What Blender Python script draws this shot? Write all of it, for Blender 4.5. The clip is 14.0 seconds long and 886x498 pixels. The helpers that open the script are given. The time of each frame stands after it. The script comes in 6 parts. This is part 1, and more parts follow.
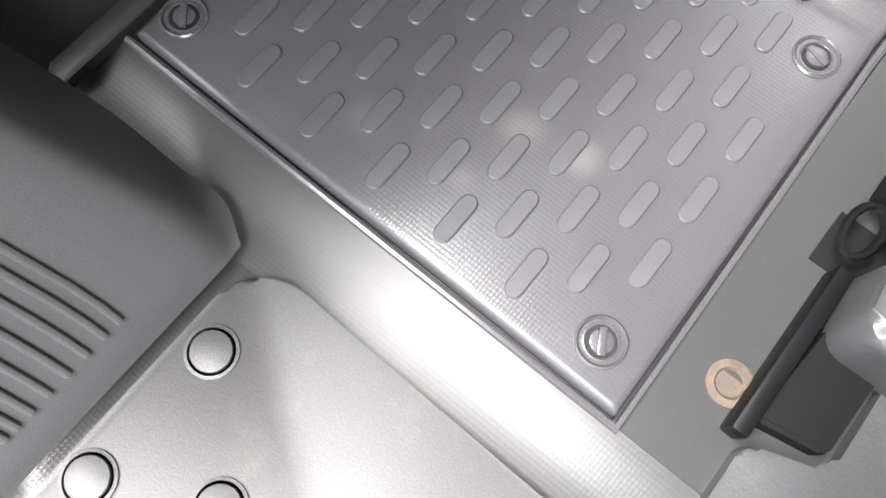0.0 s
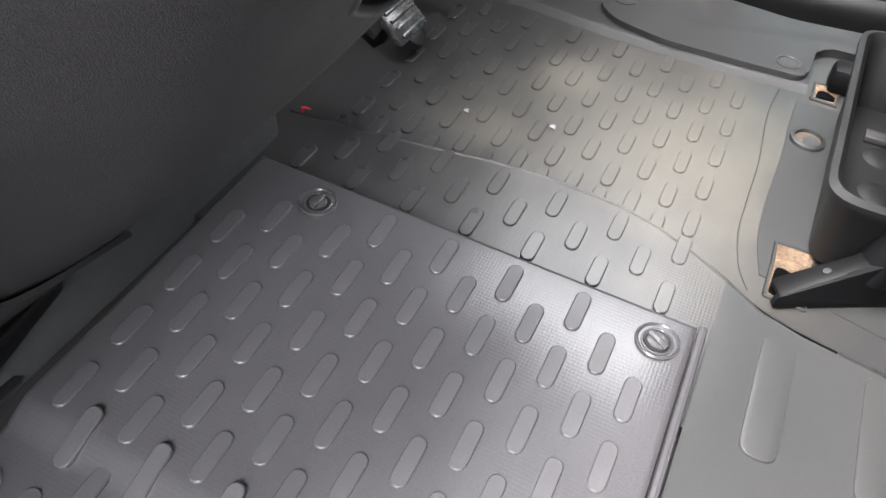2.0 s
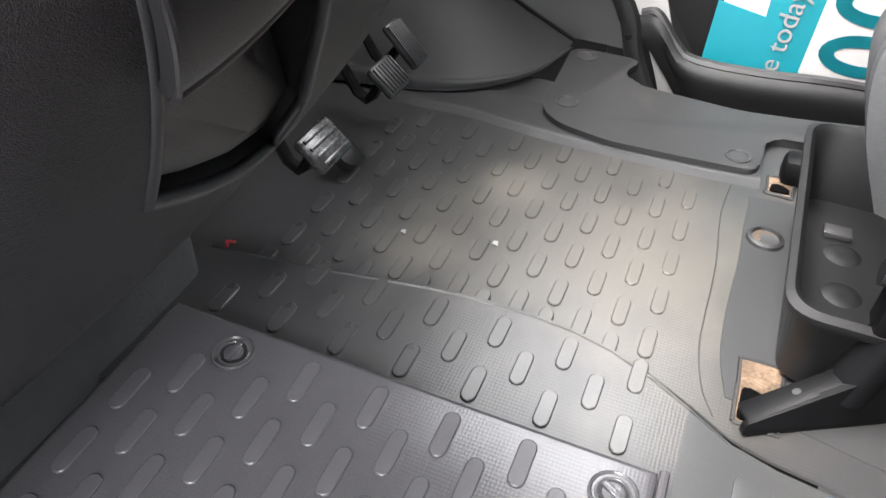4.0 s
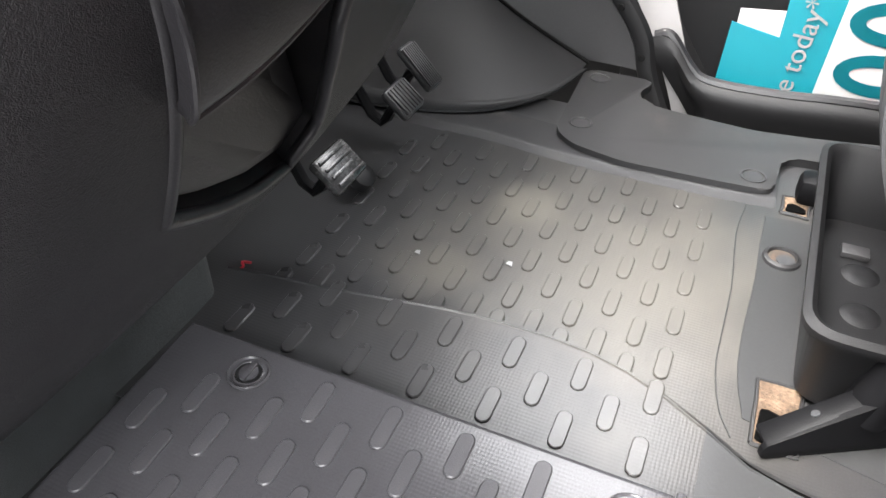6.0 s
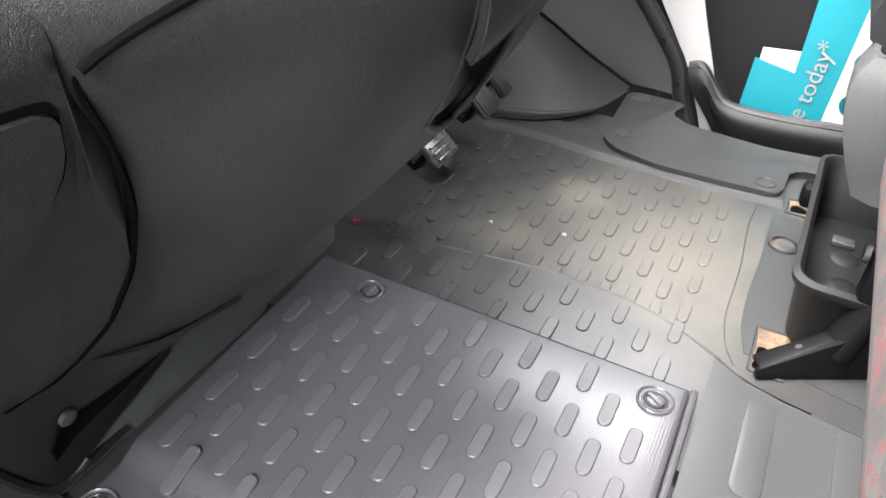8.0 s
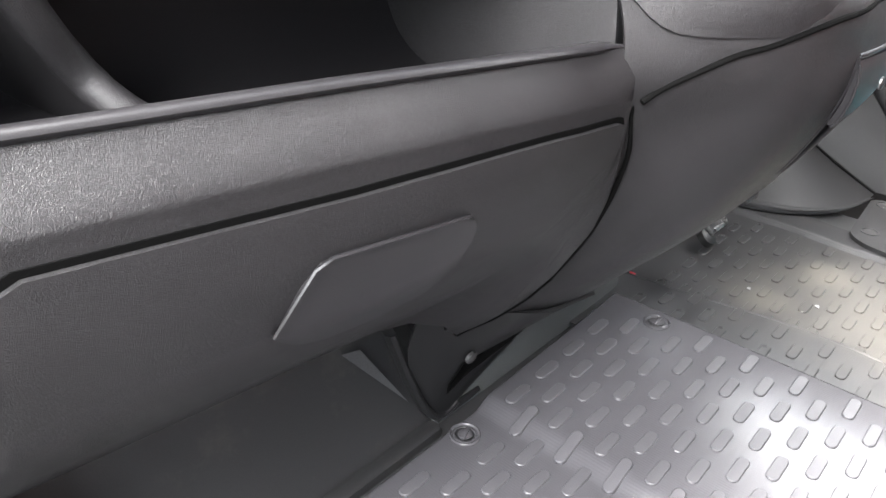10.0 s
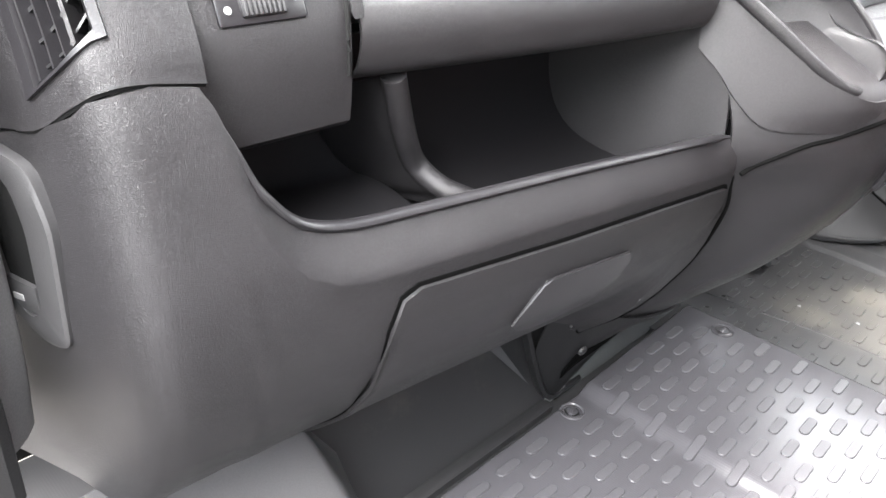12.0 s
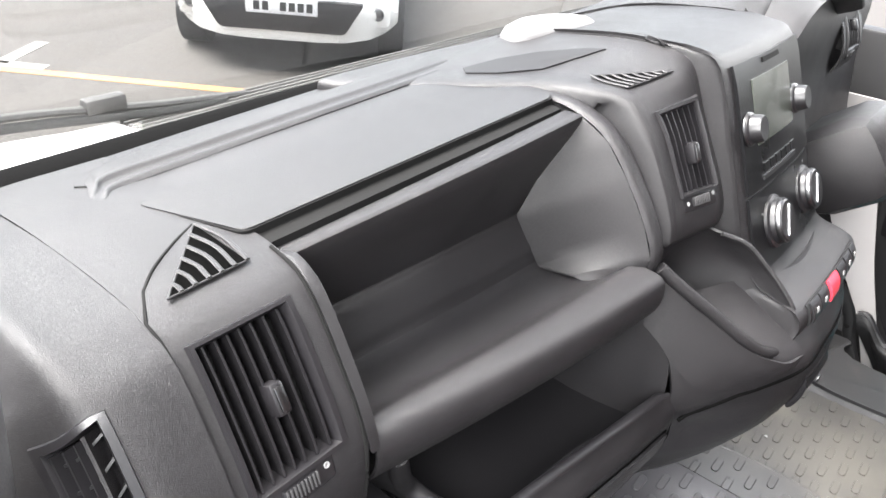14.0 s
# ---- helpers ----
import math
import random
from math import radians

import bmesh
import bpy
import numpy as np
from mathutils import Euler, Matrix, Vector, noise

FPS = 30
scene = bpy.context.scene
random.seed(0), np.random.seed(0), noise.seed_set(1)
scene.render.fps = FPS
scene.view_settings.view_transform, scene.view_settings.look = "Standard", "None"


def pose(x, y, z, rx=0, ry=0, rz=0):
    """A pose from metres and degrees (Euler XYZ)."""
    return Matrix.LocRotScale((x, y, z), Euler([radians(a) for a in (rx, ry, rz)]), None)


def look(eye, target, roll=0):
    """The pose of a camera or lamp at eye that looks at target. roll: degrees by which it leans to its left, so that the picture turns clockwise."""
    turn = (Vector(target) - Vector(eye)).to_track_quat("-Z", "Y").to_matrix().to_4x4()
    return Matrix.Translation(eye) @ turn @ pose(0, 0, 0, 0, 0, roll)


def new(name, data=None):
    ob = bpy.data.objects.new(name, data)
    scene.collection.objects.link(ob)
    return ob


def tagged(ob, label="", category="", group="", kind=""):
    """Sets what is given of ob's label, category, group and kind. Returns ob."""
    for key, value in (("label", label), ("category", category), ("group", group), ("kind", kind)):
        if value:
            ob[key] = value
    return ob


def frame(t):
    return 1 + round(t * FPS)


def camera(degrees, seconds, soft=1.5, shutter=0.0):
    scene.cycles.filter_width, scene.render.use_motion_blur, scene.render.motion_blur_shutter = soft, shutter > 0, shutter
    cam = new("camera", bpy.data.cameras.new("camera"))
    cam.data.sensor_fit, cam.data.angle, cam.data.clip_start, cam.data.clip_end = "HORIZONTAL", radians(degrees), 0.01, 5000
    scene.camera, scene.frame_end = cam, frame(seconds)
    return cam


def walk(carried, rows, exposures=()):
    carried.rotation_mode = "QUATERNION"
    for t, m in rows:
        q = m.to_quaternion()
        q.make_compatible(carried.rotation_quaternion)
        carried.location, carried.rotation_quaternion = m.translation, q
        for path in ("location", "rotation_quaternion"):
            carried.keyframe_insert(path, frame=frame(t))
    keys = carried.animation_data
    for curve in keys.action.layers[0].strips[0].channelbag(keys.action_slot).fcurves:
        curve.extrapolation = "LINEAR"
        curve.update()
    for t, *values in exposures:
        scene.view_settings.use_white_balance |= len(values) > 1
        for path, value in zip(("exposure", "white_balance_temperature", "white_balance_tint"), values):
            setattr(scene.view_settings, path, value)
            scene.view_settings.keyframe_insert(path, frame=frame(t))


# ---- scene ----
cam = camera(61.57, 14.0)
PATH = [
    (0.0, look((-0.0381, -0.1553, 0.5277), (-0.1493, 0.0110, -0.1431), 5.59)),
    (0.5, look((-0.0410, -0.0960, 0.5248), (-0.1727, 0.1260, -0.1259), 3.59)),
    (1.0, look((-0.0457, -0.0333, 0.5328), (-0.1873, 0.2792, -0.0774), 6.46)),
    (1.5, look((-0.0210, 0.0881, 0.5482), (-0.1839, 0.4530, -0.0266), 3.74)),
    (2.0, look((-0.0223, 0.2130, 0.5400), (-0.2038, 0.6557, 0.0292), 5.48)),
    (2.5, look((-0.0313, 0.2926, 0.5426), (-0.2533, 0.7748, 0.0863), 2.41)),
    (3.0, look((-0.0101, 0.3104, 0.5340), (-0.2010, 0.8051, 0.0771), 3.03)),
    (5.5, look((-0.0025, 0.3068, 0.5372), (-0.2164, 0.8056, 0.0951), 0.50)),
    (6.0, look((-0.0028, 0.3075, 0.5354), (-0.2185, 0.8088, 0.0971), 0.91)),
    (6.5, look((-0.0078, 0.3043, 0.5358), (-0.2212, 0.8090, 0.1002), 1.88)),
    (7.0, look((0.0147, 0.2186, 0.5813), (-0.2025, 0.7287, 0.1540), 2.52)),
    (7.5, look((0.0251, 0.1384, 0.6015), (-0.1931, 0.6509, 0.1776), 3.59)),
    (8.0, look((0.0255, 0.0711, 0.6027), (-0.2136, 0.5795, 0.1851), 3.47)),
    (8.5, look((0.0047, 0.0062, 0.6273), (-0.2765, 0.5032, 0.2225), 2.52)),
    (9.0, look((-0.0095, -0.0475, 0.6405), (-0.3308, 0.4391, 0.2531), 2.43)),
    (9.2, look((-0.0196, -0.0757, 0.6413), (-0.3607, 0.4054, 0.2643), 2.41)),
    (11.3, look((0.0873, -0.4992, 0.6578), (-0.3453, -0.0440, 0.3486), 2.36)),
    (11.5, look((0.0853, -0.5041, 0.6782), (-0.3478, -0.0521, 0.3649), 2.53)),
    (12.0, look((0.0573, -0.5115, 0.7772), (-0.3648, -0.0662, 0.4403), 3.09)),
    (12.5, look((0.0105, -0.5141, 0.9014), (-0.3960, -0.0678, 0.5470), 4.01)),
    (13.0, look((-0.0291, -0.5073, 1.0041), (-0.4167, -0.0521, 0.6401), 5.26)),
    (13.5, look((-0.0651, -0.5114, 1.1017), (-0.4397, -0.0413, 0.7430), 5.79)),
    (14.0, look((-0.0715, -0.4996, 1.1024), (-0.4256, -0.0100, 0.7489), 5.81)),
]
EXPOSURES = [(0.0, 3.6), (2.0, 4.15), (2.6, 4.15), (6.5, 4.25), (7.5, 4.3), (9.0, 4.75), (11.5, 5.02), (12.5, 4.9), (13.0, 4.45), (14.0, 3.9)]
walk(cam, PATH, EXPOSURES)

# ---- world and light: a bright overcast day ----
world = bpy.data.worlds.new("sky")
scene.world = world
world.use_nodes = True
wn = world.node_tree
sky = wn.nodes.new("ShaderNodeTexSky")
sky.sky_type, sky.sun_disc = "NISHITA", False
sky.sun_elevation, sky.sun_rotation = radians(62), radians(235)
sky.dust_density, sky.air_density = 4.0, 1.2
cloud = wn.nodes.new("ShaderNodeHueSaturation")
cloud.inputs["Saturation"].default_value = 0.3
wn.links.new(sky.outputs[0], cloud.inputs["Color"])
wn.links.new(cloud.outputs[0], wn.nodes["Background"].inputs[0])
wn.nodes["Background"].inputs[1].default_value = 0.09
sun = new("sun", bpy.data.lights.new("sun", "SUN"))
sun.data.energy, sun.data.angle, sun.data.color = 2.0, radians(40), (1.0, 0.955, 0.935)
sun.matrix_world = look((-0.52, -0.36, 1.2), (0, 0, 0))
# daylight through the driver's window and the open passenger door
for spot, size, aim, power in (((-0.02, 1.72, 1.34), (1.1, 0.45), (-0.14, 0.78, 0.0), 1.65), ((-0.08, -0.84, 1.34), (0.8, 0.62), (-0.2, 0.2, 0.35), 6.4)):
    pane = new("opening_daylight", bpy.data.lights.new("opening_daylight", "AREA"))
    pane.data.shape, pane.data.size, pane.data.size_y, pane.data.energy = "RECTANGLE", size[0], size[1], power
    pane.data.color = (1.0, 0.985, 0.975)
    pane.matrix_world = look(spot, aim)


# ---- materials ----
def material(name, base, rough=0.5, metal=0.0, var=0.25, scale=6.0, grain=0.0, grain_scale=400.0, bump=0.0005, coat=0.0,
             dirt=None, dirt_amount=0.0, dirt_scale=8.0, dirt_cut=0.55, stretch=(1, 1, 1), spec=0.5, leather=False, gloss=0.1):
    """A painted, moulded or woven surface: colour varied at two scales, fine relief, patches of dirt."""
    m = bpy.data.materials.new(name)
    m.use_nodes = True
    t = m.node_tree
    b = t.nodes["Principled BSDF"]
    b.inputs["Metallic"].default_value = metal
    b.inputs["Coat Weight"].default_value = coat
    b.inputs["Specular IOR Level"].default_value = spec
    co = t.nodes.new("ShaderNodeTexCoord")
    mp = t.nodes.new("ShaderNodeMapping")
    mp.inputs["Scale"].default_value = stretch
    t.links.new(co.outputs["Object"], mp.inputs[0])
    big, fine = t.nodes.new("ShaderNodeTexNoise"), t.nodes.new("ShaderNodeTexNoise")
    big.inputs["Scale"].default_value, big.inputs["Detail"].default_value = scale, 6
    fine.inputs["Scale"].default_value, fine.inputs["Detail"].default_value = grain_scale, 3
    t.links.new(mp.outputs[0], big.inputs[0]), t.links.new(mp.outputs[0], fine.inputs[0])
    ramp = t.nodes.new("ShaderNodeMapRange")
    ramp.inputs["To Min"].default_value, ramp.inputs["To Max"].default_value = 1 - var, 1 + var
    t.links.new(big.outputs[0], ramp.inputs[0])
    speck = t.nodes.new("ShaderNodeMapRange")
    speck.inputs["From Min"].default_value, speck.inputs["From Max"].default_value = 0.3, 0.7
    speck.inputs["To Min"].default_value, speck.inputs["To Max"].default_value = 1 - grain, 1 + grain
    t.links.new(fine.outputs[0], speck.inputs[0])
    mul = t.nodes.new("ShaderNodeMath")
    mul.operation = "MULTIPLY"
    t.links.new(ramp.outputs[0], mul.inputs[0]), t.links.new(speck.outputs[0], mul.inputs[1])
    col = t.nodes.new("ShaderNodeVectorMath")
    col.operation = "SCALE"
    col.inputs[0].default_value = base
    t.links.new(mul.outputs[0], col.inputs["Scale"])
    out = col.outputs[0]
    rr = t.nodes.new("ShaderNodeMapRange")
    rr.inputs["To Min"].default_value, rr.inputs["To Max"].default_value = max(rough - gloss, 0.02), min(rough + gloss, 1)
    t.links.new(big.outputs[0], rr.inputs[0])
    rough_out = rr.outputs[0]
    if dirt:
        dn = t.nodes.new("ShaderNodeTexNoise")
        dn.inputs["Scale"].default_value, dn.inputs["Detail"].default_value, dn.inputs["Roughness"].default_value = dirt_scale, 8, 0.7
        t.links.new(co.outputs["Object"], dn.inputs[0])
        dr = t.nodes.new("ShaderNodeMapRange")
        dr.inputs["From Min"].default_value, dr.inputs["From Max"].default_value = dirt_cut, dirt_cut + 0.2
        dr.inputs["To Max"].default_value = dirt_amount
        t.links.new(dn.outputs[0], dr.inputs[0])
        mix = t.nodes.new("ShaderNodeMix")
        mix.data_type = "RGBA"
        mix.inputs[7].default_value = (*dirt, 1)
        t.links.new(dr.outputs[0], mix.inputs[0]), t.links.new(out, mix.inputs[6])
        out = mix.outputs[2]
    t.links.new(out, b.inputs["Base Color"])
    t.links.new(rough_out, b.inputs["Roughness"])
    bp = t.nodes.new("ShaderNodeBump")
    bp.inputs["Strength"].default_value, bp.inputs["Distance"].default_value = 0.6, bump
    if leather:
        vo = t.nodes.new("ShaderNodeTexVoronoi")
        vo.feature = "SMOOTH_F1"
        vo.inputs["Scale"].default_value = grain_scale
        wob = t.nodes.new("ShaderNodeMix")
        wob.data_type = "VECTOR"
        wob.inputs[0].default_value = 0.02
        t.links.new(mp.outputs[0], wob.inputs[4]), t.links.new(fine.outputs[1], wob.inputs[5])
        t.links.new(wob.outputs[1], vo.inputs[0])
        t.links.new(vo.outputs[0], bp.inputs["Height"])
    else:
        t.links.new(fine.outputs[0], bp.inputs["Height"])
    t.links.new(bp.outputs[0], b.inputs["Normal"])
    return m


def ribbed(name, base, rough, pitch, depth, axis, dirt=None, patches=()):
    """Moulded rubber with fine ribs crossed by a knurl; dirt lies in patches of (x, y, radius, amount)."""
    m = material(name, base, rough, var=0.12, scale=9, grain=0.12, grain_scale=700, gloss=0.04)
    t = m.node_tree
    b = t.nodes["Principled BSDF"]
    geo = t.nodes.new("ShaderNodeNewGeometry")
    sep = t.nodes.new("ShaderNodeSeparateXYZ")
    t.links.new(geo.outputs["Position"], sep.inputs[0])

    def wave(socket, p):
        f = t.nodes.new("ShaderNodeMath")
        f.operation = "MULTIPLY"
        f.inputs[1].default_value = 2 * math.pi / p
        s = t.nodes.new("ShaderNodeMath")
        s.operation = "SINE"
        t.links.new(socket, f.inputs[0]), t.links.new(f.outputs[0], s.inputs[0])
        return s.outputs[0]

    a = wave(sep.outputs[axis], pitch)
    c = wave(sep.outputs[1 - axis], pitch * 1.15)
    add = t.nodes.new("ShaderNodeMath")
    add.operation = "MULTIPLY_ADD"
    add.inputs[1].default_value = 1.0
    t.links.new(c, add.inputs[0]), t.links.new(a, add.inputs[2])
    bp = t.nodes.new("ShaderNodeBump")
    bp.inputs["Strength"].default_value, bp.inputs["Distance"].default_value = 1.0, depth
    t.links.new(add.outputs[0], bp.inputs["Height"])
    t.links.new(bp.outputs[0], b.inputs["Normal"])
    out = b.inputs["Base Color"].links[0].from_socket
    rough_out = b.inputs["Roughness"].links[0].from_socket
    for x, y, radius, amount in patches:
        d = t.nodes.new("ShaderNodeVectorMath")
        d.operation = "DISTANCE"
        d.inputs[1].default_value = (x, y, -0.012)
        no = t.nodes.new("ShaderNodeTexNoise")
        no.inputs["Scale"].default_value, no.inputs["Detail"].default_value, no.inputs["Roughness"].default_value = 12, 5, 0.5
        t.links.new(geo.outputs["Position"], no.inputs[0])
        t.links.new(geo.outputs["Position"], d.inputs[0])
        wob = t.nodes.new("ShaderNodeMath")
        wob.operation = "MULTIPLY_ADD"
        wob.inputs[1].default_value, wob.inputs[2].default_value = radius * 1.2, -radius * 0.6
        t.links.new(no.outputs[0], wob.inputs[0])
        su = t.nodes.new("ShaderNodeMath")
        t.links.new(d.outputs["Value"], su.inputs[0]), t.links.new(wob.outputs[0], su.inputs[1])
        mr = t.nodes.new("ShaderNodeMapRange")
        mr.interpolation_type = "SMOOTHSTEP"
        mr.inputs["From Min"].default_value, mr.inputs["From Max"].default_value = radius * 0.05, radius * 1.55
        mr.inputs["To Min"].default_value, mr.inputs["To Max"].default_value = amount, 0.0
        t.links.new(su.outputs[0], mr.inputs[0])
        mix = t.nodes.new("ShaderNodeMix")
        mix.data_type = "RGBA"
        mix.inputs[7].default_value = (*dirt, 1)
        t.links.new(mr.outputs[0], mix.inputs[0]), t.links.new(out, mix.inputs[6])
        out = mix.outputs[2]
        mr2 = t.nodes.new("ShaderNodeMix")
        mr2.inputs[3].default_value = 0.33
        t.links.new(mr.outputs[0], mr2.inputs[0]), t.links.new(rough_out, mr2.inputs[2])
        rough_out = mr2.outputs[0]
    t.links.new(out, b.inputs["Base Color"]), t.links.new(rough_out, b.inputs["Roughness"])
    return m


DASH = material("charcoal_dash_plastic", (0.0110, 0.0104, 0.0112), 0.39, spec=0.36, var=0.22, scale=14, grain=0.3, grain_scale=480, bump=0.0006, leather=True)
DASH_SMOOTH = material("smooth_black_plastic", (0.0085, 0.0080, 0.009), 0.38, var=0.15, grain=0.15, grain_scale=900, bump=0.0002)
DASH_GREY = material("grey_soft_plastic", (0.028, 0.0275, 0.0285), 0.42, var=0.12, grain=0.15, grain_scale=800, bump=0.0003)
BLACK = material("black_plastic", (0.0065, 0.0065, 0.007), 0.5, spec=0.35, var=0.2, grain=0.2, grain_scale=600, bump=0.0003)
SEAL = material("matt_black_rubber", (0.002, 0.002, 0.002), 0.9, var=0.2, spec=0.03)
VOID = material("dark_duct", (0.005, 0.005, 0.005), 0.8, spec=0.1)
STEEL = material("black_painted_steel", (0.0045, 0.0045, 0.005), 0.42, spec=0.09, var=0.3, scale=20, bump=0.0002, dirt=(0.10, 0.08, 0.065), dirt_amount=0.1, dirt_scale=30, dirt_cut=0.62)
TRAY = material("black_tray_plastic", (0.0065, 0.0062, 0.007), 0.55, var=0.15, grain=0.15, grain_scale=800, bump=0.0002, spec=0.25)
CHROME = material("satin_chrome", (0.14, 0.14, 0.144), 0.34, metal=1.0, var=0.1)
GLOSS = material("gloss_black_facia", (0.006, 0.006, 0.0066), 0.30, var=0.1, spec=0.16)
SCREEN = material("radio_screen", (0.045, 0.05, 0.043), 0.2, var=0.1, coat=0.3)
WHITE_INK = material("white_print", (0.20, 0.20, 0.20), 0.5, var=0.05)
RED_INK = material("red_button", (0.62, 0.03, 0.05), 0.4, var=0.05)
RUBBER_PLATE = ribbed("grey_rubber_plate", (0.056, 0.0545, 0.059), 0.24, 0.0032, 0.00002, 0, (0.30, 0.28, 0.25),
                      ((-0.14, 0.09, 0.018, 0.22), (-0.09, 0.10, 0.016, 0.26), (-0.15, 0.03, 0.014, 0.2), (-0.24, 0.02, 0.018, 0.12)))
DUST = ((-0.10, 1.02, 0.22, 0.30), (0.0, 1.0, 0.18, 0.16), (-0.205, 1.06, 0.045, 0.5), (-0.27, 0.91, 0.06, 0.35), (-0.08, 0.95, 0.15, 0.18), (0.02, 0.80, 0.10, 0.15))
RUBBER_FLOOR = ribbed("dark_rubber_floor", (0.029, 0.0288, 0.0298), 0.30, 0.0034, 0.000026, 0, (0.168, 0.155, 0.130),
                      DUST)
DRIVER_PAD = ribbed("dusty_rubber_pad", (0.035, 0.0346, 0.0356), 0.28, 0.0034, 0.00001, 0, (0.16, 0.147, 0.122),
                    DUST)
SLOPE = ribbed("worn_rubber_slope", (0.029, 0.0288, 0.0298), 0.38, 0.0034, 0.000014, 0)
PLAIN_FLOOR = material("plain_rubber_floor", (0.031, 0.0315, 0.032), 0.34, var=0.10, grain=0.06, grain_scale=300, bump=0.0001, gloss=0.04)
PAD = material("worn_rubber_pad", (0.060, 0.0584, 0.063), 0.37, spec=0.42, var=0.10, scale=25, grain=0.25, grain_scale=900, bump=0.0002,
               dirt=(0.17, 0.155, 0.135), dirt_amount=0.2, dirt_scale=30, dirt_cut=0.6)
TRIM = material("dark_grey_trim", (0.0185, 0.0183, 0.019), 0.5, var=0.15, grain=0.12, grain_scale=700, bump=0.0003,
                dirt=(0.15, 0.135, 0.115), dirt_amount=0.25, dirt_scale=7, dirt_cut=0.58)
ARCH = material("dark_arch_plastic", (0.020, 0.0196, 0.0205), 0.58, var=0.12, grain=0.12, grain_scale=700, bump=0.0003, spec=0.35)
STEP = material("light_grey_step", (0.054, 0.0528, 0.054), 0.46, var=0.15, grain=0.1, grain_scale=700, bump=0.0003,
                dirt=(0.17, 0.15, 0.125), dirt_amount=0.3, dirt_scale=9, dirt_cut=0.56)
KICK = material("pale_grey_kick", (0.060, 0.0588, 0.060), 0.46, var=0.15, grain=0.1, grain_scale=700, bump=0.0003,
                dirt=(0.17, 0.15, 0.125), dirt_amount=0.2, dirt_scale=9, dirt_cut=0.58)
WASHER = material("rusty_washer", (0.055, 0.043, 0.033), 0.7, var=0.4, scale=60, dirt=(0.13, 0.078, 0.045), dirt_amount=0.7, dirt_scale=90, dirt_cut=0.48)
CARPET = material("grey_felt", (0.060, 0.064, 0.0635), 0.95, var=0.3, scale=30, grain=0.5, grain_scale=1200, bump=0.001)
RUST = material("bare_foam_and_rust", (0.085, 0.054, 0.033), 0.85, var=0.5, scale=40, grain=0.4, grain_scale=300, bump=0.002,
                dirt=(0.23, 0.165, 0.108), dirt_amount=0.75, dirt_scale=40, dirt_cut=0.5)
PAINT = material("white_body_paint", (0.33, 0.32, 0.317), 0.3, var=0.04, coat=0.6, dirt=(0.5, 0.45, 0.4), dirt_amount=0.25, dirt_scale=12)
POST = material("grey_post_trim", (0.095, 0.094, 0.096), 0.6, var=0.1, grain=0.15, grain_scale=700, bump=0.0003)
HEADLINER = material("grey_headliner", (0.32, 0.31, 0.30), 0.9, var=0.1, grain=0.2)
PEDAL_DARK = material("dull_pedal_rubber", (0.020, 0.020, 0.021), 0.42, var=0.3, scale=60, dirt=(0.08, 0.078, 0.072), dirt_amount=0.4, dirt_scale=60, dirt_cut=0.5)
PEDAL = material("worn_pedal_rubber", (0.035, 0.035, 0.035), 0.25, var=0.4, scale=60, dirt=(0.25, 0.25, 0.25), dirt_amount=0.6, dirt_scale=70, dirt_cut=0.5)
TEAL = material("teal_print", (0.004, 0.16, 0.20), 0.4, var=0.05)
CARD = material("white_card", (0.36, 0.36, 0.36), 0.5, var=0.04)
SEAT_GREY = material("grey_seat_plastic", (0.036, 0.037, 0.039), 0.45, var=0.1, grain=0.1, dirt=(0.12, 0.11, 0.10), dirt_amount=0.25, dirt_scale=12)
ASPHALT = material("asphalt", (0.0235, 0.0210, 0.0182), 0.9, var=0.3, scale=1.5, grain=0.4, grain_scale=60, bump=0.004)
LINE_WHITE = material("white_road_paint", (0.16, 0.155, 0.145), 0.7, var=0.2, scale=12)
LINE_YELLOW = material("yellow_road_paint", (0.155, 0.080, 0.026), 0.7, var=0.2, scale=12)
CAR_PAINT = material("white_car_paint", (0.45, 0.44, 0.425), 0.25, var=0.03, coat=0.8)
TYRE = material("tyre_rubber", (0.02, 0.02, 0.02), 0.8, var=0.2)
WIPER = material("matt_wiper_grey", (0.028, 0.0275, 0.027), 0.6, var=0.2, scale=20, spec=0.3)
COWL = material("weathered_cowl", (0.036, 0.035, 0.034), 0.7, var=0.3, scale=25, dirt=(0.05, 0.05, 0.04), dirt_amount=0.7, dirt_scale=40, dirt_cut=0.55)


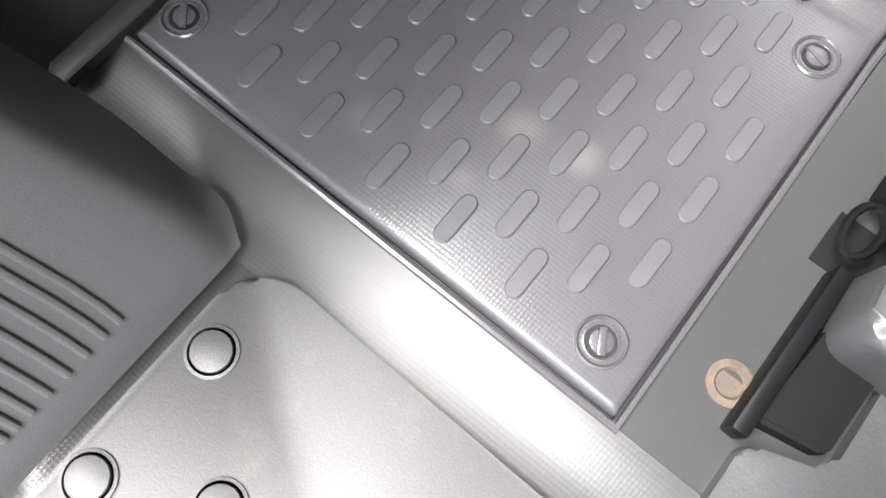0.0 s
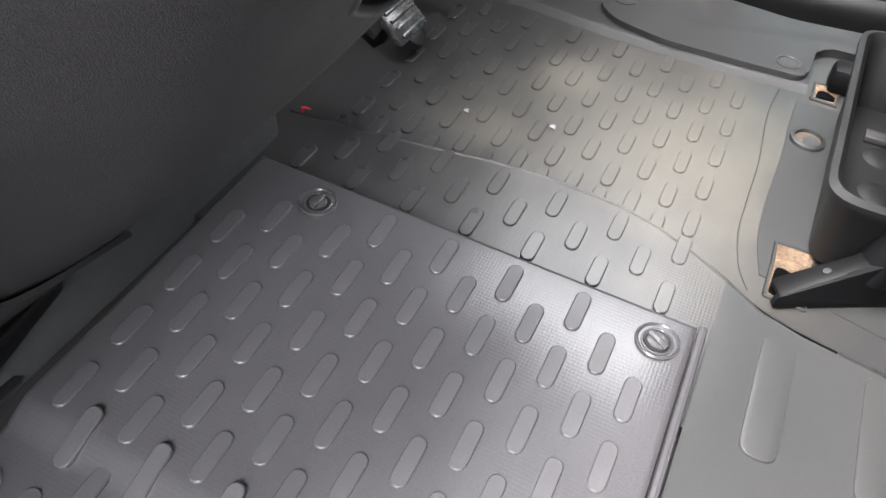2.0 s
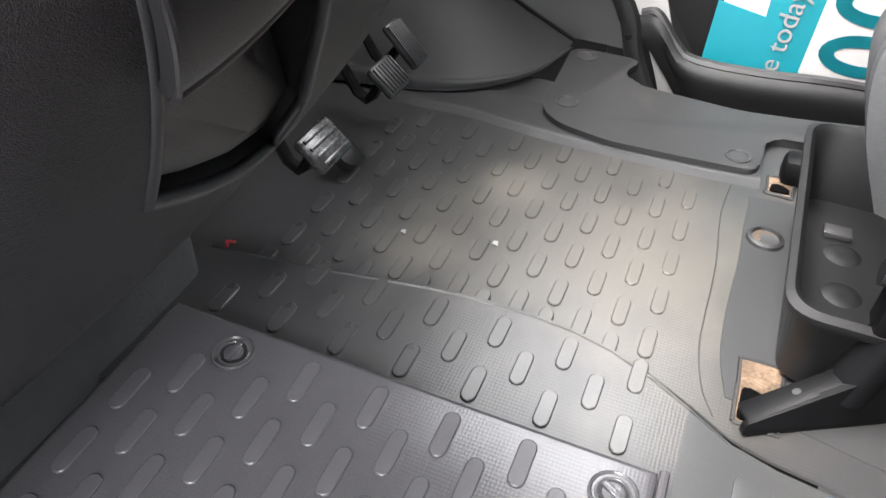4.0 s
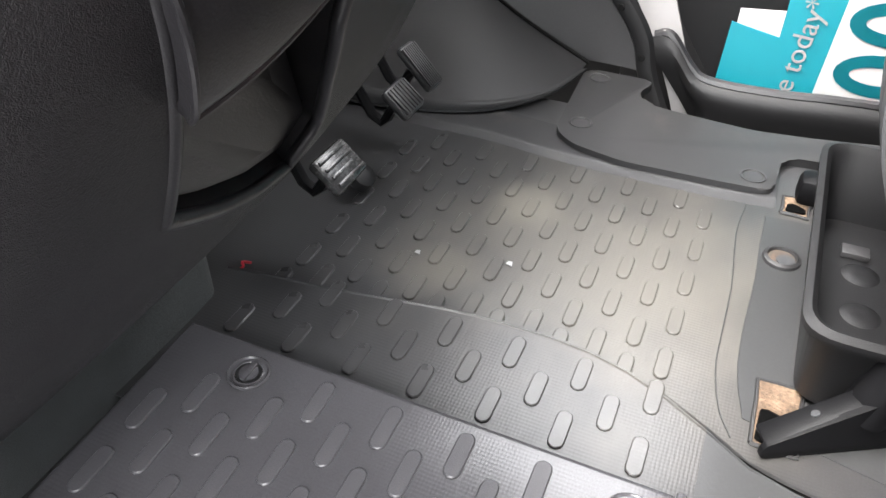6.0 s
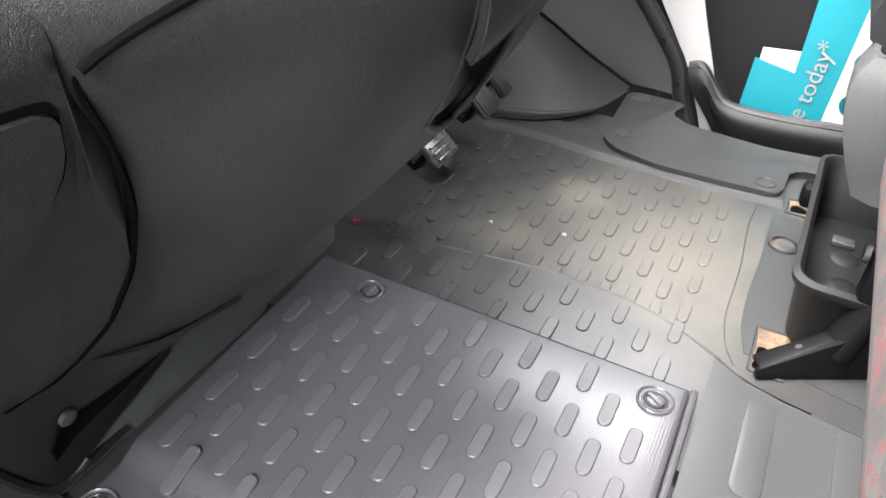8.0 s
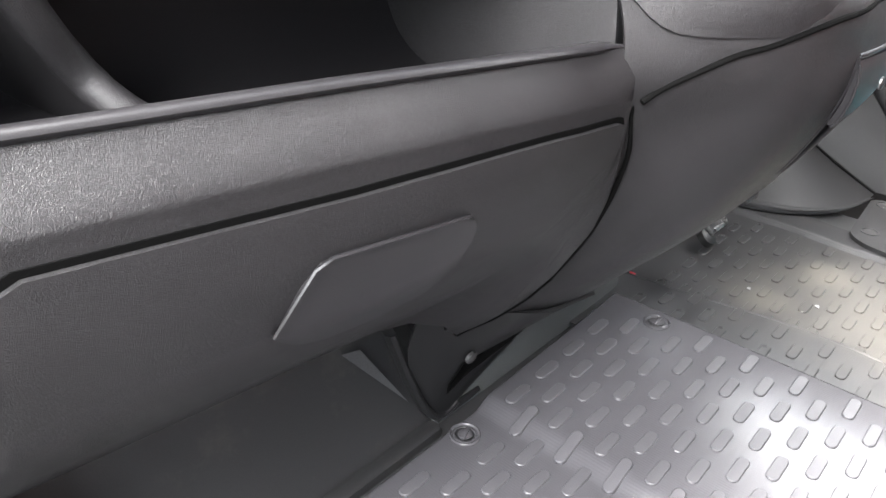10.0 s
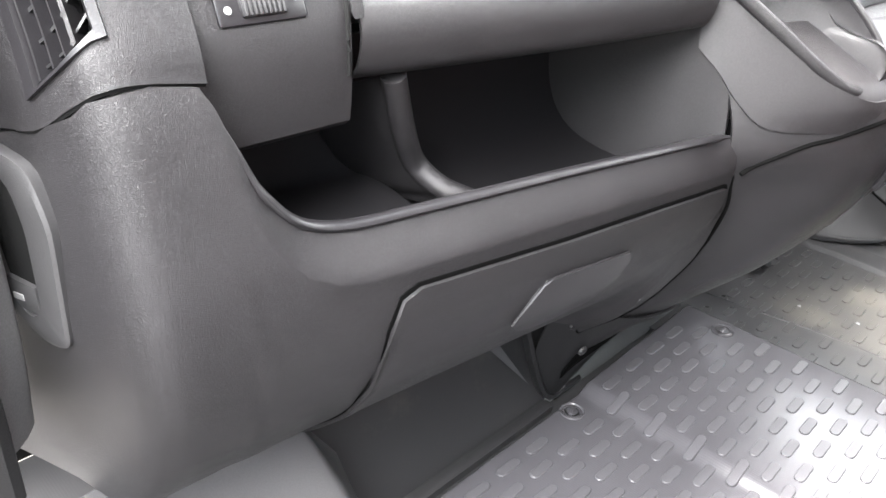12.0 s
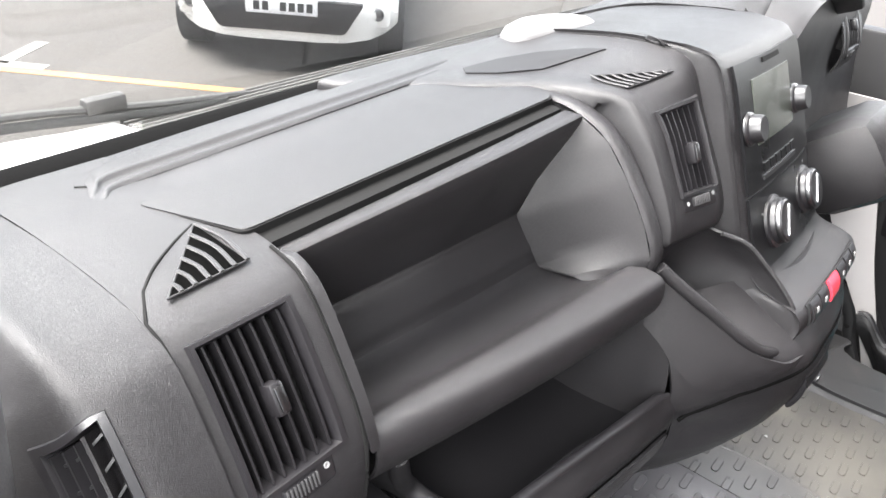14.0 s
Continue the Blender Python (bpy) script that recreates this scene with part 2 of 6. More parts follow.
def cloth_check():
    """Dark woven seat cloth with a red and pale check."""
    m = material("checked_seat_cloth", (0.020, 0.019, 0.019), 0.95, var=0.2, scale=40, grain=0.5, grain_scale=900, bump=0.001)
    t = m.node_tree
    b = t.nodes["Principled BSDF"]
    co = t.nodes.new("ShaderNodeTexCoord")
    mp = t.nodes.new("ShaderNodeMapping")
    mp.inputs["Rotation"].default_value = (0.5, 0.6, 0.7)
    t.links.new(co.outputs["Object"], mp.inputs[0])
    ck = t.nodes.new("ShaderNodeTexChecker")
    ck.inputs["Scale"].default_value = 110
    ck.inputs["Color1"].default_value, ck.inputs["Color2"].default_value = (0.075, 0.011, 0.012, 1), (0.038, 0.037, 0.034, 1)
    t.links.new(mp.outputs[0], ck.inputs[0])
    no = t.nodes.new("ShaderNodeTexNoise")
    no.inputs["Scale"].default_value = 45
    t.links.new(mp.outputs[0], no.inputs[0])
    mr = t.nodes.new("ShaderNodeMapRange")
    mr.inputs["From Min"].default_value, mr.inputs["From Max"].default_value = 0.42, 0.55
    mr.inputs["To Max"].default_value = 0.85
    t.links.new(no.outputs[0], mr.inputs[0])
    mix = t.nodes.new("ShaderNodeMix")
    mix.data_type = "RGBA"
    t.links.new(mr.outputs[0], mix.inputs[0]), t.links.new(b.inputs["Base Color"].links[0].from_socket, mix.inputs[6]), t.links.new(ck.outputs[0], mix.inputs[7])
    t.links.new(mix.outputs[2], b.inputs["Base Color"])
    return m


CLOTH = cloth_check()


def glass(name, tint, ior=1.4):
    """Thin clear glass: light passes straight through, the sheen follows the angle."""
    m = bpy.data.materials.new(name)
    m.use_nodes = True
    t = m.node_tree
    clear, sheen, fres, mix = (t.nodes.new(k) for k in ("ShaderNodeBsdfTransparent", "ShaderNodeBsdfGlossy", "ShaderNodeFresnel", "ShaderNodeMixShader"))
    clear.inputs[0].default_value = (*tint, 1)
    sheen.inputs["Roughness"].default_value = 0.02
    fres.inputs["IOR"].default_value = ior
    t.links.new(fres.outputs[0], mix.inputs[0]), t.links.new(clear.outputs[0], mix.inputs[1]), t.links.new(sheen.outputs[0], mix.inputs[2])
    t.links.new(mix.outputs[0], t.nodes["Material Output"].inputs[0])
    return m


GLASS = glass("window_glass", (0.96, 0.98, 0.97), 1.25)


# ---- building helpers ----
def shade(me, angle=40):
    me.shade_smooth()
    me.set_sharp_from_angle(angle=radians(angle))


def part(name, bm, mat, parent=None, label="", smooth=40):
    me = bpy.data.meshes.new(name)
    bmesh.ops.recalc_face_normals(bm, faces=bm.faces)
    bm.to_mesh(me)
    bm.free()
    me.materials.append(mat)
    shade(me, smooth)
    ob = new(name, me)
    hang(ob, parent)
    if label:
        tagged(ob, label)
    return ob


def hang(ob, parent):
    """Makes ob a part of parent, where it is."""
    if parent:
        ob.parent = parent
        if parent.type == "EMPTY":
            ob.matrix_parent_inverse = Matrix.Translation(parent.location).inverted()


def thing(name, label, category, group="", kind="", at=(0, 0, 0)):
    ob = new(name)
    ob.location = at
    ob.empty_display_size = 0.05
    return tagged(ob, label, category, group, kind)


def box_bm(bm, lo, hi, bevel=0.0, m=None, segments=2):
    ge = bmesh.ops.create_cube(bm, size=1)
    vs = ge["verts"]
    for v in vs:
        v.co = Vector([(lo[i] + hi[i]) / 2 + v.co[i] * (hi[i] - lo[i]) for i in range(3)])
    if bevel:
        es = list({e for v in vs for e in v.link_edges})
        r = bmesh.ops.bevel(bm, geom=es, offset=bevel, segments=segments, affect="EDGES", profile=0.5)
        vs = list({v for f in r["faces"] for v in f.verts} | {v for v in vs if v.is_valid})
    if m:
        for v in vs:
            v.co = m @ v.co
    return bm


def box(lo, hi, bevel=0.0, m=None):
    return box_bm(bmesh.new(), lo, hi, bevel, m)


def prism_bm(bm, outline, z0, z1, bevel=0.0, m=None, segments=2):
    """A flat outline (x, y) raised from z0 to z1; the upper edge is rounded."""
    low = [bm.verts.new((x, y, z0)) for x, y in outline]
    top = [bm.verts.new((x, y, z1)) for x, y in outline]
    n = len(outline)
    ft = bm.faces.new(top)
    bm.faces.new(list(reversed(low)))
    for i in range(n):
        bm.faces.new((low[i], low[(i + 1) % n], top[(i + 1) % n], top[i]))
    vs = low + top
    if bevel:
        r = bmesh.ops.bevel(bm, geom=list(ft.edges), offset=bevel, segments=segments, affect="EDGES", profile=0.5)
        vs = list({v for f in r["faces"] for v in f.verts} | {v for v in vs if v.is_valid})
    if m:
        for v in vs:
            v.co = m @ v.co
    return bm


def prism(outline, z0, z1, bevel=0.0, m=None):
    return prism_bm(bmesh.new(), outline, z0, z1, bevel, m)


def rounded(points, radius, steps=5):
    """An outline with its corners rounded."""
    out, n = [], len(points)
    for i in range(n):
        p, a, b = Vector(points[i]), Vector(points[i - 1]), Vector(points[(i + 1) % n])
        da, db = (a - p), (b - p)
        r = min(radius, da.length * 0.45, db.length * 0.45)
        s, e = p + da.normalized() * r, p + db.normalized() * r
        for k in range(steps + 1):
            f = k / steps
            q = s * (1 - f) ** 2 + p * 2 * f * (1 - f) + e * f * f
            out.append((q.x, q.y))
    return out


def smooth_line(pts, n):
    """n points along a smooth line through pts."""
    pts = np.array(pts, float)
    k = len(pts)
    ext = np.vstack([2 * pts[0] - pts[1], pts, 2 * pts[-1] - pts[-2]])
    res = []
    for s in np.linspace(0, k - 1, n):
        i = min(int(s), k - 2)
        f = s - i
        p0, p1, p2, p3 = ext[i], ext[i + 1], ext[i + 2], ext[i + 3]
        res.append(0.5 * (2 * p1 + (p2 - p0) * f + (2 * p0 - 5 * p1 + 4 * p2 - p3) * f * f + (3 * p1 - p0 - 3 * p2 + p3) * f ** 3))
    return np.array(res)


def tube_bm(bm, pts, radius, sides=8, n=0, flat=1.0):
    pts = smooth_line(pts, n) if n else np.array(pts, float)
    rings = []
    for i, p in enumerate(pts):
        d = Vector(pts[min(i + 1, len(pts) - 1)] - pts[max(i - 1, 0)]).normalized()
        side = d.cross(Vector((0, 0, 1)))
        if side.length < 1e-3:
            side = d.cross(Vector((1, 0, 0)))
        side.normalize()
        up = side.cross(d)
        r = radius[i] if isinstance(radius, (list, tuple)) else radius
        rings.append([bm.verts.new(Vector(p) + side * r * math.cos(a) + up * r * flat * math.sin(a)) for a in np.linspace(0, 2 * math.pi, sides, False)])
    for a, b in zip(rings, rings[1:]):
        for j in range(sides):
            bm.faces.new((a[j], a[(j + 1) % sides], b[(j + 1) % sides], b[j]))
    bm.faces.new(rings[0]), bm.faces.new(list(reversed(rings[-1])))
    return bm


def tube(pts, radius, sides=8, n=0, flat=1.0):
    return tube_bm(bmesh.new(), pts, radius, sides, n, flat)


def lathe_bm(bm, profile, m=None, sides=24):
    """Turns (radius, height) pairs round z."""
    rings = []
    for r, h in profile:
        rings.append([bm.verts.new((m or Matrix()) @ Vector((r * math.cos(a), r * math.sin(a), h))) for a in np.linspace(0, 2 * math.pi, sides, False)])
    for a, b in zip(rings, rings[1:]):
        for j in range(sides):
            bm.faces.new((a[j], a[(j + 1) % sides], b[(j + 1) % sides], b[j]))
    bm.faces.new(rings[0]), bm.faces.new(list(reversed(rings[-1])))
    return bm


def lathe(profile, m=None, sides=24):
    return lathe_bm(bmesh.new(), profile, m, sides)


class Surf:
    """A smooth surface through a grid of points: rows[i][j]."""

    def __init__(self, rows):
        self.g = np.array(rows, float)

    def at(self, u, v):
        g = self.g
        i0 = min(int(u), len(g) - 2)
        cols = []
        for i in range(i0 - 1, i0 + 3):
            if i < 0:
                row = 2 * g[0] - g[1]
            elif i >= len(g):
                row = 2 * g[-1] - g[-2]
            else:
                row = g[i]
            cols.append(self._line(row, v))
        return Vector(self._cr(cols, u - i0))

    @staticmethod
    def _cr(p, f):
        p0, p1, p2, p3 = p
        return 0.5 * (2 * p1 + (p2 - p0) * f + (2 * p0 - 5 * p1 + 4 * p2 - p3) * f * f + (3 * p1 - p0 - 3 * p2 + p3) * f ** 3)

    def _line(self, row, v):
        i = min(int(v), len(row) - 2)
        ext = [2 * row[0] - row[1], *row, 2 * row[-1] - row[-2]]
        return self._cr(ext[i:i + 4], v - i)

    def outward(self, way):
        """1 or -1: the sign that turns the middle's normal towards way."""
        n = self.normal((len(self.g) - 1) / 2, (len(self.g[0]) - 1) / 2)
        return 1 if n.dot(Vector(way)) > 0 else -1

    def normal(self, u, v, flip=1):
        e = 0.02
        nu, nv = len(self.g) - 1, len(self.g[0]) - 1
        a = self.at(min(u + e, nu), v) - self.at(max(u - e, 0), v)
        b = self.at(u, min(v + e, nv)) - self.at(u, max(v - e, 0))
        return a.cross(b).normalized() * flip


def sheet(name, surf, mat, parent, us, vs, thick=0.003, holes=(), label="", way=(1, -0.2, 0.6)):
    """The surface as a shell, with openings (u0, u1, v0, v1); it faces way, and thickness goes inwards."""
    flip = surf.outward(way)
    bm = bmesh.new()
    us, vs = sorted(set(np.round(us, 4))), sorted(set(np.round(vs, 4)))
    outer = [[bm.verts.new(surf.at(u, v)) for v in vs] for u in us]
    inner = [[bm.verts.new(surf.at(u, v) - surf.normal(u, v, flip) * thick) for v in vs] for u in us]

    def solid(i, j):
        if not (0 <= i < len(us) - 1 and 0 <= j < len(vs) - 1):
            return False
        u, v = (us[i] + us[i + 1]) / 2, (vs[j] + vs[j + 1]) / 2
        return not any(a < u < b and c < v < d for a, b, c, d in holes)

    for i in range(len(us) - 1):
        for j in range(len(vs) - 1):
            if not solid(i, j):
                continue
            bm.faces.new((outer[i][j], outer[i + 1][j], outer[i + 1][j + 1], outer[i][j + 1]))
            bm.faces.new((inner[i][j + 1], inner[i + 1][j + 1], inner[i + 1][j], inner[i][j]))
            for di, dj, a, b in ((-1, 0, (i, j), (i, j + 1)), (1, 0, (i + 1, j + 1), (i + 1, j)), (0, -1, (i + 1, j), (i, j)), (0, 1, (i, j + 1), (i + 1, j + 1))):
                if not solid(i + di, j + dj):
                    bm.faces.new((outer[a[0]][a[1]], outer[b[0]][b[1]], inner[b[0]][b[1]], inner[a[0]][a[1]]))
    bmesh.ops.delete(bm, geom=[v for v in bm.verts if not v.link_faces], context="VERTS")
    return part(name, bm, mat, parent, label, 35)


def steps(n, k, extra=()):
    return list(np.linspace(0, n, n * k + 1)) + list(extra)


def axes(o, x, y):
    """The pose with its origin at o, its x along x, and y as near to y as it can be."""
    x = Vector(x).normalized()
    z = x.cross(Vector(y)).normalized()
    y = z.cross(x)
    return Matrix(((x.x, y.x, z.x, o[0]), (x.y, y.y, z.y, o[1]), (x.z, y.z, z.z, o[2]), (0, 0, 0, 1)))


def words(name, text, size, m, mat, parent=None, label=""):
    cu = bpy.data.curves.new(name, "FONT")
    cu.body, cu.size, cu.extrude = text, size, 0.0002
    cu.align_x, cu.align_y = "CENTER", "CENTER"
    cu.materials.append(mat)
    ob = new(name, cu)
    ob.matrix_basis = m
    hang(ob, parent)
    if label:
        tagged(ob, label)
    return ob


# ---- the cab: floor, shell, windows ----
def plate_z(y):
    """Height of the passenger mat: level, then a fold, then a gentle rise towards the middle of the cab."""
    return float(np.interp(y, (-1, 0.336, 0.341, 0.348, 0.357, 0.364, 0.369, 0.69, 2), (0.0, 0.0, 0.0008, 0.0040, 0.0088, 0.0118, 0.0124, 0.0265, 0.0265)))


FLOOR_Z = -0.014
bm = box((-0.9, -0.047, FLOOR_Z - 0.03), (1.0, 1.352, FLOOR_Z))
box_bm(bm, (-0.9, -0.52, FLOOR_Z - 0.05), (1.0, -0.047, FLOOR_Z - 0.016))
floor = tagged(part("floor", bm, RUBBER_FLOOR), "dark ribbed rubber floor covering of the van cab, dusty on the driver side", "floor", kind="structure")

# the covering rises a little between the two mats and ends in a curved fold
fold = smooth_line([(-0.47, 0.80, 0), (-0.347, 0.816, 0), (-0.275, 0.828, 0), (-0.21, 0.839, 0), (-0.15, 0.842, 0), (-0.08, 0.840, 0),
                    (-0.02, 0.826, 0), (0.04, 0.797, 0), (0.10, 0.763, 0), (0.21, 0.748, 0), (0.41, 0.74, 0)], 40)


def fold_row(x):
    edge = float(np.interp(x, fold[:, 0], fold[:, 1]))
    return [(x, -0.05, FLOOR_Z + 0.001), (x, 0.2, FLOOR_Z + 0.004), (x, 0.42, FLOOR_Z + 0.008), (x, 0.60, FLOOR_Z + 0.012), (x, edge - 0.022, FLOOR_Z + 0.0138), (x, edge - 0.012, FLOOR_Z + 0.0125), (x, edge - 0.002, FLOOR_Z + 0.0060), (x, edge + 0.006, FLOOR_Z + 0.0010), (x, edge + 0.014, FLOOR_Z - 0.001)]


for name, x0, x1, n, v0, mat in (("floor_fold", -0.47, 0.05, 14, 3, RUBBER_FLOOR), ("floor_strip", 0.05, 0.40, 10, 0, PLAIN_FLOOR)):
    lay = Surf([fold_row(x)[v0:] for x in np.linspace(x0, x1, n)])
    sheet(name, lay, mat, floor, steps(n - 1, 1), steps(8 - v0, 3), 0.002, way=(0, 0, 1))

# dark tube along the fold, drawing the shade of its far slope
part("fold_shade_line", tube([(x, float(np.interp(x, fold[:, 0], fold[:, 1])) - 0.0065, FLOOR_Z + 0.0098) for x in np.linspace(-0.26, 0.16, 36)], [0.0008 + 0.0024 * math.sin(math.pi * min(1, (k + 1) / 16)) if k < 8 else 0.0032 for k in range(36)], 6), SEAL, floor)

# the covering slopes down to the door step
slope = Surf([[(x, -0.046, FLOOR_Z + 0.0025), (x, -0.06, FLOOR_Z - 0.001), (x, -0.085, FLOOR_Z - 0.009), (x, -0.102, FLOOR_Z - 0.012), (x, -0.125, FLOOR_Z - 0.0135)] for x in (-0.46, -0.2, 0.05, 0.4)])

# low moulded pads in the bare strip behind the passenger mat
def low_pad(x0, y0, x1, y1):
    bm = bmesh.new()
    rings = []
    for inset, up in ((0.0, -0.003), (0.0012, 0.0010), (0.003, 0.0016)):
        line = rounded([(x0 + inset, y0 + inset), (x1 - inset, y0 + inset), (x1 - inset, y1 - inset), (x0 + inset, y1 - inset)], 0.014)
        rings.append([bm.verts.new((x, y, FLOOR_Z + 0.0009 + float(np.interp(y, (0.2, 0.42, 0.60, 0.74), (0.004, 0.008, 0.012, 0.0138))) + (up if up < 0 else up * min(1, max(0, (y1 - y) / 0.06))))) for x, y in line])
    for a, b in zip(rings, rings[1:]):
        for k in range(len(a)):
            bm.faces.new((a[k], a[(k + 1) % len(a)], b[(k + 1) % len(a)], b[k]))
    bm.faces.new(rings[-1])
    part("floor_ridge", bm, PLAIN_FLOOR, floor)


for x0, y0 in ((0.094, 0.598), (0.098, 0.390), (0.187, 0.390), (0.185, 0.598)):
    low_pad(x0, y0, x0 + 0.033, y0 + 0.137)
line = smooth_line([(0.070, 1.165, 0), (0.069, 1.10, 0), (0.070, 1.03, 0), (0.067, 0.945, 0), (0.069, 0.877, 0), (0.080, 0.822, 0)], 30)
line2 = smooth_line([(0.044, 1.182, 0), (0.040, 1.114, 0), (0.047, 1.01, 0), (0.047, 0.926, 0), (0.048, 0.875, 0), (0.058, 0.825, 0), (0.072, 0.795, 0)], 30)
for pts in (line, line2):
    part("floor_bead", tube([(p[0], p[1], FLOOR_Z + 0.0004) for p in pts], 0.0008, 6), PLAIN_FLOOR, floor)
bare = [(p[0], p[1]) for p in line] + [(0.40, 0.76), (0.40, 1.19)]
part("floor_strip", prism(list(reversed(bare)), FLOOR_Z - 0.001, FLOOR_Z + 0.0012), PLAIN_FLOOR, floor)


rise = Surf([[(x, y - 0.006, FLOOR_Z - 0.001), (x, y + 0.004, FLOOR_Z + 0.0008), (x, y + 0.014, FLOOR_Z + 0.0028), (x, y + 0.026, FLOOR_Z + 0.0045), (x, y + 0.085, FLOOR_Z + 0.0045)]
             for x, y in ((-0.47, 1.196), (-0.42, 1.190), (-0.33, 1.194), (-0.25, 1.186), (-0.18, 1.181), (-0.10, 1.180), (-0.006, 1.182), (0.078, 1.188))])
sheet("floor_rise", rise, TRIM, floor, steps(7, 3), steps(4, 4), 0.003, way=(0, -0.2, 1))


def capsule(length, width, n=6):
    r, h = width / 2, length / 2 - width / 2
    return [(r * math.cos(a), h + r * math.sin(a)) for a in np.linspace(0, math.pi, n)] + [(r * math.cos(a), -h + r * math.sin(a)) for a in np.linspace(math.pi, 2 * math.pi, n)]


def pad_mesh(name, length, width, height, mat):
    bm = bmesh.new()
    ring0 = [bm.verts.new((x, y, -0.004)) for x, y in capsule(length, width)]
    ring1 = [bm.verts.new((x, y, height * 0.55)) for x, y in capsule(length - 0.0004, width - 0.0004)]
    ring2 = [bm.verts.new((x, y, height)) for x, y in capsule(length - 0.0026, width - 0.0026)]
    for a, b in ((ring0, ring1), (ring1, ring2)):
        for i in range(len(a)):
            bm.faces.new((a[i], a[(i + 1) % len(a)], b[(i + 1) % len(a)], b[i]))
    bm.faces.new(ring2)
    me = bpy.data.meshes.new(name)
    bm.to_mesh(me)
    bm.free()
    me.materials.append(mat)
    shade(me, 30)
    return me


def fastener(parent, x, y, z, turn=0.0):
    """A quarter-turn stud: a ring, a black disc painting the cup's shade, and a slotted head."""
    m = pose(x, y, z, rz=turn)
    ring = part("stud_ring", lathe([(0.020, -0.002), (0.020, 0.0012), (0.0185, 0.0024), (0.0170, 0.0012), (0.0165, -0.001), (0.0155, -0.0015), (0.0145, 0.0006), (0.013, 0.001), (0.0115, -0.0005)], m), RUBBER_PLATE, parent)
    b = lathe([(0.0095, -0.002), (0.0090, 0.0014), (0.007, 0.0018)], m, 20)
    box_bm(b, (-0.0030, -0.0105, 0.0), (0.0030, 0.0105, 0.0042), 0.0008, m)
    part("stud_cup_shade", lathe([(0.0122, -0.001), (0.0120, 0.0008), (0.002, 0.0007)], m, 20), BLACK, ring)
    part("stud_head", b, RUBBER_PLATE, ring)


def passenger_mat():
    mat = thing("passenger_floor_mat", "grey ribbed rubber floor mat with raised oblong pads, clean and shiny", "floor mat", at=(-0.2, 0.3, -0.014))
    bm = bmesh.new()
    drop = [(0.0, -0.013), (0.0015, -0.004), (0.004, -0.0008), (0.008, 0.0)]
    y0, y1 = -0.042, 0.689
    ys = [y0 + d for d, _ in drop] + [0.05, 0.15, 0.25, 0.31, 0.327, 0.336, 0.341, 0.348, 0.357, 0.364, 0.369, 0.376, 0.45, 0.55] + [y1 - d for d, _ in reversed(drop)]
    rows = []
    for j, y in enumerate(ys):
        dy = drop[j][1] if j < 4 else drop[len(ys) - 1 - j][1] if len(ys) - 1 - j < 4 else 0
        xa, xb = -0.432, 0.046 - 0.01 * (y - y0) / (y1 - y0)
        xs = [xa + d for d, _ in drop] + list(np.linspace(xa + 0.05, xb - 0.05, 8)) + [xb - d for d, _ in reversed(drop)]
        row = []
        for i, x in enumerate(xs):
            dx = drop[i][1] if i < 4 else drop[len(xs) - 1 - i][1] if len(xs) - 1 - i < 4 else 0
            row.append(bm.verts.new((x, y, plate_z(y) + min(dx, dy))))
        rows.append(row)
    for a, b in zip(rows, rows[1:]):
        for i in range(len(a) - 1):
            bm.faces.new((a[i], b[i], b[i + 1], a[i + 1]))
    edge = [rows[0][i] for i in range(len(rows[0]))] + [r[-1] for r in rows[1:]] + list(reversed(rows[-1][:-1])) + [r[0] for r in reversed(rows[1:-1])]
    bm.faces.new([bm.verts.new((v.co.x, v.co.y, FLOOR_Z - 0.002)) for v in edge])
    part("mat_sheet", bm, RUBBER_PLATE, mat, smooth=60)
    # a rolled edge runs round the mat
    rim = [(-0.4365, -0.0475), (0.0505, -0.0475), (0.0455, 0.33), (0.045, 0.37), (0.040, 0.694)]
    part("mat_edge", tube([(x, y, FLOOR_Z + 0.0045 + plate_z(y)) for x, y in rim], 0.0042, 8), RUBBER_PLATE, mat)
    for x, y, a in ((-0.410, -0.006, 40), (0.006, -0.006, 30), (-0.41, 0.296, 20), (0.006, 0.296, 75), (-0.341, 0.654, 0), (0.006, 0.654, 60)):
        fastener(mat, x, y, plate_z(y), a)
    me, long_me = pad_mesh("grip_pad", 0.046, 0.0155, 0.0022, PAD), pad_mesh("grip_pad_long", 0.052, 0.0155, 0.0022, PAD)
    for c in range(13):
        for j in range(11 - c % 2):
            v = j + 0.5 * (c % 2)
            if (c in (0, 12) and v in (0, 4, 5, 10)) or (c == 10 and v == 10):
                continue
            x, y = -0.0333 * c, 0.0651 * v
            folded = 0.31 < y < 0.39
            ob = new("grip_pad", long_me if folded else me)
            hang(ob, mat)
            slope = math.atan2(plate_z(y + 0.02) - plate_z(y - 0.02), 0.04)
            ob.matrix_basis = pose(x, y, plate_z(y) + (0.0006 if folded else 0), math.degrees(slope))
    return mat


